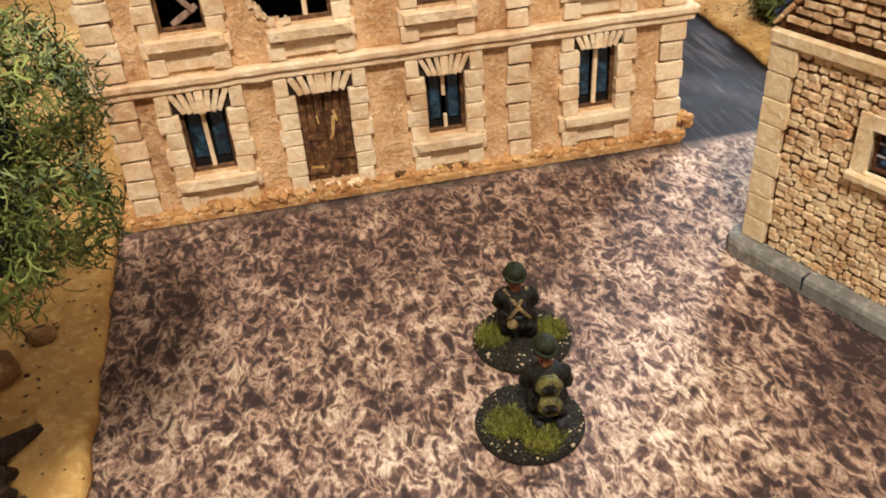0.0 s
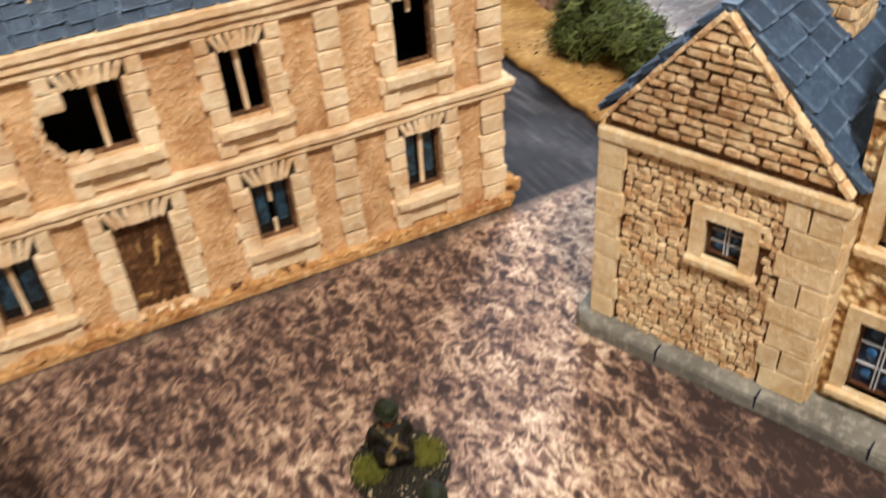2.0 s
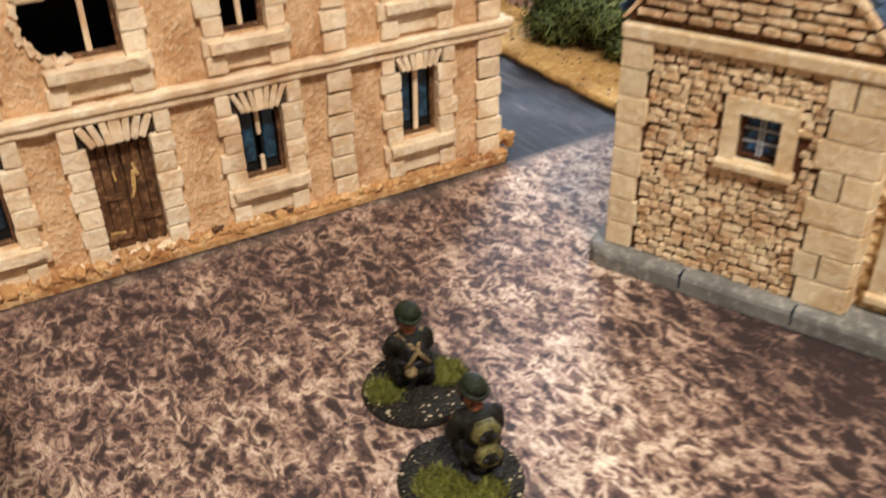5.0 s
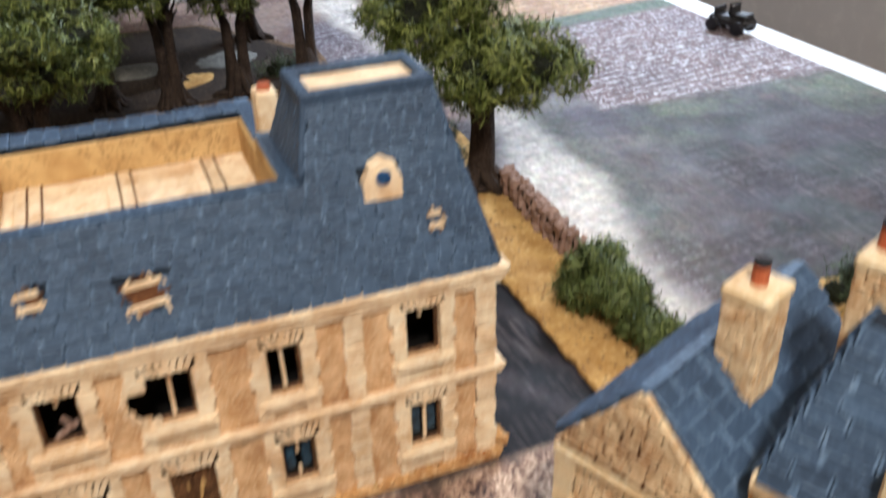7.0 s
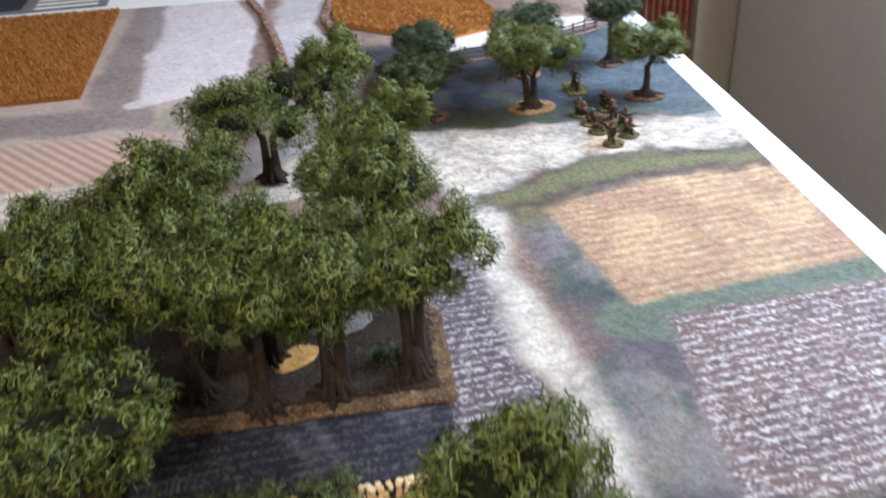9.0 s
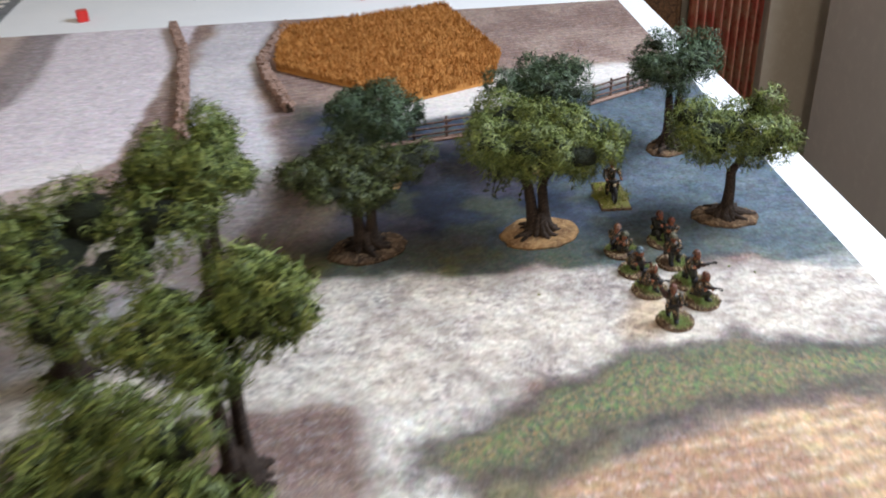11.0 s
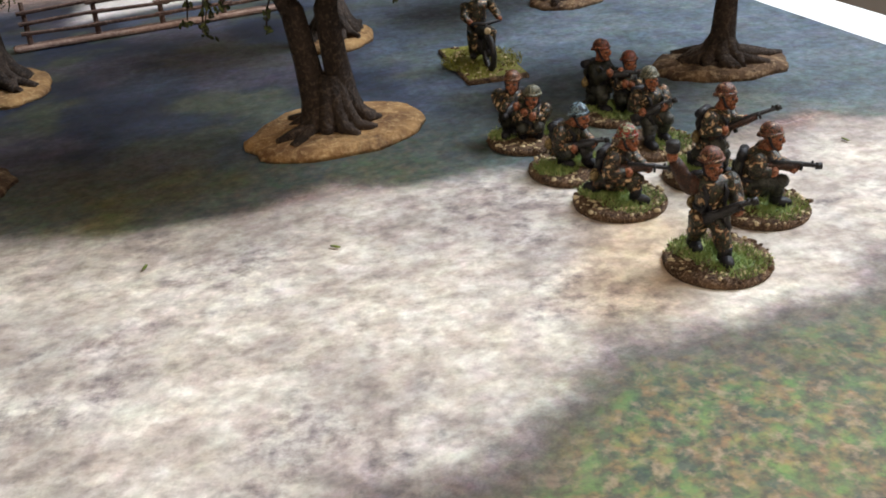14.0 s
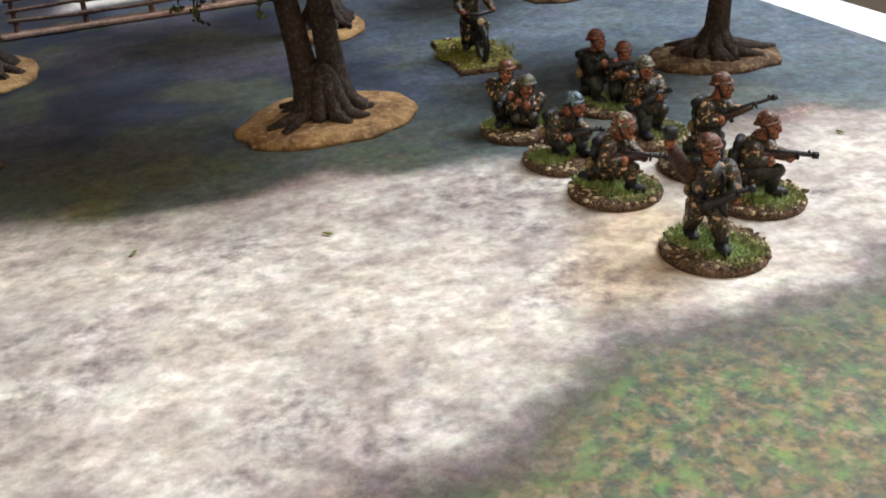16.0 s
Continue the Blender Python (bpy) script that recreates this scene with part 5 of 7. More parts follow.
# taller main house behind the gable
MU0, MU1, MY, MEV = 0.0585, 0.1440, 0.0050, 0.0866
W1, W2, MD = (0.0655, 0.0775, 0.0532, 0.0756), (0.0670, 0.0788, 0.0112, 0.0322), (0.0905, 0.1030, SLAB, 0.0370)
W3 = (0.0960, 0.1080, 0.0532, 0.0756)

def roughcast():
    n = Nodes("roughcast")
    lumps = n.noise(300, 3, 0.6)
    cells = n.add("ShaderNodeTexVoronoi")
    n.put(cells.inputs["Vector"], n.pos)
    cells.inputs["Scale"].default_value = 360
    h = n.math("ADD", n.math("MULTIPLY_ADD", cells.outputs["Distance"], -0.7, lumps), 0.12)
    col = n.ramp(h, (0.05, lin(142, 102, 60)), (0.20, lin(196, 158, 108)), (0.40, lin(232, 206, 160)))
    n.bump(h, 1.0, 0.0022)
    return n.done(col, 0.85, 0.0, 0.25)


M["roughcast"] = roughcast()
main = part("wall", pierced(bmesh.new(), MU0, MU1, SLAB - 0.0005, MEV, MY, 0.004, [W1, W2, W3, MD]), M["roughcast"], cot, "roughcast cream-brown main front")
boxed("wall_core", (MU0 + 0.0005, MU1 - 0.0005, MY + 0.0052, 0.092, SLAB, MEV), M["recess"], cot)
boxed("wall_side", (MU0, MU0 + 0.0004, MY + 0.0041, 0.092, SLAB, MEV), M["roughcast"], main)
boxed("eaves_band", (MU0 - 0.0002, MU1, MY - 0.0010, MY + 0.0036, MEV + 0.00005, MEV + 0.0012), M["lime"], main, 0.0005)
boxed("eaves_band", (MU0 - 0.0002, MU1, MY - 0.0009, MY - 0.00005, MEV - 0.0044, MEV), M["lime"], main, 0.0004)
for w in (W1, W2, W3):
    casement(cot, *w, MY + 0.0006, 2, 3)
door = boxed("door", (MD[0], MD[1], MY + 0.0015, MY + 0.0030, MD[2], MD[3]), M["door_wood"], cot)
boxed("door_pane", (MD[0] + 0.0030, MD[1] - 0.0030, MY + 0.0011, MY + 0.0016, 0.0270, 0.0340), M["glass"], door, 0.0003)
fb = bmesh.new()
for dims in ((MD[0] - 0.0036, MD[0], SLAB, MD[3]), (MD[1], MD[1] + 0.0036, SLAB, MD[3]), (MD[0] - 0.0036, MD[1] + 0.0036, MD[3] + 0.00005, MD[3] + 0.0036)):
    box(fb, dims[0], dims[1], MY - 0.0016, MY + 0.0014, dims[2], dims[3], 0.0004)
part("stone_surround", fb, M["lime"], door)

# roofs
RL = 0.092
rb = bmesh.new()
for a, b in (((-0.0018, EV - 0.0004), (RU, RG)), ((GW - 0.0006, EV - 0.0004), (RU, RG))):
    pts = [(a[0], -0.0006, a[1]), (b[0], -0.0006, b[1]), (b[0], RL, b[1]), (a[0], RL, a[1])]
    lo = [rb.verts.new((x, y, z - 0.0012)) for x, y, z in pts]
    hi = [rb.verts.new((x, y, z + 0.0002)) for x, y, z in pts]
    rb.faces.new(lo[::-1])
    rb.faces.new(hi)
    for i in range(4):
        rb.faces.new((lo[i], lo[(i + 1) % 4], hi[(i + 1) % 4], hi[i]))
roof = part("roof", rb, M["slate_dark"], cot, "blue slate roof")
slates(roof, (GW - 0.0003, 0, EV - 0.0004), (0, 1, 0), Vector((RU - GW + 0.0003, 0, RG - EV)), lambda s: (0.0012, RL), 7, 0.0130, 0.0018, 200, (), 21, 1.30, 11, 0.25)
slates(roof, (-0.0022, 0, EV - 0.0004), (0, -1, 0), Vector((RU + 0.0022, 0, RG - EV)), lambda s: (-RL, 0.0004), 7, 0.0130, 0.0018, 0, (), 22, 1.30, 11, 0.25)
for k in range(9):
    piece("ridge_tile", "slate", roof, (RU, 0.005 + k * 0.0100, RG + 0.0006), (0.0036, 0.0104, 0.0014))
HU0, HU1, HY0, HY1, HZ = 0.0700, 0.1320, 0.0260, 0.0700, 0.1290
rb = bmesh.new()
solid(rb, ring4(MU0 + 0.0012, MU1, MY + 0.0010, 0.0925, MEV), ring4(HU0, HU1, HY0, HY1, HZ))
roof = part("roof", rb, M["slate_dark"], cot, "blue slate roof")
slates(roof, (0, MY + 0.0004, MEV), (1, 0, 0), Vector((0, HY0 - MY - 0.0004, HZ - MEV)), lambda s: (MU0 + 0.0010 + (HU0 - MU0 - 0.001) * s, MU1 + (HU1 - MU1) * s), 9, 0.0130, 0.0017, 90, (), 23, 1.30, 9, 0.25)
slates(roof, (MU0 + 0.0008, 0, MEV), (0, -1, 0), Vector((HU0 - MU0 - 0.0008, 0, HZ - MEV)), lambda s: (-0.0925 + (0.0925 - HY1) * s, -MY - 0.0006 - (HY0 - MY) * s), 9, 0.0130, 0.0017, 0, (), 24, 1.30, 9, 0.25)
# dormer over the door bay
boxed("dormer", (0.0880, 0.1030, MY - 0.0006, 0.0300, MEV - 0.002, 0.1080), M["lime"], cot, 0.0008, "cream wall dormer")


def stack(parent, u, y, w, d, z0, z1, pots):
    ch = boxed("chimney", (u - w / 2 + 0.0007, u + w / 2 - 0.0007, y - d / 2 + 0.0007, y + d / 2 - 0.0007, z0, z1), M["recess"], parent)
    rows = max(3, int((z1 - z0) / 0.0033))
    h = (z1 - z0) / rows
    for k in range(rows):
        z = z0 + (k + 0.5) * h
        for axis in (0, 1):
            run, depth = (w, d) if axis == 0 else (d, w)
            for side in (-1, 1):
                t = -run / 2
                while t < run / 2 - 0.0012:
                    l = min(rs.uniform(0.0026, 0.0062), run / 2 - t)
                    c = t + l / 2
                    at = (u + c, y + side * (depth / 2 - 0.0006), z) if axis == 0 else (u + side * (depth / 2 - 0.0006), y + c, z)
                    lh = h * rs.uniform(0.78, 1.0)
                    dims = (l * 0.95, 0.0022, lh) if axis == 0 else (0.0022, l * 0.95, lh)
                    piece("stone", "rubble", ch, at, dims)
                    t += l
    boxed("chimney_cap", (u - w / 2 - 0.0011, u + w / 2 + 0.0011, y - d / 2 - 0.0011, y + d / 2 + 0.0011, z1, z1 + 0.0040), M["lime"], ch, 0.0010)
    for k in range(pots):
        px = u + (k - (pots - 1) / 2) * 0.0085
        v, f = [], []
        tube(v, f, [(px, y, z1 + 0.0036), (px, y, z1 + 0.0100)], [0.0025, 0.0023], 14)
        from_lists("chimney_pot", v, f, M["terracotta"], ch, False, "terracotta pot")
        v, f = [], []
        tube(v, f, [(px, y, z1 + 0.0098), (px, y, z1 + 0.0112)], [0.0024, 0.0024], 14)
        from_lists("pot_rim", v, f, M["dark"], ch)


stack(cot, 0.0372, 0.0375, 0.0130, 0.0136, 0.0860, 0.1180, 1)
stack(cot, 0.0695, 0.0440, 0.0155, 0.0150, 0.1080, 0.1375, 2)

# ---- trees and strips ----
def crown_mesh(name, seed, lobes, count, material, length=0.0085, width=0.0009, droop=0.55, clump=0.0098):
    """Pillows of curled moss over the lobes of a crown."""
    rng = np.random.default_rng(seed)
    pick = random.Random(seed + 7)
    small = []
    for c, r in lobes:
        n = max(5, int((r[0] * r[1] + r[1] * r[2] + r[0] * r[2]) / (clump * clump * 0.86)))
        for k in range(n):
            w = Vector((pick.gauss(0, 1), pick.gauss(0, 1), pick.gauss(0, 1))).normalized()
            s = clump * pick.uniform(0.6, 1.2)
            at = [c[i] + w[i] * r[i] * 0.88 for i in range(3)]
            if any(sum(((at[i] - c2[i]) / r2[i]) ** 2 for i in range(3)) < 0.55 for c2, r2 in lobes if c2 is not c):
                continue
            small.append((tuple(at), (s, s, s * 0.9)))
    v, q, lean = strands(rng, small, count, length, width, droop)
    me = quick_mesh(name, v, q, material)
    # moss shades as a soft mass, so its threads take the bearing of the clump they lie on
    near, best = np.zeros_like(v), np.full(len(v), 1e9)
    for c, r in lobes:
        c, r = np.array(c), np.array(r)
        d = (((v - c) / r) ** 2).sum(1)
        hit = d < best
        best[hit], near[hit] = d[hit], ((v - c) / r**2)[hit]
    near /= np.linalg.norm(near, axis=1)[:, None] + 1e-9
    lean = lean * 1.5 + near * 0.5
    lean /= np.linalg.norm(lean, axis=1)[:, None]
    me.shade_smooth()
    me.normals_split_custom_set_from_vertices(lean.astype(float))
    return me


# dark bodies added inside the lobes, coloured as the shade between threads
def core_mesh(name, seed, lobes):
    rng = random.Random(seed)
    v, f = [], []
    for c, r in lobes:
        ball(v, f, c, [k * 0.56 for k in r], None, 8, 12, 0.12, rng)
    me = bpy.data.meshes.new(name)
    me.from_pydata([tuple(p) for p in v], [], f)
    me.materials.append(M["moss_gap_shade"])
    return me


def lobes_for(seed, rx, ry, rz, z, n=16):
    """Clumps that make up one flat-topped crown with a ragged outline."""
    rng = random.Random(seed)
    out = [((0, 0, z - rz * 0.1), (rx * 0.60, ry * 0.60, rz * 0.52))]
    for i in range(n):
        a = 2 * math.pi * i * 0.618 + rng.uniform(-0.35, 0.35)
        d = rng.uniform(0.40, 0.94)
        s = rng.uniform(0.20, 0.40)
        out.append(((rx * d * math.cos(a), ry * d * math.sin(a), z + rng.uniform(-0.70, 0.66) * rz * (1.15 - 0.4 * d)), (rx * s, ry * s, rz * rng.uniform(0.34, 0.62))))
    return out


def trunk_lists(seed, height, r, spread, fork=2, foot=0.0005, lean=0.0):
    rng = random.Random(seed)
    v, f = [], []
    for k in range(fork):
        a = 2 * math.pi * k / fork + rng.uniform(-0.5, 0.5)
        top = Vector((spread * math.cos(a), spread * math.sin(a), height))
        reach = (0.88, 0.76, 0.76, 0.86)
        path = [Vector((q * r * math.cos(a), q * r * math.sin(a), z)) for q, z in zip(reach if fork > 1 else (0, 0.1, 0.2, 0.1), (-0.001, height * 0.22, height * 0.46, height * 0.74))] + [top]
        path = [p + Vector((-lean * max(p.z, 0), 0, 0)) for p in path]
        stout = 1.45 if r > 0.0081 else 1.0  # one thick pillar under the tall crown
        tube(v, f, path, [r * 1.15 * q for q in (1, 0.64 * stout, 0.54 * stout, 0.50 * stout, 0.26)], 11, 0.14)
        for j in range(3):
            b = a + rng.uniform(-1.2, 1.2)
            s = path[3].lerp(top, rng.uniform(0.0, 0.6))
            e = s + Vector((math.cos(b) * spread * 0.9, math.sin(b) * spread * 0.9, height * rng.uniform(0.2, 0.4)))
            tube(v, f, [s, s.lerp(e, 0.5) + Vector((0, 0, 0.003)), e], [r * 0.3, r * 0.22, r * 0.1], 5, 0.1)
    ball(v, f, (0, 0, 0.0026), (r * 2.1, r * 1.7, 0.0030), None, 6, 14, 0.08, rng)
    rise = 0.22 if fork == 1 else 0.36
    for k in range(12):
        a = 2 * math.pi * k / 12 + rng.uniform(-0.3, 0.3)
        d = min(r * rng.uniform(2.2, 4.0), 0.024)
        if k % 3 == 0:  # a second, kinked root that lies flat on the base
            q = a + rng.uniform(0.2, 0.5)
            tube(v, f, [Vector((r * 0.8 * math.cos(q), r * 0.8 * math.sin(q), 0.0056)), Vector((r * 1.9 * math.cos(q + 0.15), r * 1.5 * math.sin(q + 0.15), 0.0044)), Vector((d * 0.8 * math.cos(q - 0.1), d * 0.62 * math.sin(q - 0.1), 0.0040)), Vector((d * math.cos(q), d * 0.72 * math.sin(q), 0.0022))], [r * 0.40, r * 0.40, r * 0.30, r * 0.12], 7, 0.2)
        tube(v, f, [Vector((r * 0.30 * math.cos(a), r * 0.30 * math.sin(a), height * rise)), Vector((r * 0.95 * math.cos(a), r * 0.95 * math.sin(a), height * rise * 0.47)), Vector((r * 1.7 * math.cos(a + 0.1), r * 1.7 * math.sin(a + 0.1), 0.0046)), Vector((d * math.cos(a + 0.3), d * 0.8 * math.sin(a + 0.3), foot))], [r * 0.42, r * 0.46, r * 0.40, r * 0.20], 7, 0.12)
    return v, f


def oval(name, rx, ry, h, material, parent, seed):
    """An uneven oval disc with a sloping rim."""
    rng = random.Random(seed)
    v, f, n = [], [], 28
    w = [1 + rng.uniform(-0.05, 0.05) for _ in range(n)]
    for s, z in ((1.0, 0.0), (0.99, h * 0.5), (0.90, h), (0.55, h * 1.25)):
        for k in range(n):
            a = 2 * math.pi * k / n
            v.append((rx * s * w[k] * math.cos(a), ry * s * w[k] * math.sin(a), z + (rng.uniform(-0.3, 0.3) * h if s < 0.95 else 0)))
    for r in range(3):
        for k in range(n):
            f.append((r * n + k, r * n + (k + 1) % n, (r + 1) * n + (k + 1) % n, (r + 1) * n + k))
    f.append(tuple(range(3 * n, 4 * n)))
    f.append(tuple(range(n - 1, -1, -1)))
    return from_lists(name, v, f, material, parent, True)


def tree(seed, at, rz, rx, ry, rzc, zc, label, count=4600, material="moss", base=(0.030, 0.022), trunk=0.0065, fork=2, group="model trees", based=True, offset=(0, 0), lobes=None, fine=1.0):
    ob = thing("tree", label, "tree", at, rz, group)
    v, f = trunk_lists(seed, zc * 0.72, trunk, rx * 0.20, fork, 0.0034 if based else 0.0005, 0.10 if seed == 11 else 0.0)
    from_lists("trunk", v, f, M["bark"], ob, True)
    lobes = lobes or [((c[0] + offset[0], c[1] + offset[1], c[2]), r) for c, r in lobes_for(seed, rx, ry, rzc, zc)]
    crown = new("crown", crown_mesh("crown", seed, lobes, int(count * (2.9 if based else 2.6)), M[material], (0.0100 if based else 0.0118) * fine, (0.00064 if based else 0.00082) * fine))
    crown.parent = ob
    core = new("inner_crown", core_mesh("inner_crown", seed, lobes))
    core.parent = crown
    if based:
        oval("base", base[0], base[1], 0.0030, M["earth"] if seed in (12, 13, 14) else M["tree_base"], ob, seed)
    return ob


L_SOLO = "olive moss-crowned model tree with dark trunk on an oval sandy base"
tree(11, (0.450, 1.226, 0), 8, 0.056, 0.046, 0.020, 0.078, L_SOLO, 7500, "moss_solo", base=(0.031, 0.024), trunk=0.0062)
tree(12, (0.597, 1.232, 0), -12, 0.043, 0.040, 0.019, 0.074, L_SOLO, 4550, "moss_solo", base=(0.026, 0.019), trunk=0.0060, fork=1)
tree(13, (0.317, 1.222, 0), 20, 0.048, 0.042, 0.0125, 0.064, "dark olive model tree on a brown oval base in the meadow", 5250, "moss_mid", base=(0.031, 0.022))
tree(14, (0.593, 1.367, 0), 40, 0.038, 0.036, 0.018, 0.082, "dark green model tree on a sandy base near the table edge", 3850, "moss_deep", base=(0.025, 0.018))
tree(15, (0.470, 1.350, 0), 70, 0.044, 0.036, 0.017, 0.078, "dark green model tree on a sandy oval base by the fence", 3850, "moss_deep", base=(0.025, 0.018))
tree(16, (0.327, 1.342, 0), 100, 0.052, 0.040, 0.0145, 0.066, "dark green model tree on a sandy oval base by the fence", 4200, "moss_deep", base=(0.030, 0.020))
L_WOOD = "olive moss-crowned model tree standing in the sandy wood base"
for s, x, y, r, z in ((21, 0.036, 0.728, 0.056, 0.102), (22, 0.096, 0.724, 0.056, 0.108), (23, 0.145, 0.705, 0.050, 0.108), (24, 0.197, 0.708, 0.052, 0.110), (25, 0.256, 0.722, 0.050, 0.112), (26, -0.03, 0.74, 0.056, 0.108),
                      (27, 0.082, 0.870, 0.053, 0.112), (28, 0.234, 0.858, 0.054, 0.112), (29, 0.135, 1.085, 0.078, 0.090), (30, 0.250, 0.985, 0.043, 0.100), (31, 0.214, 1.162, 0.038, 0.098), (32, 0.148, 0.762, 0.042, 0.106), (33, 0.010, 0.830, 0.056, 0.096)):
    tree(s, (x, y, 0.002), s * 37, r * 1.06, r * 0.96, 0.026, z, L_WOOD, 5400, trunk=0.0066, group="trees of the wood", based=False)
tall = tree(41, (0.305, 0.477, 0.003), 15, 0.045, 0.050, 0.030, 0.118, "tall two-tiered model tree on the sandy strip beside the road", 6000, trunk=0.0082, fork=1, based=False, group="",
     lobes=[((-0.019, 0.022, 0.114), (0.042, 0.030, 0.019)), ((-0.041, 0.016, 0.109), (0.026, 0.026, 0.016)), ((0.001, 0.018, 0.126), (0.026, 0.022, 0.018)), ((0.007, 0.024, 0.113), (0.024, 0.022, 0.018)),
            ((0.003, -0.020, 0.086), (0.040, 0.032, 0.017)), ((0.027, -0.014, 0.085), (0.024, 0.026, 0.014)), ((-0.021, -0.020, 0.084), (0.026, 0.026, 0.016)), ((0.013, -0.036, 0.083), (0.028, 0.022, 0.013)), ((-0.007, 0.004, 0.094), (0.030, 0.020, 0.014))])
v, f = [], []
tube(v, f, [(0.002, -0.002, 0.052), (0.014, -0.008, 0.060), (0.024, -0.012, 0.062), (0.034, -0.014, 0.070)], [0.0030, 0.0024, 0.0020, 0.0010], 7, 0.12)
tube(v, f, [(0.022, -0.011, 0.062), (0.030, -0.016, 0.060), (0.036, -0.018, 0.063)], [0.0018, 0.0013, 0.0006], 6, 0.12)
from_lists("branch", v, f, M["bark"], tall, True)
tree(42, (0.047, 0.594, 0.003), 10, 0.092, 0.054, 0.022, 0.091, "wide olive model tree on the sandy strip behind the house", 5600, trunk=0.008, based=False, group="")
tree(43, (-0.001, 0.150, 0.003), 60, 0.040, 0.040, 0.026, 0.077, "olive model tree on the sandy strip near the house", 9500, trunk=0.007, based=False, group="", fine=0.5,
     lobes=[((0.010, -0.022, 0.078), (0.027, 0.027, 0.024)), ((-0.016, -0.018, 0.082), (0.026, 0.024, 0.022)), ((0.004, -0.034, 0.070), (0.018, 0.017, 0.016)), ((0.018, -0.012, 0.070), (0.018, 0.018, 0.016)), ((-0.004, 0.006, 0.078), (0.026, 0.024, 0.022))])



def twigs(parent, spots, seed):
    """Thin bare brown twigs with olive leaflets that hang below a crown."""
    rng = random.Random(seed)
    for x, y, z, dx, dz in spots:
        v, f = [], []
        p = [Vector((x, y, z))]
        for k in range(6):
            p.append(p[-1] + Vector((dx * (1 - k * 0.12), rng.uniform(-0.002, 0.002), dz * (0.4 + k * 0.26) + rng.uniform(-0.0006, 0.0006))))
        tube(v, f, p, [0.0007 - 0.00008 * k for k in range(7)], 5)
        twig = from_lists("twig", v, f, M["bark"], parent, False, "bare brown twig")
        v, f = [], []
        for q in p[1:]:
            side = Vector((rng.uniform(-1, 1), rng.uniform(-1, 1), rng.uniform(-1.2, 0.4))) * 0.003
            for k in range(7):
                ball(v, f, q + side * k / 6 + Vector((rng.uniform(-0.0012, 0.0012), rng.uniform(-0.0012, 0.0012), rng.uniform(-0.0012, 0.0008))), (0.0011, 0.0006, 0.0004), Euler((rng.random() * 3, rng.random() * 3, rng.random() * 3)).to_matrix(), 4, 6)
        tagged(from_lists("leaflet", v, f, M["moss_mid"], twig), "small olive leaflets", kind="stuff")


solo = next(o for o in bpy.data.objects if o.name == "tree")
twigs(solo, [(-0.020, -0.012, 0.066, -0.0030, -0.0030), (-0.028, -0.006, 0.066, -0.0024, -0.0038), (-0.018, -0.018, 0.064, -0.0036, -0.0024), (-0.034, 0.002, 0.066, -0.0018, -0.0034), (0.024, -0.010, 0.064, 0.0022, -0.0026), (-0.012, -0.016, 0.063, -0.0024, -0.0034), (-0.024, -0.014, 0.068, -0.0034, -0.0036), (0.014, -0.018, 0.064, 0.0014, -0.0028)], 5)

# sandy terrain strips
def strip(name, ring, h, label, material="sand", grit=0, seed=0):
    """A low base with an uneven rim and a lumpy top."""
    rng = random.Random(seed)
    outline = []
    for (ax, ay), (bx, by) in zip(ring, ring[1:] + ring[:1]):
        n = max(2, int(math.hypot(bx - ax, by - ay) / 0.006))
        outline += [(ax + (bx - ax) * k / n + rng.uniform(-0.0008, 0.0008), ay + (by - ay) * k / n + rng.uniform(-0.0008, 0.0008)) for k in range(n)]
    bm = bmesh.new()
    lo = [bm.verts.new((x, y, 0.0003)) for x, y in outline]
    cx, cy = sum(p[0] for p in outline) / len(outline), sum(p[1] for p in outline) / len(outline)
    rims = [lo]
    for inset, z in ((0.0, h * 0.5), (0.0015, h), (0.006, h * 1.15)):
        row = []
        for x, y in outline:
            d = math.hypot(cx - x, cy - y)
            row.append(bm.verts.new((x + (cx - x) / d * inset, y + (cy - y) / d * inset, z + rng.uniform(-0.12, 0.12) * h)))
        rims.append(row)
    for a, b in zip(rims, rims[1:]):
        for i in range(len(a)):
            bm.faces.new((a[i], a[(i + 1) % len(a)], b[(i + 1) % len(a)], b[i]))
    top = bm.faces.new(rims[-1])
    bm.faces.new(lo[::-1])
    bmesh.ops.triangulate(bm, faces=[top])
    ob = thing(name, label, "terrain base")
    part("base", bm, M[material], ob, "", True)
    if grit:
        xs, ys = [p[0] for p in ring], [p[1] for p in ring]
        v, f, k = [], [], 0
        while k < grit:
            x, y = rng.uniform(min(xs), max(xs)), rng.uniform(min(ys), max(ys))
            inside = False
            for (ax, ay), (bx, by) in zip(ring, ring[1:] + ring[:1]):
                if (ay > y) != (by > y) and x < (bx - ax) * (y - ay) / (by - ay) + ax:
                    inside = not inside
            if inside:
                r = rng.choice((0.0003, 0.0004, 0.0006, 0.0008))
                ball(v, f, (x, y, h * 1.08), (r * rng.uniform(0.8, 1.5), r, r * 0.8), Matrix.Rotation(rng.random() * 6, 3, "Z"), 3, 5, 0.2, rng)
                k += 1
        tagged(from_lists("grit", v, f, M["earth"], ob), "scattered brown grit", kind="stuff")
    return ob


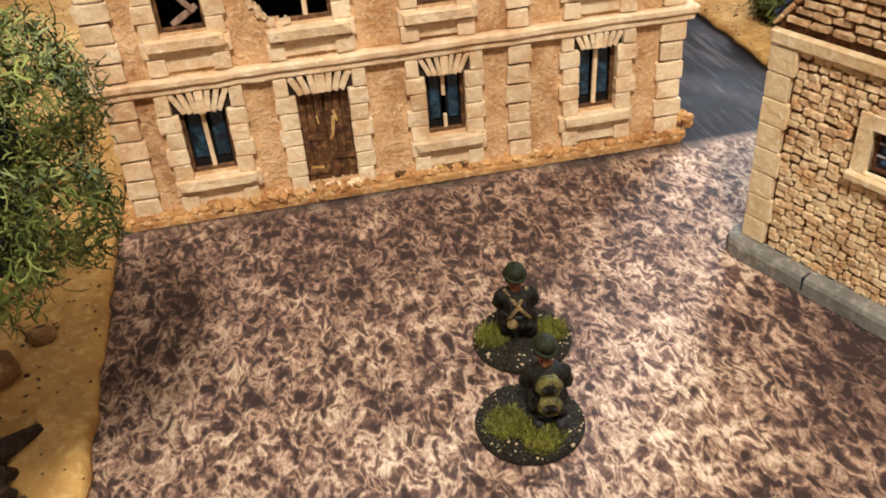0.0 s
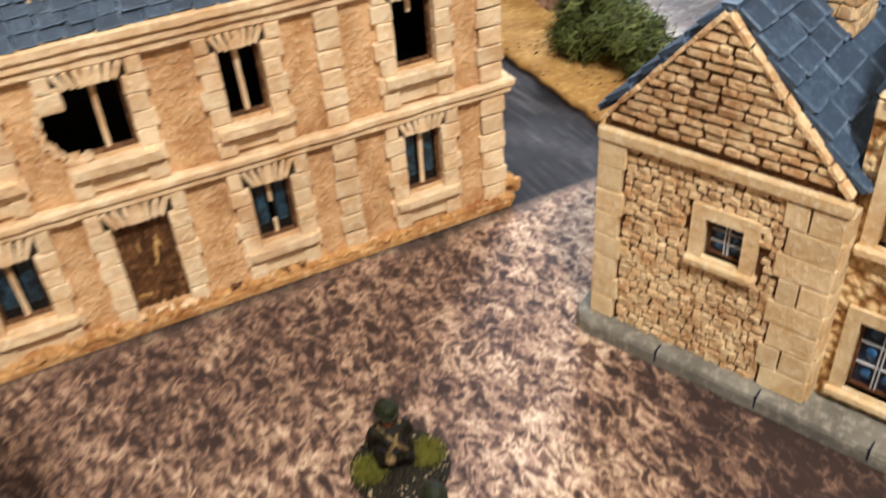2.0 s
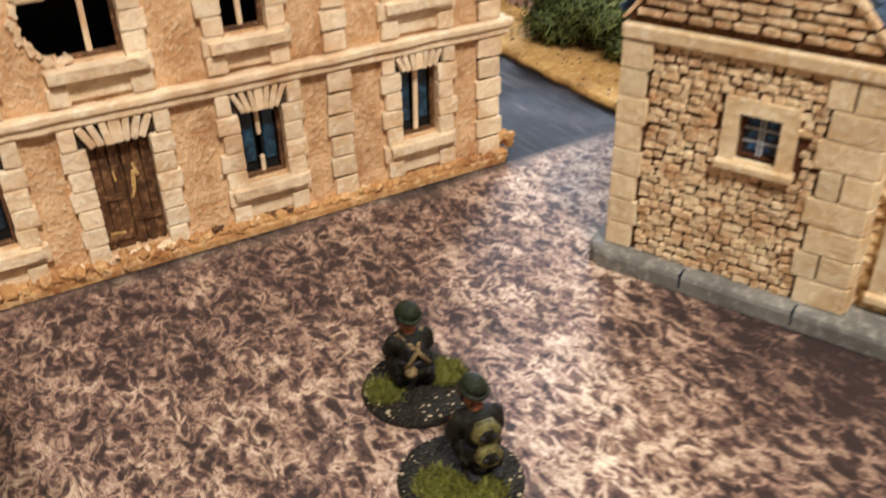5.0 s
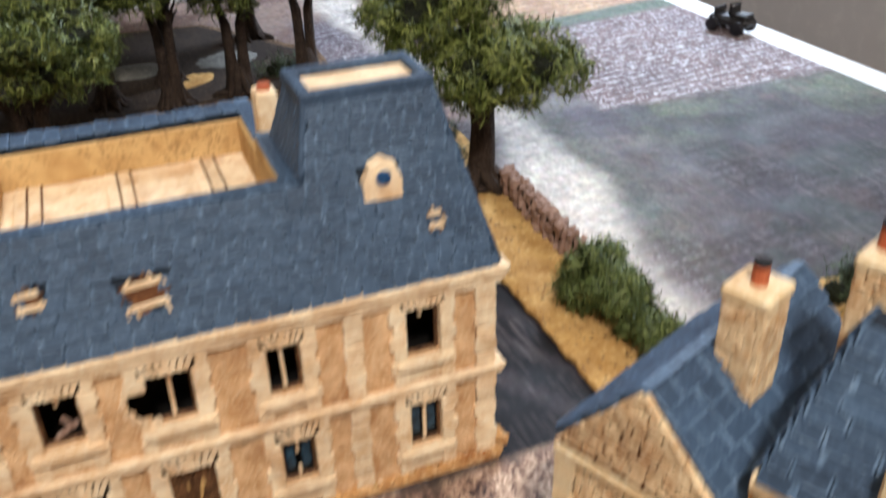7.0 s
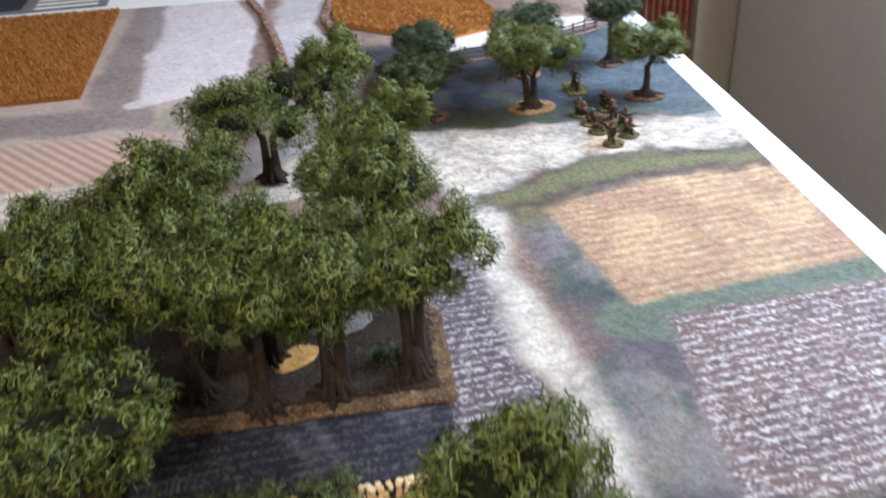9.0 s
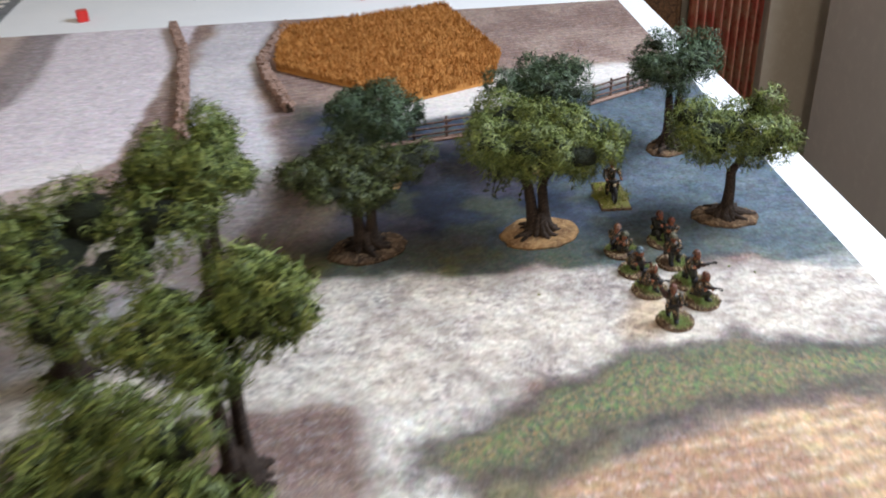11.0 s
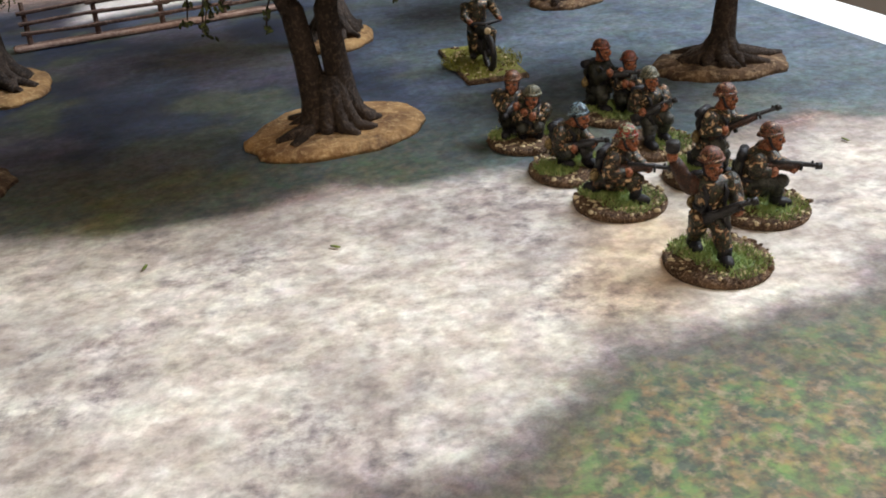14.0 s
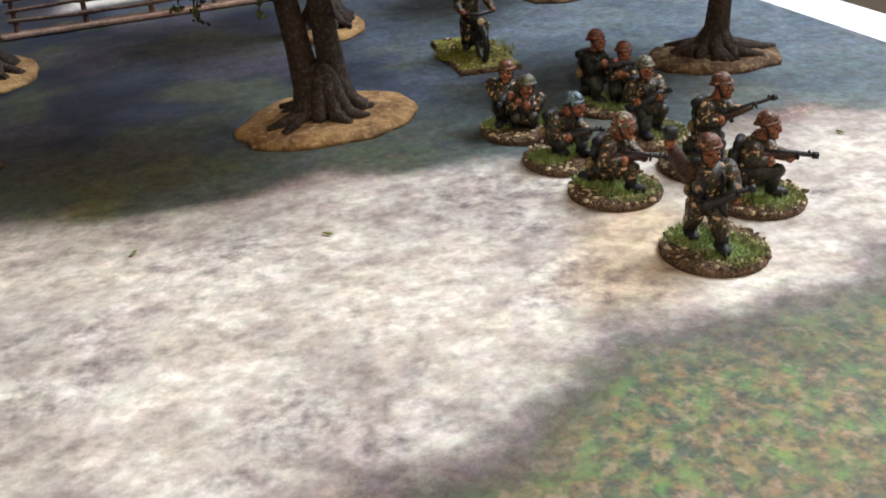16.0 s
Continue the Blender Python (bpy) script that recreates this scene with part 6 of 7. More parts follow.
def hedge(line, r, h, label, count, material="moss_deep", seed=0, zbase=0.003, z0=None):
    rng = random.Random(seed)
    ob = thing("hedge", label, "hedge")
    lobes = []
    for (ax, ay), (bx, by) in zip(line, line[1:]):
        n = max(2, int(math.hypot(bx - ax, by - ay) / (r * 0.7)))
        for k in range(n):
            t = (k + rng.random() * 0.6) / n
            s = rng.uniform(0.62, 1.15)
            lobes.append(((ax + (bx - ax) * t + rng.uniform(-0.3, 0.3) * r, ay + (by - ay) * t + rng.uniform(-0.3, 0.3) * r, zbase + h * 0.42 * s), (r * s, r * s, h * 0.52 * s)))
    leaves = new("foliage", crown_mesh("foliage", seed + 500, lobes, count, M[material], 0.0095, 0.00058, 0.0, 0.006))
    leaves.parent = ob
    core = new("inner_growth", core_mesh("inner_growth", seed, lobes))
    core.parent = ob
    return ob


def stone_wall(line, r, h, label, key="sand", seed=0, zbase=0.003, rows=2, name="dry_stone_wall"):
    rng = random.Random(seed)
    ob = thing(name, label, "wall")
    for (ax, ay), (bx, by) in zip(line, line[1:]):
        run = math.hypot(bx - ax, by - ay)
        n = max(2, int(run / (r * 1.1)))
        turn = Matrix.Translation((ax, ay, 0)) @ Matrix.Rotation(math.atan2(by - ay, bx - ax), 4, "Z")
        boxed("earth_core", (0, run, -r * 0.45, r * 0.45, zbase, zbase + h * 0.80), M["umber"], ob, 0.0, "", turn)
        for k in range(n):
            for j in range(rows):
                for side in (-0.35, 0.35):
                    t = (k + rng.uniform(0.2, 0.8)) / n
                    s = rng.uniform(0.55, 1.12)
                    piece("stone", key, ob, (ax + (bx - ax) * t - (by - ay) / run * side * r, ay + (by - ay) * t + (bx - ax) / run * side * r, zbase + h / rows * (j + 0.45)), (r * s, r * 0.9 * s, h / rows * 1.15), Euler((rng.uniform(-0.4, 0.4), rng.uniform(-0.4, 0.4), rng.random() * 6)).to_matrix())
    return ob


strip("sandy_strip", [(0.268, 0.16), (0.318, 0.16), (0.325, 0.30), (0.327, 0.42), (0.327, 0.585), (0.288, 0.585), (0.278, 0.48), (0.270, 0.40)], 0.0030, "sandy strip carrying hedge, stone wall and tree beside the road", "sand", 900, 1)
strip("sandy_strip", [(-0.30, 0.566), (0.284, 0.571), (0.292, 0.612), (-0.30, 0.607)], 0.0030, "sandy strip carrying tree and hedge behind the house", "sand", 700, 2)
strip("sandy_strip", [(-0.075, -0.06), (0.0290, -0.06), (0.0280, 0.15), (0.0265, 0.30), (0.025, 0.56), (-0.075, 0.56)], 0.0030, "sandy strip with rocks and a tree beside the house", "sand", 2000, 3)
strip("wood_base", [(-0.16, 0.678), (0.283, 0.688), (0.284, 0.80), (0.20, 0.93), (0.0, 0.95), (-0.16, 0.90)], 0.0030, "brown earth base of the model wood", "earth", 500, 4)
# umber layer within the earth rim, darkened to stand for shade under the crowns
strip("shaded_wood_floor", [(-0.15, 0.693), (0.272, 0.702), (0.272, 0.795), (0.195, 0.92), (0.0, 0.94), (-0.15, 0.89)], 0.0042, "dark umber cover on the wood base, deepened as shade under the crowns", "umber", 500, 14)
strip("sandy_strip", [(0.386, 0.288), (0.390, 0.262), (0.60, 0.238), (0.60, 0.275), (0.42, 0.302)], 0.0030, "sandy hedge strip beyond the cottage", "sand", 200, 5)
hedge([(0.302, 0.336), (0.305, 0.304), (0.308, 0.270)], 0.0165, 0.0275, "dense olive green moss hedge on the sandy strip", 13000, "moss_hedge", 1)
hedge([(0.082, 0.590), (0.140, 0.592), (0.198, 0.595)], 0.0150, 0.0235, "low dark green moss hedge behind the house", 5200, "moss_hedge", 2)
hedge([(0.291, 0.505), (0.298, 0.552)], 0.0140, 0.0300, "dark green moss bush under the tall tree", 3200, "moss_mid", 3)
hedge([(0.408, 0.283), (0.50, 0.270), (0.58, 0.260)], 0.0175, 0.0290, "dark green moss hedge beyond the cottage", 2600, "moss_deep", 4)
hedge([(0.225, 0.735), (0.255, 0.745)], 0.0100, 0.0160, "dark bush among the trunks of the wood", 900, "moss_deep", 5)
hedge([(-0.03, 0.588), (0.012, 0.590)], 0.0110, 0.0170, "dark green moss bush on the sandy strip", 1200, "moss_deep", 6)
stone_wall([(0.314, 0.362), (0.314, 0.412), (0.317, 0.466)], 0.0060, 0.0165, "rough grey-brown dry stone wall on the sandy strip", "stick", 7, 0.003, 3)
stone_wall([(0.207, 0.600), (0.288, 0.606)], 0.0050, 0.0110, "pale dry stone wall on the strip behind the house", "lime", 8, 0.003, 3)
stone_wall([(0.137, 1.458), (0.118, 1.58), (0.092, 1.73), (0.058, 1.85)], 0.0075, 0.0110, "weathered grey-brown wall along the pale lane", "stick", 9, 0.0003)
stone_wall([(0.238, 1.515), (0.205, 1.62), (0.194, 1.67), (0.205, 1.76), (0.215, 1.82)], 0.0075, 0.0110, "weathered grey-brown wall between lane and corn", "stick", 10, 0.0003)
for k, (x, y, r) in enumerate(((0.002, 0.187, 0.0075), (-0.006, 0.196, 0.006), (0.012, 0.200, 0.0040), (-0.02, 0.205, 0.007))):
    v, f = [], []
    ball(v, f, (x, y, 0.003 + r * 0.45), (r, r * 0.8, r * 0.7), None, 6, 9, 0.10, random.Random(k + 60))
    tagged(from_lists("rock", v, f, M["tree_base"], None, True), "rounded tan rock on the sandy strip", "rock", "rocks on the strip")
for k, (x, y, rx, ry) in enumerate(((0.12, 0.80, 0.034, 0.022), (0.20, 0.80, 0.030, 0.022), (0.165, 0.755, 0.022, 0.014))):
    patch = oval("terrain_disc", rx, ry, 0.0018, M["grey"] if k != 2 else M["sand"], None, 90 + k)
    patch.matrix_world = pose(x, y, 0.0034, 0, 0, 20 * k)
    tagged(patch, "flat oval terrain disc lying in the model wood", "terrain disc")

# ---- corn, fences, table clutter ----
def corn_field(ring, h, label, seed):
    ob = thing("corn_field", label, "field")
    part("backing", prism(bmesh.new(), ring, 0.0003, h * 0.62), M["corn"], ob, "", False)
    rng = np.random.default_rng(seed)
    xs, ys = [p[0] for p in ring], [p[1] for p in ring]
    n = int((max(xs) - min(xs)) * (max(ys) - min(ys)) / 0.0000055)
    p = np.stack([rng.uniform(min(xs), max(xs), n), rng.uniform(min(ys), max(ys), n)], -1)
    inside = np.zeros(n, bool)
    for (ax, ay), (bx, by) in zip(ring, ring[1:] + ring[:1]):
        cross = (ay > p[:, 1]) != (by > p[:, 1])
        inside ^= cross & (p[:, 0] < (bx - ax) * (p[:, 1] - ay) / (by - ay + 1e-9) + ax)
    p = p[inside]
    rim = []
    for (ax, ay), (bx, by) in zip(ring, ring[1:] + ring[:1]):
        t = rng.random(int(math.hypot(bx - ax, by - ay) / 0.0008))[:, None]
        rim.append(np.array([[ax, ay]]) + t * np.array([[bx - ax, by - ay]]))
    p = np.concatenate([p] + rim)
    n = len(p)
    a = rng.uniform(0, 2 * np.pi, n)
    side = np.stack([np.cos(a), np.sin(a), 0 * a], -1) * 0.0008
    lean = rng.normal(size=(n, 2)) * 0.0016
    root = np.concatenate([p, np.full((n, 1), h * 0.30)], 1)
    root[: -sum(len(r) for r in rim), 2] = h * 0.55
    tip = np.concatenate([p + lean, (h * rng.uniform(0.85, 1.12, n))[:, None]], 1)
    verts = np.stack([root - side, root + side, tip + side * 0.4, tip - side * 0.4], 1).reshape(-1, 3)
    stalks = new("stalks", quick_mesh("stalks", verts, np.arange(4 * n).reshape(-1, 4), M["corn"]))
    stalks.parent = ob
    tagged(stalks, "ochre bristles", kind="stuff")
    return ob


corn_field([(-0.46, 1.385), (-0.140, 1.400), (-0.168, 1.835), (-0.46, 1.83)], 0.010, "ochre bristle mat standing for a ripe corn field", 1)
corn_field([(0.213, 1.650), (0.365, 1.520), (0.455, 1.562), (0.474, 1.645), (0.425, 1.865), (0.208, 1.800)], 0.012, "ochre bristle mat with a ragged stubble edge", 2)


def fence(a, b, label, posts):
    a, b = Vector((*a, 0)), Vector((*b, 0))
    run = (b - a).length
    ob = thing("rail_fence", label, "fence", a, math.degrees(math.atan2(b.y - a.y, b.x - a.x)))
    boxed("base", (-0.002, run + 0.002, -0.0035, 0.0035, 0.0003, 0.0030), M["stick"], ob, 0.0008)
    rng = random.Random(posts)
    for k in range(posts):
        x = run * (k + 0.2) / (posts - 0.6)
        v, f = [], []
        tube(v, f, [(x, 0, 0.001), (x + rng.uniform(-0.0006, 0.0006), 0.0003, 0.0225 + rng.uniform(-0.001, 0.001))], [0.0015, 0.0011], 7, 0.1)
        from_lists("post", v, f, M["dark_stick"], ob)
    for z in (0.0080, 0.0135, 0.0190):
        for k in range(posts - 1):
            x0, x1 = run * (k + 0.1) / (posts - 0.6), run * (k + 1.35) / (posts - 0.6)
            v, f = [], []
            tube(v, f, [(x0, -0.0013, z + rng.uniform(-0.0008, 0.0008)), (x1, -0.0013, z + rng.uniform(-0.0008, 0.0008))], [0.0010, 0.0008], 7, 0.1)
            from_lists("rail", v, f, M["dark_stick"], ob)


fence((0.325, 1.408), (0.462, 1.432), "weathered post-and-rail model fence along the meadow", 5)
fence((0.545, 1.482), (0.615, 1.520), "weathered post-and-rail model fence near the table edge", 4)

M["red"] = painted("red_plastic", lin(206, 52, 48), lin(190, 40, 38), lin(222, 84, 76), 90, 500, 0.35, 0.05)
M["sheet"] = painted("printed_sheet", lin(120, 124, 128), lin(92, 96, 102), lin(150, 154, 158), 40, 200, 0.5, 0.05)
for k, (x, y, r) in enumerate(((-0.083, 1.926, 20), (0.312, 1.956, 50), (0.345, 1.962, 10), (0.365, 1.952, 70))):
    d = boxed("die", (-0.008, 0.008, -0.008, 0.008, -0.0024, 0.0136), M["red"], None, 0.0018)
    d.matrix_world = pose(x, y, 0, 0, 0, r)
    tagged(d, "red die lying on the white tablecloth", "die", "red dice")


def sheet(x, y, w, d, rz, label, bars):
    ob = thing("printed_sheet", label, "sheet", (x, y, -0.0023), rz)
    boxed("paper", (-w / 2, w / 2, -d / 2, d / 2, 0, 0.0006), M["sheet"], ob)
    for k in range(bars):
        boxed("printed_bar", (w * 0.06, w * 0.44, -d * 0.42 + k * d * 0.84 / bars, -d * 0.42 + (k + 0.55) * d * 0.84 / bars, 0.0007, 0.0009), M["white"], ob)
    boxed("printed_panel", (-w * 0.44, -w * 0.02, -d * 0.38, d * 0.40, 0.0007, 0.0009), M["slate_dark"], ob)


sheet(-0.36, 1.990, 0.30, 0.20, 4, "grey printed reference sheet on the tablecloth", 6)
sheet(0.17, 2.085, 0.22, 0.16, -3, "printed reference sheet on the tablecloth", 5)

# ---- far side of the room ----
cv, cf = [], []
for k in range(61):
    x = 1.035 + 0.17 * k / 60
    y = 2.62 + 0.014 * math.sin(k * 0.9)
    cv += [(x, y, -0.76), (x, y, 1.5), (x, y + 0.004, 1.5), (x, y + 0.004, -0.76)]
for k in range(60):
    a = 4 * k
    cf += [(a, a + 4, a + 5, a + 1), (a + 3, a + 2, a + 6, a + 7), (a + 1, a + 5, a + 6, a + 2), (a, a + 3, a + 7, a + 4)]
tagged(from_lists("curtain", cv, cf, M["curtain"], None, True), "red and tan patterned curtain hanging to the floor", "curtain")
cup = thing("cupboard", "dark brown wooden cupboard beside the curtain", "cupboard")
boxed("carcass", (0.80, 1.025, 2.64, 2.95, -0.76, 1.2), M["door_wood"], cup, 0.006)
boxed("cupboard_door", (0.815, 1.01, 2.625, 2.639, -0.66, 1.15), M["door_wood"], cup, 0.004)

for k, (x, y, r) in enumerate(((0.575, 1.160, 20), (0.388, 1.150, 70), (0.435, 1.142, 140), (0.590, 1.150, 100))):
    v, f = [], []
    ball(v, f, (0, 0, 0.0006), (0.0017, 0.0005, 0.0003), None, 4, 8)
    scrap = from_lists("leaf_scrap", v, f, M["moss"], None, True)
    scrap.matrix_world = pose(x, y, 0, 0, 0, r)
    tagged(scrap, "tiny green moss scrap lying on the mat", "leaf", "loose moss scraps")

# ---- painted figures and vehicles ----
def camo(name, scale, *cols, worn=0.30, gloss=0.4):
    n = Nodes(name)
    c = n.noise(scale, 2, 0.5, 0.6)
    k = len(cols)
    col = n.ramp(c, *[(0.30 + 0.40 * i / k, col) for i, col in enumerate(cols)])
    col.node.color_ramp.interpolation = "CONSTANT"
    fine = n.noise(2600, 3, 0.6)
    col = n.mix(n.ramp(fine, (0.55, 0.0), (0.68, worn)), col, lin(138, 120, 88))
    n.bump(fine, 0.5, 0.0004)
    return n.done(col, 0.82 - gloss, 0.0, gloss)


M["uniform"] = camo("camouflage_cloth", 620, lin(170, 136, 98), lin(64, 44, 30), lin(14, 12, 11), lin(16, 14, 12), lin(54, 56, 38), lin(15, 13, 13), lin(132, 92, 64), lin(206, 178, 138), worn=0.38)
M["trousers"] = camo("field_grey_cloth", 500, lin(44, 45, 40), lin(24, 25, 23), lin(54, 55, 48), lin(18, 18, 18), worn=0.14)
M["uniform_dark"] = camo("dark_cloth", 900, lin(15, 16, 11), lin(26, 26, 17), lin(9, 9, 8), lin(40, 38, 25), worn=0.09, gloss=0.2)
M["helmet"] = camo("mottled_helmet", 900, lin(106, 56, 42), lin(34, 28, 23), lin(122, 72, 54), lin(28, 23, 20), lin(176, 140, 110))
M["helmet_red"] = camo("orange_red_helmet", 700, lin(132, 62, 42), lin(46, 30, 24), lin(104, 48, 34), lin(38, 28, 23), lin(150, 88, 60))
M["helmet_brown"] = camo("brown_helmet", 800, lin(104, 66, 46), lin(66, 44, 32), lin(132, 88, 62), lin(50, 38, 30))
M["helmet_green"] = camo("green_red_helmet", 800, lin(40, 78, 50), lin(150, 52, 40), lin(24, 30, 24), lin(170, 166, 136), lin(60, 90, 66))
M["helmet_blue"] = camo("blue_grey_helmet", 1000, lin(40, 58, 74), lin(28, 36, 44), lin(120, 144, 156), lin(44, 64, 78))
M["helmet_olive"] = camo("olive_helmet", 900, lin(22, 29, 16), lin(34, 42, 23), lin(13, 17, 10), worn=0.10, gloss=0.25)
M["helmet_grey"] = camo("grey_green_helmet", 1100, lin(104, 108, 92), lin(46, 48, 40), lin(128, 124, 104), lin(56, 60, 52))
M["skin"] = painted("flesh_paint", lin(150, 88, 60), lin(62, 34, 24), lin(214, 152, 112), 900, 2500, 0.5)
M["rifle"] = painted("rifle_paint", lin(58, 34, 25), lin(26, 20, 18), lin(112, 74, 54), 500, 2500, 0.5)
M["gun"] = painted("gunmetal", lin(40, 38, 40), lin(28, 27, 29), lin(70, 66, 66), 500, 2500, 0.4)
M["boot"] = painted("black_boot", lin(32, 31, 36), lin(24, 23, 27), lin(52, 50, 56), 500, 2500, 0.45)
M["pouch"] = painted("tan_webbing", lin(138, 116, 76), lin(66, 54, 36), lin(190, 168, 120), 900, 2500, 0.7)
M["case"] = painted("olive_case", lin(112, 104, 56), lin(44, 44, 24), lin(156, 144, 86), 700, 2500, 0.6)
M["gravel"] = painted("gravel_base", lin(104, 80, 62), lin(56, 41, 33), lin(176, 148, 118), 400, 1800, 0.95, 0.9, 0.0008)
M["black_gravel"] = painted("black_gravel", lin(30, 27, 21), lin(17, 15, 12), lin(96, 88, 70), 400, 1800, 0.9, 0.9, 0.0008)
M["chip"] = painted("pale_chips", lin(206, 188, 152), lin(170, 150, 116), lin(230, 216, 186), 400, 1800, 0.9)
M["flock"] = foliage("static_grass", lin(84, 102, 52), lin(122, 143, 78), lin(176, 184, 118))
M["flock_olive"] = foliage("olive_static_grass", lin(66, 68, 22), lin(104, 104, 37), lin(146, 142, 62))
SLOTS = ["helmet_grey", "uniform", "helmet", "skin", "rifle", "gun", "boot", "pouch", "gravel", "chip", "flock", "uniform_dark", "helmet_green", "black_gravel", "flock_olive", "helmet_olive", "trousers", "helmet_red", "helmet_brown", "helmet_blue", "case"]


class Model:
    """One mesh of many painted lumps."""

    def __init__(self):
        self.v, self.f, self.s = [], [], []

    def mark(self, slot):
        self.s += [SLOTS.index(slot)] * (len(self.f) - len(self.s))

    def limb(self, slot, path, radii, sides=8):
        tube(self.v, self.f, path, radii, sides)
        self.mark(slot)

    def lump(self, slot, at, radii, turn=None, rough=0.0, rings=6, sides=10, rng=random):
        ball(self.v, self.f, at, radii, turn, rings, sides, rough, rng)
        self.mark(slot)

    def ribbons(self, slot, verts, quads):
        base = len(self.v)
        self.v += [Vector(p) for p in verts]
        self.f += [tuple(int(i) + base for i in q) for q in quads]
        self.mark(slot)

    def made(self, name, at, rz, label, category, group=""):
        me = bpy.data.meshes.new(name)
        me.from_pydata([tuple(p) for p in self.v], [], self.f)
        for key in SLOTS:
            me.materials.append(M[key])
        me.polygons.foreach_set("material_index", self.s)
        me.shade_smooth()
        me.update()
        ob = new(name, me)
        ob.matrix_world = pose(*at, 0, 0, rz)
        return tagged(ob, label, category, group)


def base_on(m, r, seed, slots=("gravel", "chip", "flock"), grass=((0.1, 0.2, 0.62),), square=None):
    rng = random.Random(seed)
    nr = np.random.default_rng(seed)
    if square:
        w, d = square
        bm_v = [(-w, -d), (w, -d), (w, d), (-w, d)]
        base = len(m.v)
        for z, s in ((0.0, 1.0), (0.0012, 1.0), (0.0019, 0.95)):
            m.v += [Vector((x * s, y * s, z)) for x, y in bm_v]
        for k in range(2):
            for i in range(4):
                m.f.append((base + 4 * k + i, base + 4 * k + (i + 1) % 4, base + 4 * k + 4 + (i + 1) % 4, base + 4 * k + 4 + i))
        m.mark(slots[0])
        m.f.append(tuple(base + 8 + i for i in range(4)))
        m.mark(slots[2])
    else:
        m.limb(slots[0], [(0, 0, 0), (0, 0, 0.0009), (0, 0, 0.0016), (0, 0, 0.0021)], [r * 0.98, r, r * 0.97, r * 0.86], 30)
    for k in range(230):
        a, d = rng.uniform(0, 2 * math.pi), r * math.sqrt(rng.uniform(0.25, 0.97))
        s = rng.choice((0.00028, 0.00038, 0.0005, 0.0006, 0.0008)) * (0.55 if slots[0] == "black_gravel" else 1)
        x, y = (d * math.cos(a), d * math.sin(a)) if not square else (rng.uniform(-square[0], square[0]) * 0.93, rng.uniform(-square[1], square[1]) * 0.93)
        m.lump(slots[1] if rng.random() < 0.50 else slots[0], (x, y, 0.0019), (s * rng.uniform(0.8, 1.4), s, s * 0.8), None, 0.2, 3, 5, rng)
    for gx_, gy_, share in grass:
        m.lump(slots[2], (gx_ * r, gy_ * r, 0.0012), (r * share * 0.92, r * share * 0.80, 0.0012), None, 0.06, 5, 14, rng)
        n = 1100
        a = nr.uniform(0, 2 * np.pi, n)
        d = r * share * np.sqrt(nr.random(n))
        p = np.stack([gx_ * r + d * np.cos(a), gy_ * r + d * np.sin(a), np.full(n, 0.0017)], -1)
        p = p[np.hypot(p[:, 0], p[:, 1]) < (r * 0.92 if not square else 9)]
        n = len(p)
        b = nr.uniform(0, 2 * np.pi, n)
        side = np.stack([np.cos(b), np.sin(b), 0 * b], -1) * 0.00016
        tip = p + np.concatenate([nr.normal(size=(n, 2)) * 0.0009, nr.uniform(0.0004, 0.0021, (n, 1))], 1)
        verts = np.stack([p - side, p + side, tip + side * 0.3, tip - side * 0.3], 1).reshape(-1, 3)
        m.ribbons(slots[2], verts, np.arange(4 * n).reshape(-1, 4))


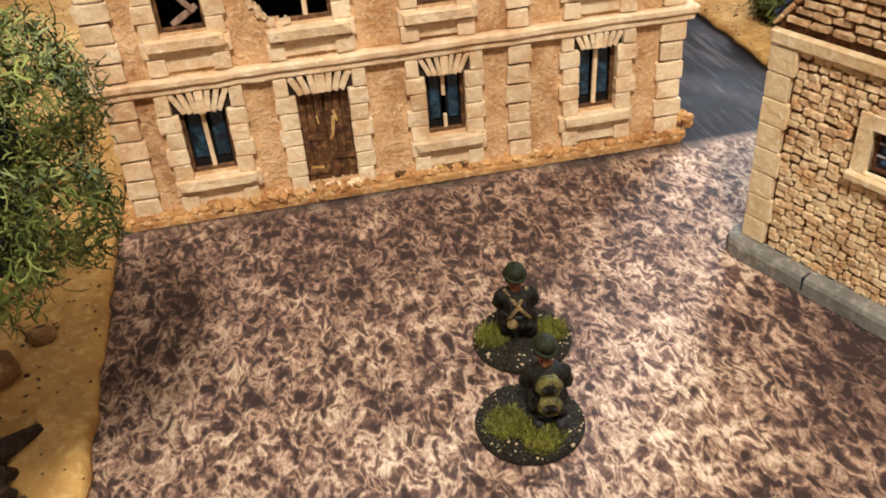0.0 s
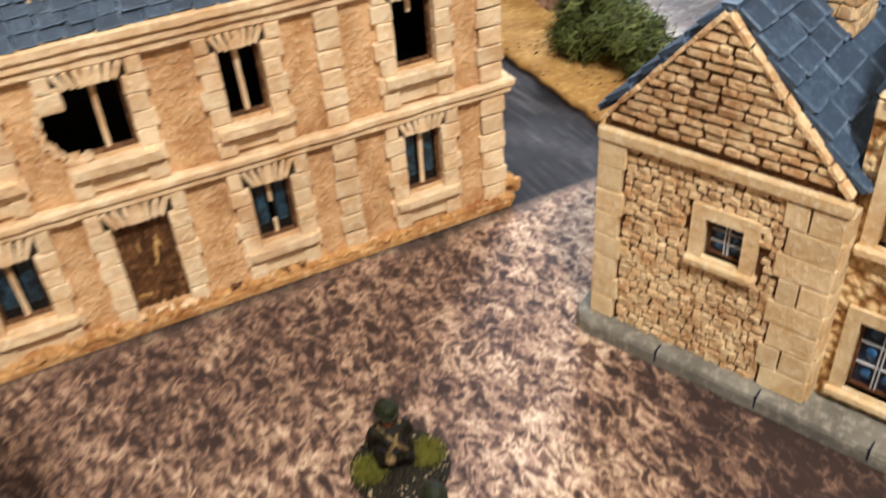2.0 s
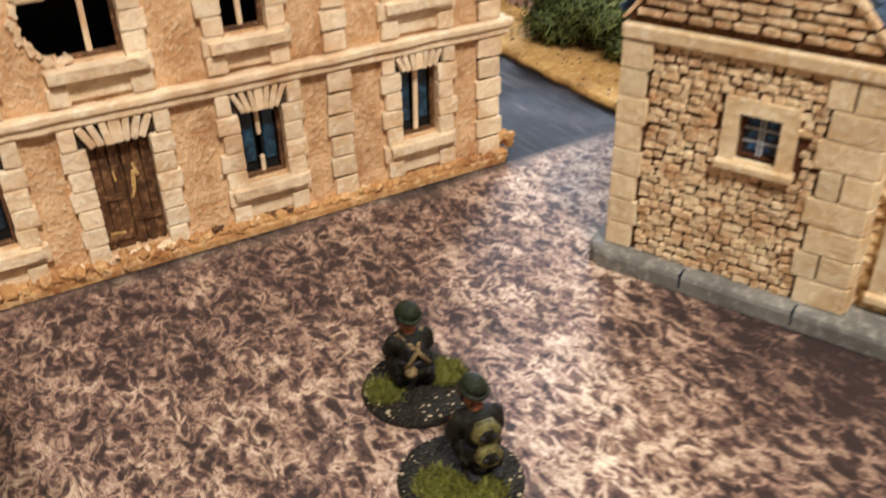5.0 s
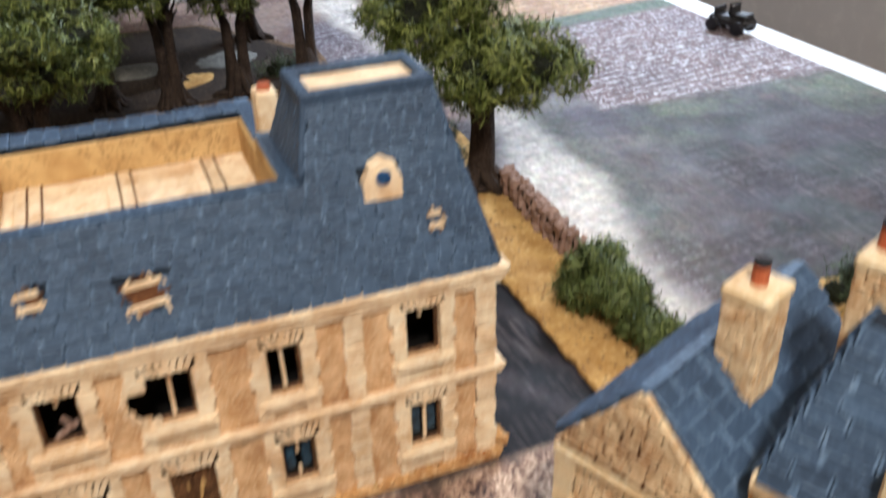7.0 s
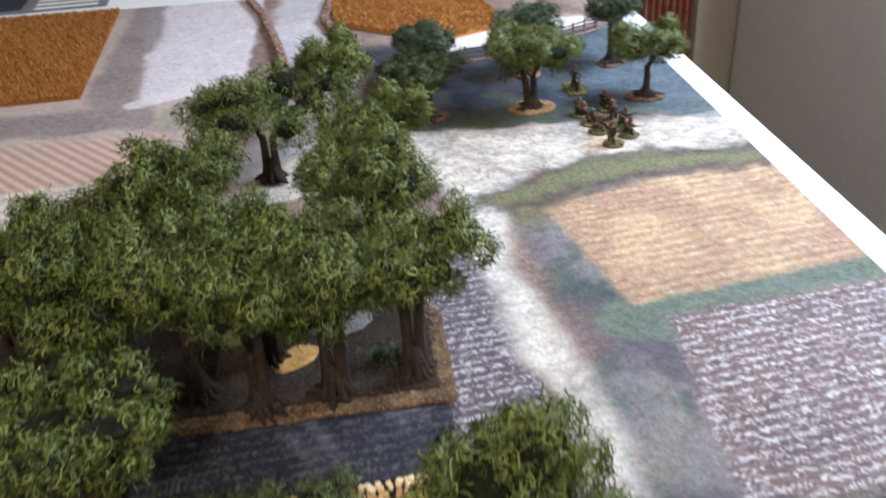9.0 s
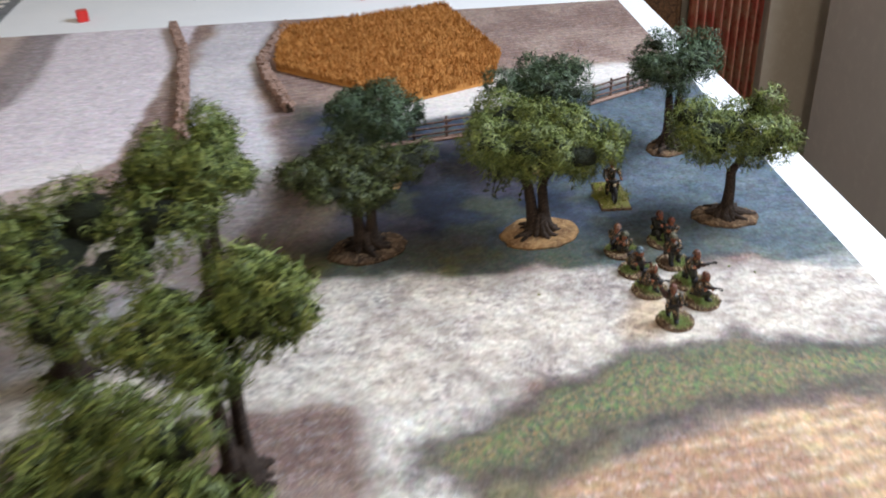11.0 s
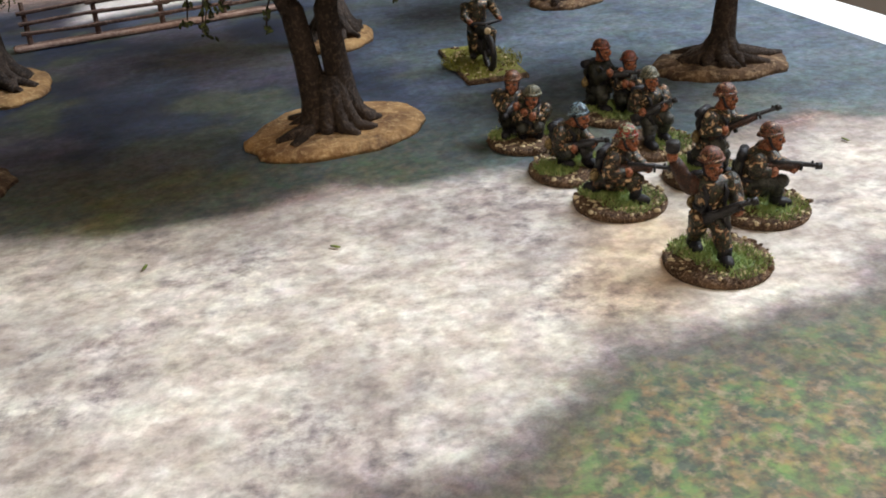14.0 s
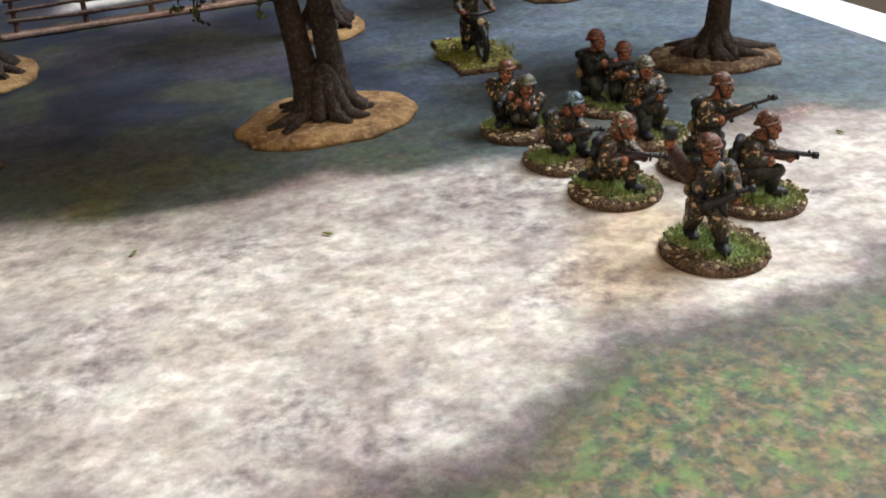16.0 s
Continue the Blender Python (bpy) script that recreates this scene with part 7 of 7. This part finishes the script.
def figure(m, hip, neck, head, turn, face, legs, arms, gun=None, lid="helmet", jacket="uniform", trousers="trousers", pack="roll", lift=0.0020, grenade=False):
    """Adds one plain painted figure, in millimetres over its base. turn, face: headings of chest and head, 0 towards -y and 90 towards +x.
    legs: (knee, foot) twice; arms: (elbow, hand) twice; gun: (butt, muzzle, "rifle" or "short")."""
    def at(p):
        return Vector((p[0], p[1], p[2])) * 0.001 + Vector((0, 0, lift))

    def way_of(deg):
        return Vector((math.sin(radians(deg)), -math.cos(radians(deg)), 0))

    hip, neck, head = at(hip), at(neck), at(head)
    fwd, axis = way_of(turn), Vector((math.cos(radians(turn)), math.sin(radians(turn)), 0))
    up = (neck - hip).normalized()
    spin = Matrix((axis, -fwd, Vector((0, 0, 1)))).transposed()
    for side, (knee, foot) in zip((-1, 1), legs):
        knee, foot = at(knee), at(foot)
        root = hip + axis * side * 0.0017
        ankle = foot + Vector((0, 0, 0.0022))
        shin = knee.lerp(ankle, 0.4) - fwd * 0.0004
        m.limb(trousers, [root, root.lerp(knee, 0.45) + up * 0.0003, root.lerp(knee, 0.85), knee, shin, knee.lerp(ankle, 0.75), ankle], [0.0025, 0.0027, 0.0023, 0.0021, 0.0021, 0.0019, 0.0015], 9)
        m.lump(trousers, knee + fwd * 0.0004, (0.0021, 0.0021, 0.0020), None, 0.08, 6, 9)
        m.limb("boot", [foot + Vector((0, 0, 0.0003)), ankle, ankle + Vector((0, 0, 0.0012))], [0.0017, 0.0016, 0.0017], 9)
        toe = fwd if (ankle.z < knee.z - 0.0018) else Vector((0, 0, -1)) * 0.2 - fwd
        m.lump("boot", foot + toe * 0.0014 + Vector((0, 0, 0.0003)), (0.0016, 0.0028, 0.0015), spin)
    # smock with skirt, chest and shoulders
    chest = hip.lerp(neck, 0.70)
    m.limb(jacket, [hip - up * 0.0026, hip - up * 0.0010, hip + up * 0.0012, hip.lerp(neck, 0.45), chest, neck - up * 0.0008, neck], [0.0038, 0.0039, 0.0032, 0.0035, 0.0038, 0.0030, 0.0018], 13)
    m.lump(jacket, neck - up * 0.0020, (0.0050, 0.0031, 0.0024), spin, 0.04)
    for k in range(5):
        m.lump(jacket, hip - up * 0.0020 + (axis * math.cos(k * 1.3) + fwd * math.sin(k * 1.3)) * 0.0032, (0.0015, 0.0015, 0.0013), None, 0.15, 5, 7)
    # belt, pouches, straps
    ring = [hip + up * 0.0012 + (axis * math.cos(2 * math.pi * k / 12) + fwd * math.sin(2 * math.pi * k / 12)) * 0.0033 for k in range(13)]
    m.limb("boot", ring, [0.0006] * 13, 6)
    for k in (-2.2, -1.2, 1.2, 2.2):
        m.lump("pouch" if k > 0 else "boot", hip + up * 0.0016 + axis * k * 0.0011 + fwd * (0.0036 - abs(k) * 0.0004), (0.0007, 0.0008, 0.0012), spin, 0.05, 5, 8)
    for side in (-1, 1):
        m.limb("boot", [neck + axis * side * 0.0024 - up * 0.0002, chest + axis * side * 0.0023 + fwd * 0.0036, hip + axis * side * 0.0018 + fwd * 0.0034 + up * 0.0014], [0.0005] * 3, 5)
        m.limb("boot", [neck + axis * side * 0.0024 - up * 0.0002, chest + axis * side * 0.0014 - fwd * 0.0036, hip + axis * side * 0.0020 - fwd * 0.0033 + up * 0.0014], [0.0005] * 3, 5)
    back = chest - fwd * 0.0042
    if pack == "roll":
        m.limb("boot", [back - axis * 0.0028 + up * 0.0010, back + axis * 0.0028 + up * 0.0010], [0.0013, 0.0013], 9)
        m.lump("trousers", back - up * 0.0020, (0.0024, 0.0014, 0.0022), spin, 0.05)
        m.limb("gun", [hip - fwd * 0.0044 + axis * 0.0018 + up * 0.0004, hip - fwd * 0.0048 + axis * 0.0018 + up * 0.0042], [0.0014, 0.0014], 10)
        m.lump("pouch", hip - fwd * 0.0040 - axis * 0.0022 + up * 0.0004, (0.0017, 0.0012, 0.0018), spin, 0.06)
    elif pack == "cross":
        for side in (-1, 1):
            m.limb("pouch", [neck + axis * side * 0.0028, chest - fwd * 0.0044, hip - axis * side * 0.0026 - fwd * 0.0036 + up * 0.001], [0.0006] * 3, 5)
        m.lump("pouch", hip - fwd * 0.0040 + axis * 0.0018, (0.0014, 0.0012, 0.0014), spin, 0.06)
    else:
        for dz, wide in ((0.0004, 0.0029), (-0.0042, 0.0027)):
            c = back + up * dz - fwd * 0.0002
            m.limb("case", [c + fwd * 0.0010, c + fwd * 0.0006, c - fwd * 0.0008, c - fwd * 0.0014], [wide * 0.85, wide * 1.05, wide * 1.05, wide * 0.9], 6)
            m.limb("uniform_dark", [c - fwd * 0.0013, c - fwd * 0.0016], [wide * 0.62, wide * 0.56], 6)
            for side in (-1, 1):
                m.limb("gun", [c - fwd * 0.0014 + axis * side * wide * 0.42, c - fwd * 0.0019 + axis * side * wide * 0.42], [0.0006, 0.0006], 8)
    # arms
    for side, (elbow, hand) in zip((-1, 1), arms):
        elbow, hand = at(elbow), at(hand)
        shoulder = neck + axis * side * (0.0038 if jacket == "uniform_dark" else 0.0044) - up * 0.0018
        sleeve = "rifle" if grenade and side < 0 else jacket
        q = 0.0016 if jacket == "uniform_dark" else 0.0022
        m.lump(sleeve, shoulder, (q, q, q * 1.05), None, 0.05, 6, 9)
        m.limb(sleeve, [shoulder, shoulder.lerp(elbow, 0.5), elbow, elbow.lerp(hand, 0.45), elbow.lerp(hand, 0.85)], [q * 0.95, q, 0.0018, 0.0017, 0.0013], 9)
        m.lump(sleeve, elbow, (0.0018, 0.0018, 0.0018), None, 0.08, 6, 8)
        m.lump("skin", hand, (0.0013, 0.0013, 0.0014), None, 0.08, 6, 8)
        if grenade and side < 0:
            m.limb("rifle", [hand - Vector((0, 0, 0.001)), hand + Vector((0, 0, 0.0014))], [0.0006, 0.0006], 7)
            m.limb("gun", [hand + Vector((0, 0, 0.0010)), hand + Vector((0, 0, 0.0014)), hand + Vector((0, 0, 0.0034)), hand + Vector((0, 0, 0.0037))], [0.0012, 0.0016, 0.0016, 0.0012], 11)
    # head and helmet
    fwd, axis = way_of(face), Vector((math.cos(radians(face)), math.sin(radians(face)), 0))
    spin = Matrix((axis, -fwd, Vector((0, 0, 1)))).transposed()
    z = Vector((0, 0, 1))
    m.limb("skin", [neck - up * 0.0008, head - z * 0.0010], [0.0016, 0.0015], 9)
    m.lump("skin", head + fwd * 0.0005 - z * 0.0008, (0.0020, 0.0024, 0.0029), spin, 0.0, 8, 12)
    m.lump("skin", head + fwd * 0.0029 - z * 0.0008, (0.0005, 0.0006, 0.0008), spin, 0, 5, 7)
    m.lump("skin", head + fwd * 0.0021 - z * 0.0028, (0.0010, 0.0008, 0.0007), spin, 0, 5, 8)
    for side in (-1, 1):
        # dark lumps at the eyes stand for the shadow under the brow
        m.lump("gun", head + fwd * 0.0025 + axis * side * 0.0010 - z * 0.0003, (0.0006, 0.0004, 0.0003), spin, 0, 4, 6)
        m.lump("skin", head + fwd * 0.0020 + axis * side * 0.0012 - z * 0.0014, (0.0006, 0.0006, 0.0006), spin, 0, 4, 6)
        m.limb("boot", [head + axis * side * 0.0022 + z * 0.0006, head + axis * side * 0.0017 + fwd * 0.0010 - z * 0.0022, head + fwd * 0.0020 - z * 0.0035], [0.0004] * 3, 5)
    m.limb("boot", [head + fwd * 0.0016 - z * 0.0019 - axis * 0.0010, head + fwd * 0.0026 - z * 0.0020, head + fwd * 0.0016 - z * 0.0019 + axis * 0.0010], [0.0002, 0.0003, 0.0002], 5)
    m.lump(lid, head + z * 0.0012 - fwd * 0.0003, (0.0025, 0.0028, 0.0024), spin, 0.025, 9, 16)
    rim = [head + axis * math.cos(2 * math.pi * k / 18) * 0.0025 - fwd * (0.0004 + math.sin(2 * math.pi * k / 18) * 0.0028) + z * (0.0009 - 0.0009 * max(0, math.sin(2 * math.pi * k / 18))) for k in range(19)]
    m.limb(lid, rim, [0.0005] * 19, 6)
    if gun:
        butt, muzzle, kind = at(gun[0]), at(gun[1]), gun[2]
        way = (muzzle - butt).normalized()
        size = (muzzle - butt).length
        down = way.cross(Vector((0, 0, 1)).cross(way)).normalized() * -1
        stock = "rifle" if kind == "rifle" else "gun"
        m.limb(stock, [butt, butt + way * size * 0.14, butt + way * size * 0.24, butt + way * size * 0.30, butt + way * size * 0.50, butt + way * size * 0.68], [0.0016, 0.0013, 0.0009, 0.0011, 0.0011, 0.0009], 8)
        m.limb("gun", [butt + way * size * 0.30 + z * 0.0007, butt + way * size * 0.66 + z * 0.0006, muzzle], [0.0008, 0.0007, 0.0006], 7)
        m.limb("gun", [muzzle - way * 0.0012, muzzle + way * 0.0002], [0.0009, 0.0009], 8)
        m.limb("gun", [butt + way * size * 0.70, butt + way * size * 0.73], [0.0012, 0.0012], 8)
        m.limb("gun", [muzzle - way * 0.0022 + z * 0.0004, muzzle - way * 0.0020 + z * 0.0013], [0.0004, 0.0003], 5)
        m.limb("gun", [butt + way * size * 0.36, butt + way * size * 0.36 + down * (0.0020 if kind == "rifle" else 0.0042)], [0.0008, 0.0006], 6)
        m.lump("gun", butt + way * size * 0.34 + z * 0.0010 + axis * 0.0009, (0.0005, 0.0005, 0.0005), None, 0, 4, 6)


def soldier(at, rz, seed, poses, label, r=0.0125, dark=False, grass=((0.24, -0.20, 0.66), (-0.36, 0.30, 0.50))):
    m = Model()
    base_on(m, r, seed, ("black_gravel", "chip", "flock_olive") if dark else ("gravel", "chip", "flock"), grass)
    for p in poses:
        figure(m, **p)
    return m.made("model_soldier", at, rz, label, "figurine", "painted model soldiers")


A_ = "painted model soldier with mottled helmet and rifle on a grassy base"
soldier((0.5172, 1.0990, 0), -22, 1, [dict(hip=(-2.6, 0.5, 11.6), neck=(-2.9, -0.4, 20.2), head=(-3.2, -1.2, 23.8), turn=12, face=14, legs=(((-4.9, 0.8, 7.0), (-5.0, 4.0, 0.9)), ((-0.3, -2.8, 7.4), (0.8, -3.4, 0.9))), arms=(((-9.0, -0.6, 20.2), (-11.6, -1.0, 25.2)), ((2.6, -0.6, 15.6), (2.6, -4.4, 13.6))), gun=((-4.5, -4.2, 11.4), (6.2, -5.4, 16.4), "short"), grenade=True, trousers="uniform")],
        "painted model soldier with raised arm on a round grassy base")
soldier((0.5415, 1.1195, 0), -22, 2, [dict(hip=(-2.4, 0.5, 6.2), neck=(-0.8, 0.0, 15.0), head=(1.0, -0.3, 18.4), turn=72, face=58, legs=(((3.4, -2.2, 7.0), (3.2, -1.6, 0.9)), ((0.4, 3.0, 2.2), (-5.0, 3.0, 1.4))), arms=(((-2.8, -4.2, 10.4), (1.4, -4.2, 10.4)), ((3.2, 1.0, 11.0), (6.4, -3.0, 10.8))), gun=((-4.0, -3.4, 11.8), (12.6, -3.4, 11.4), "rifle"))], A_)
soldier((0.5112, 1.1375, 0), -22, 3, [dict(hip=(-2.4, 1.0, 5.8), neck=(0.0, 0.0, 13.8), head=(1.5, -0.5, 17.0), turn=66, face=48, legs=(((3.2, -3.4, 6.4), (3.6, -4.0, 0.9)), ((-0.6, 3.0, 2.0), (-6.0, 2.6, 1.4))), arms=(((-3.4, -4.4, 8.2), (1.6, -4.4, 8.8)), ((4.2, 0.4, 9.6), (6.6, -3.0, 9.2))), gun=((-3.4, -3.6, 9.8), (12.8, -3.6, 9.4), "rifle"), lid="helmet_green", trousers="uniform")], A_)
soldier((0.5080, 1.1630, 0), -22, 4, [dict(hip=(-1.8, 1.0, 5.8), neck=(-0.6, -0.4, 12.8), head=(2.2, -1.0, 15.4), turn=58, face=52, legs=(((-1.4, -3.4, 5.4), (-2.4, -1.0, 0.9)), ((4.4, 0.0, 5.6), (4.4, -1.0, 0.9))), arms=(((-3.8, -3.6, 7.6), (0.6, -4.2, 6.6)), ((4.2, 0.0, 8.2), (6.2, -3.0, 7.8))), gun=((-1.6, -3.6, 6.8), (10.4, -3.6, 8.8), "short"), lid="helmet_blue")],
        "crouching painted model soldier with rifle on a grassy base", grass=((-0.35, -0.2, 0.5), (0.3, 0.3, 0.45)))
soldier((0.5045, 1.1905, 0), -22, 5, [dict(hip=(-4.4, 2.0, 7.2), neck=(-4.4, 1.6, 14.4), head=(-4.0, 1.0, 17.6), turn=-14, face=-6, legs=(((-6.0, -1.2, 5.4), (-6.0, 0.0, 0.9)), ((-2.6, -0.6, 5.2), (-3.0, 2.0, 0.9))), arms=(((-7.6, -0.6, 10.2), (-4.6, -3.4, 10.6)), ((-1.0, -0.4, 10.4), (-2.8, -3.6, 11.0))), gun=((-2.6, 0.4, 11.8), (-6.2, -8.6, 9.4), "short"), lid="helmet_brown", trousers="uniform_dark"),
                                     dict(hip=(1.4, -1.0, 4.8), neck=(1.6, -1.6, 10.8), head=(2.2, -2.0, 13.6), turn=0, face=-12, legs=(((-1.0, -4.0, 4.2), (-1.0, -2.6, 0.9)), ((3.8, -4.0, 4.6), (3.8, -2.8, 0.9))), arms=(((-2.4, -3.0, 7.2), (-0.4, -4.8, 9.4)), ((5.0, -3.0, 7.2), (2.2, -5.2, 8.2))), lid="helmet_grey")],
        "pair of crouching painted model soldiers on one grassy base", grass=((-0.6, 0.1, 0.42), (0.5, 0.4, 0.42)))
soldier((0.5375, 1.1700, 0), -22, 6, [dict(hip=(-0.8, 0.0, 9.0), neck=(-1.8, -0.6, 16.6), head=(-1.8, -1.2, 20.0), turn=30, face=26, legs=(((-1.4, -3.8, 5.4), (-1.6, -5.8, 0.9)), ((3.6, -2.0, 7.6), (2.8, 0.4, 0.9))), arms=(((-6.4, -2.0, 11.8), (-3.8, -4.6, 10.8)), ((3.4, -1.6, 12.0), (2.2, -4.8, 12.4))), gun=((-6.8, -4.2, 8.4), (5.6, -5.2, 14.6), "short"), lid="helmet_grey")], A_, grass=((0.4, -0.1, 0.62),))
soldier((0.5405, 1.1430, 0), -22, 7, [dict(hip=(0.6, 0.0, 9.8), neck=(1.6, 0.0, 18.2), head=(3.1, -0.4, 21.8), turn=58, face=52, legs=(((2.6, -3.0, 6.2), (3.0, -3.0, 0.9)), ((-1.4, 2.0, 5.2), (-4.0, 3.0, 0.9))), arms=(((-2.2, -4.0, 13.2), (2.6, -4.2, 13.4)), ((6.2, 0.0, 14.2), (8.4, -3.0, 15.8))), gun=((-1.4, -3.6, 11.6), (16.4, -3.6, 19.4), "rifle"))], A_)
soldier((0.5390, 1.2000, 0), -22, 8, [dict(hip=(-5.0, 1.0, 9.0), neck=(-5.2, 0.6, 17.0), head=(-4.4, 0.2, 20.6), turn=50, face=56, legs=(((-4.0, -2.0, 5.4), (-4.0, -1.0, 0.9)), ((-7.0, 2.0, 4.8), (-7.0, 4.0, 0.9))), arms=(((-6.4, -3.4, 11.6), (-2.0, -4.0, 14.0)), ((-1.0, 0.0, 13.0), (1.6, -3.0, 14.0))), gun=((-4.4, -3.6, 13.0), (8.0, -3.6, 13.6), "short"), lid="helmet_red", jacket="uniform_dark"),
                                     dict(hip=(4.0, 1.0, 5.4), neck=(4.0, 0.6, 13.0), head=(4.4, 0.2, 16.4), turn=4, face=18, legs=(((2.0, -3.0, 4.8), (2.0, -2.0, 0.9)), ((6.2, -3.0, 4.8), (6.2, -2.0, 0.9))), arms=(((0.6, -2.0, 9.4), (3.0, -4.4, 10.4)), ((7.6, -2.0, 9.4), (5.0, -4.4, 9.8))), lid="helmet_red")],
        "pair of painted model soldiers on one grassy base")
soldier((0.1315, 0.1680, 0), -10, 11, [dict(hip=(-1.0, 0.0, 7.0), neck=(-1.4, 0.6, 14.4), head=(-1.5, 0.9, 18.2), turn=182, face=190, legs=(((2.0, 2.2, 5.2), (2.2, -0.6, 0.9)), ((-4.0, 2.6, 5.2), (-3.8, 0.4, 0.9))), arms=(((2.8, 1.6, 10.0), (1.2, 4.6, 10.6)), ((-5.4, 1.6, 10.0), (-2.6, 4.6, 10.2))), lid="helmet_olive", jacket="uniform_dark", trousers="uniform_dark", pack="cross")],
        "dark green painted model soldier on a black gravel base", 0.0124, True, ((-0.60, 0.0, 0.34), (0.55, 0.05, 0.36)))
soldier((0.1250, 0.1400, 0), -10, 12, [dict(hip=(4.0, 0.0, 6.6), neck=(4.0, 2.0, 14.2), head=(3.6, 3.0, 18.0), turn=178, face=196, legs=(((6.6, 2.2, 4.8), (6.6, -0.8, 0.9)), ((1.4, 2.6, 4.8), (1.8, 0.2, 0.9))), arms=(((8.2, 2.0, 9.2), (6.0, 5.4, 9.4)), ((-0.4, 2.6, 9.2), (1.2, 5.4, 9.2))), lid="helmet_olive", jacket="uniform_dark", trousers="uniform_dark", pack="case")],
        "crouching dark green model soldier with tan pack on gravel base", 0.0124, True, ((-0.42, -0.10, 0.40), (0.15, -0.50, 0.38)))

# motorcyclist on a square base
m = Model()
base_on(m, 0.020, 31, ("gravel", "chip", "flock_olive"), ((0, 0, 0.85),), (0.0120, 0.0250))
bike_from = len(m.v)
for y in (-0.0105, 0.0085):
    ring = [(0.0, y + 0.0052 * math.cos(2 * math.pi * k / 18), 0.0070 + 0.0052 * math.sin(2 * math.pi * k / 18)) for k in range(19)]
    m.limb("gun", ring, [0.0011] * 19, 7)
    m.limb("gun", [(-0.0006, y, 0.0070), (0.0006, y, 0.0070)], [0.0014, 0.0014], 8)
m.limb("uniform_dark", [(0, -0.0095, 0.0120), (0, -0.0040, 0.0128), (0, 0.0020, 0.0105), (0, 0.0080, 0.0100)], [0.0012, 0.0024, 0.0022, 0.0014])
m.lump("gun", (0, -0.0010, 0.0070), (0.0022, 0.0040, 0.0030))
m.limb("gun", [(0, -0.0105, 0.0070), (0, -0.0080, 0.0160)], [0.0008, 0.0008], 6)
m.limb("gun", [(-0.0055, -0.0070, 0.0165), (0, -0.0082, 0.0160), (0.0055, -0.0070, 0.0165)], [0.0006, 0.0007, 0.0006], 6)
m.lump("chip", (0, -0.0098, 0.0140), (0.0012, 0.0010, 0.0012))
for sx in (-1, 1):
    m.limb("uniform", [(sx * 0.0016, 0.0030, 0.0125), (sx * 0.0034, -0.0030, 0.0115), (sx * 0.0032, -0.0015, 0.0050)], [0.0021, 0.0018, 0.0013])
    m.lump("boot", (sx * 0.0032, -0.0022, 0.0044), (0.0012, 0.0022, 0.0012))
    m.limb("uniform", [(sx * 0.0042, 0.0018, 0.0205), (sx * 0.0056, -0.0020, 0.0175), (sx * 0.0050, -0.0066, 0.0168)], [0.0017, 0.0014, 0.0010])
    m.lump("skin", (sx * 0.0050, -0.0068, 0.0168), (0.0010, 0.0010, 0.0010))
m.limb("uniform", [(0, 0.0032, 0.0118), (0, 0.0026, 0.0165), (0, 0.0018, 0.0212)], [0.0028, 0.0032, 0.0024], 10)
m.lump("uniform", (0, 0.0018, 0.0198), (0.0045, 0.0026, 0.0022))
m.lump("skin", (0, 0.0008, 0.0240), (0.0015, 0.0017, 0.0021))
m.lump("helmet", (0, 0.0012, 0.0256), (0.0023, 0.0026, 0.0019))
for p in m.v[bike_from:]:
    p.x, p.y, p.z = p.x * 1.18, p.y * 1.18, 0.0018 + (p.z - 0.0018) * 1.18
m.made("model_motorcyclist", (0.5180, 1.2790, 0), -2, "painted model motorcyclist on a square grassy base", "figurine")

# small black field car at the table edge
car = thing("model_field_car", "small black model field car at the table edge", "model car", (0.660, 0.688, 0), 20)
car.scale = (1.25, 1.25, 1.25)
cb = bmesh.new()
box(cb, -0.008, 0.008, -0.017, 0.016, 0.0050, 0.0120, 0.0022)
part("hull", cb, M["gun"], car)
boxed("bonnet", (-0.0068, 0.0068, -0.0160, -0.0040, 0.0121, 0.0150), M["gun"], car, 0.0016)
boxed("seat_back", (-0.0070, 0.0070, 0.0090, 0.0120, 0.0121, 0.0175), M["gun"], car, 0.001)
for x in (-0.0085, 0.0085):
    for y in (-0.0105, 0.0105):
        v, f = [], []
        tube(v, f, [(x - 0.0022, y, 0.0055), (x - 0.0016, y, 0.0055), (x + 0.0016, y, 0.0055), (x + 0.0022, y, 0.0055)], [0.0040, 0.0054, 0.0054, 0.0040], 16)
        from_lists("wheel", v, f, M["boot"], car, True)
boxed("windscreen", (-0.0066, 0.0066, -0.0030, -0.0022, 0.0121, 0.0200), M["gun"], car, 0.0003)
v, f = [], []
tube(v, f, [(0, 0.002, 0.0115), (0, 0.002, 0.0200), (0.0005, -0.0060, 0.0225)], [0.0010, 0.0010, 0.0008], 7)
from_lists("gun_mount", v, f, M["gun"], car)
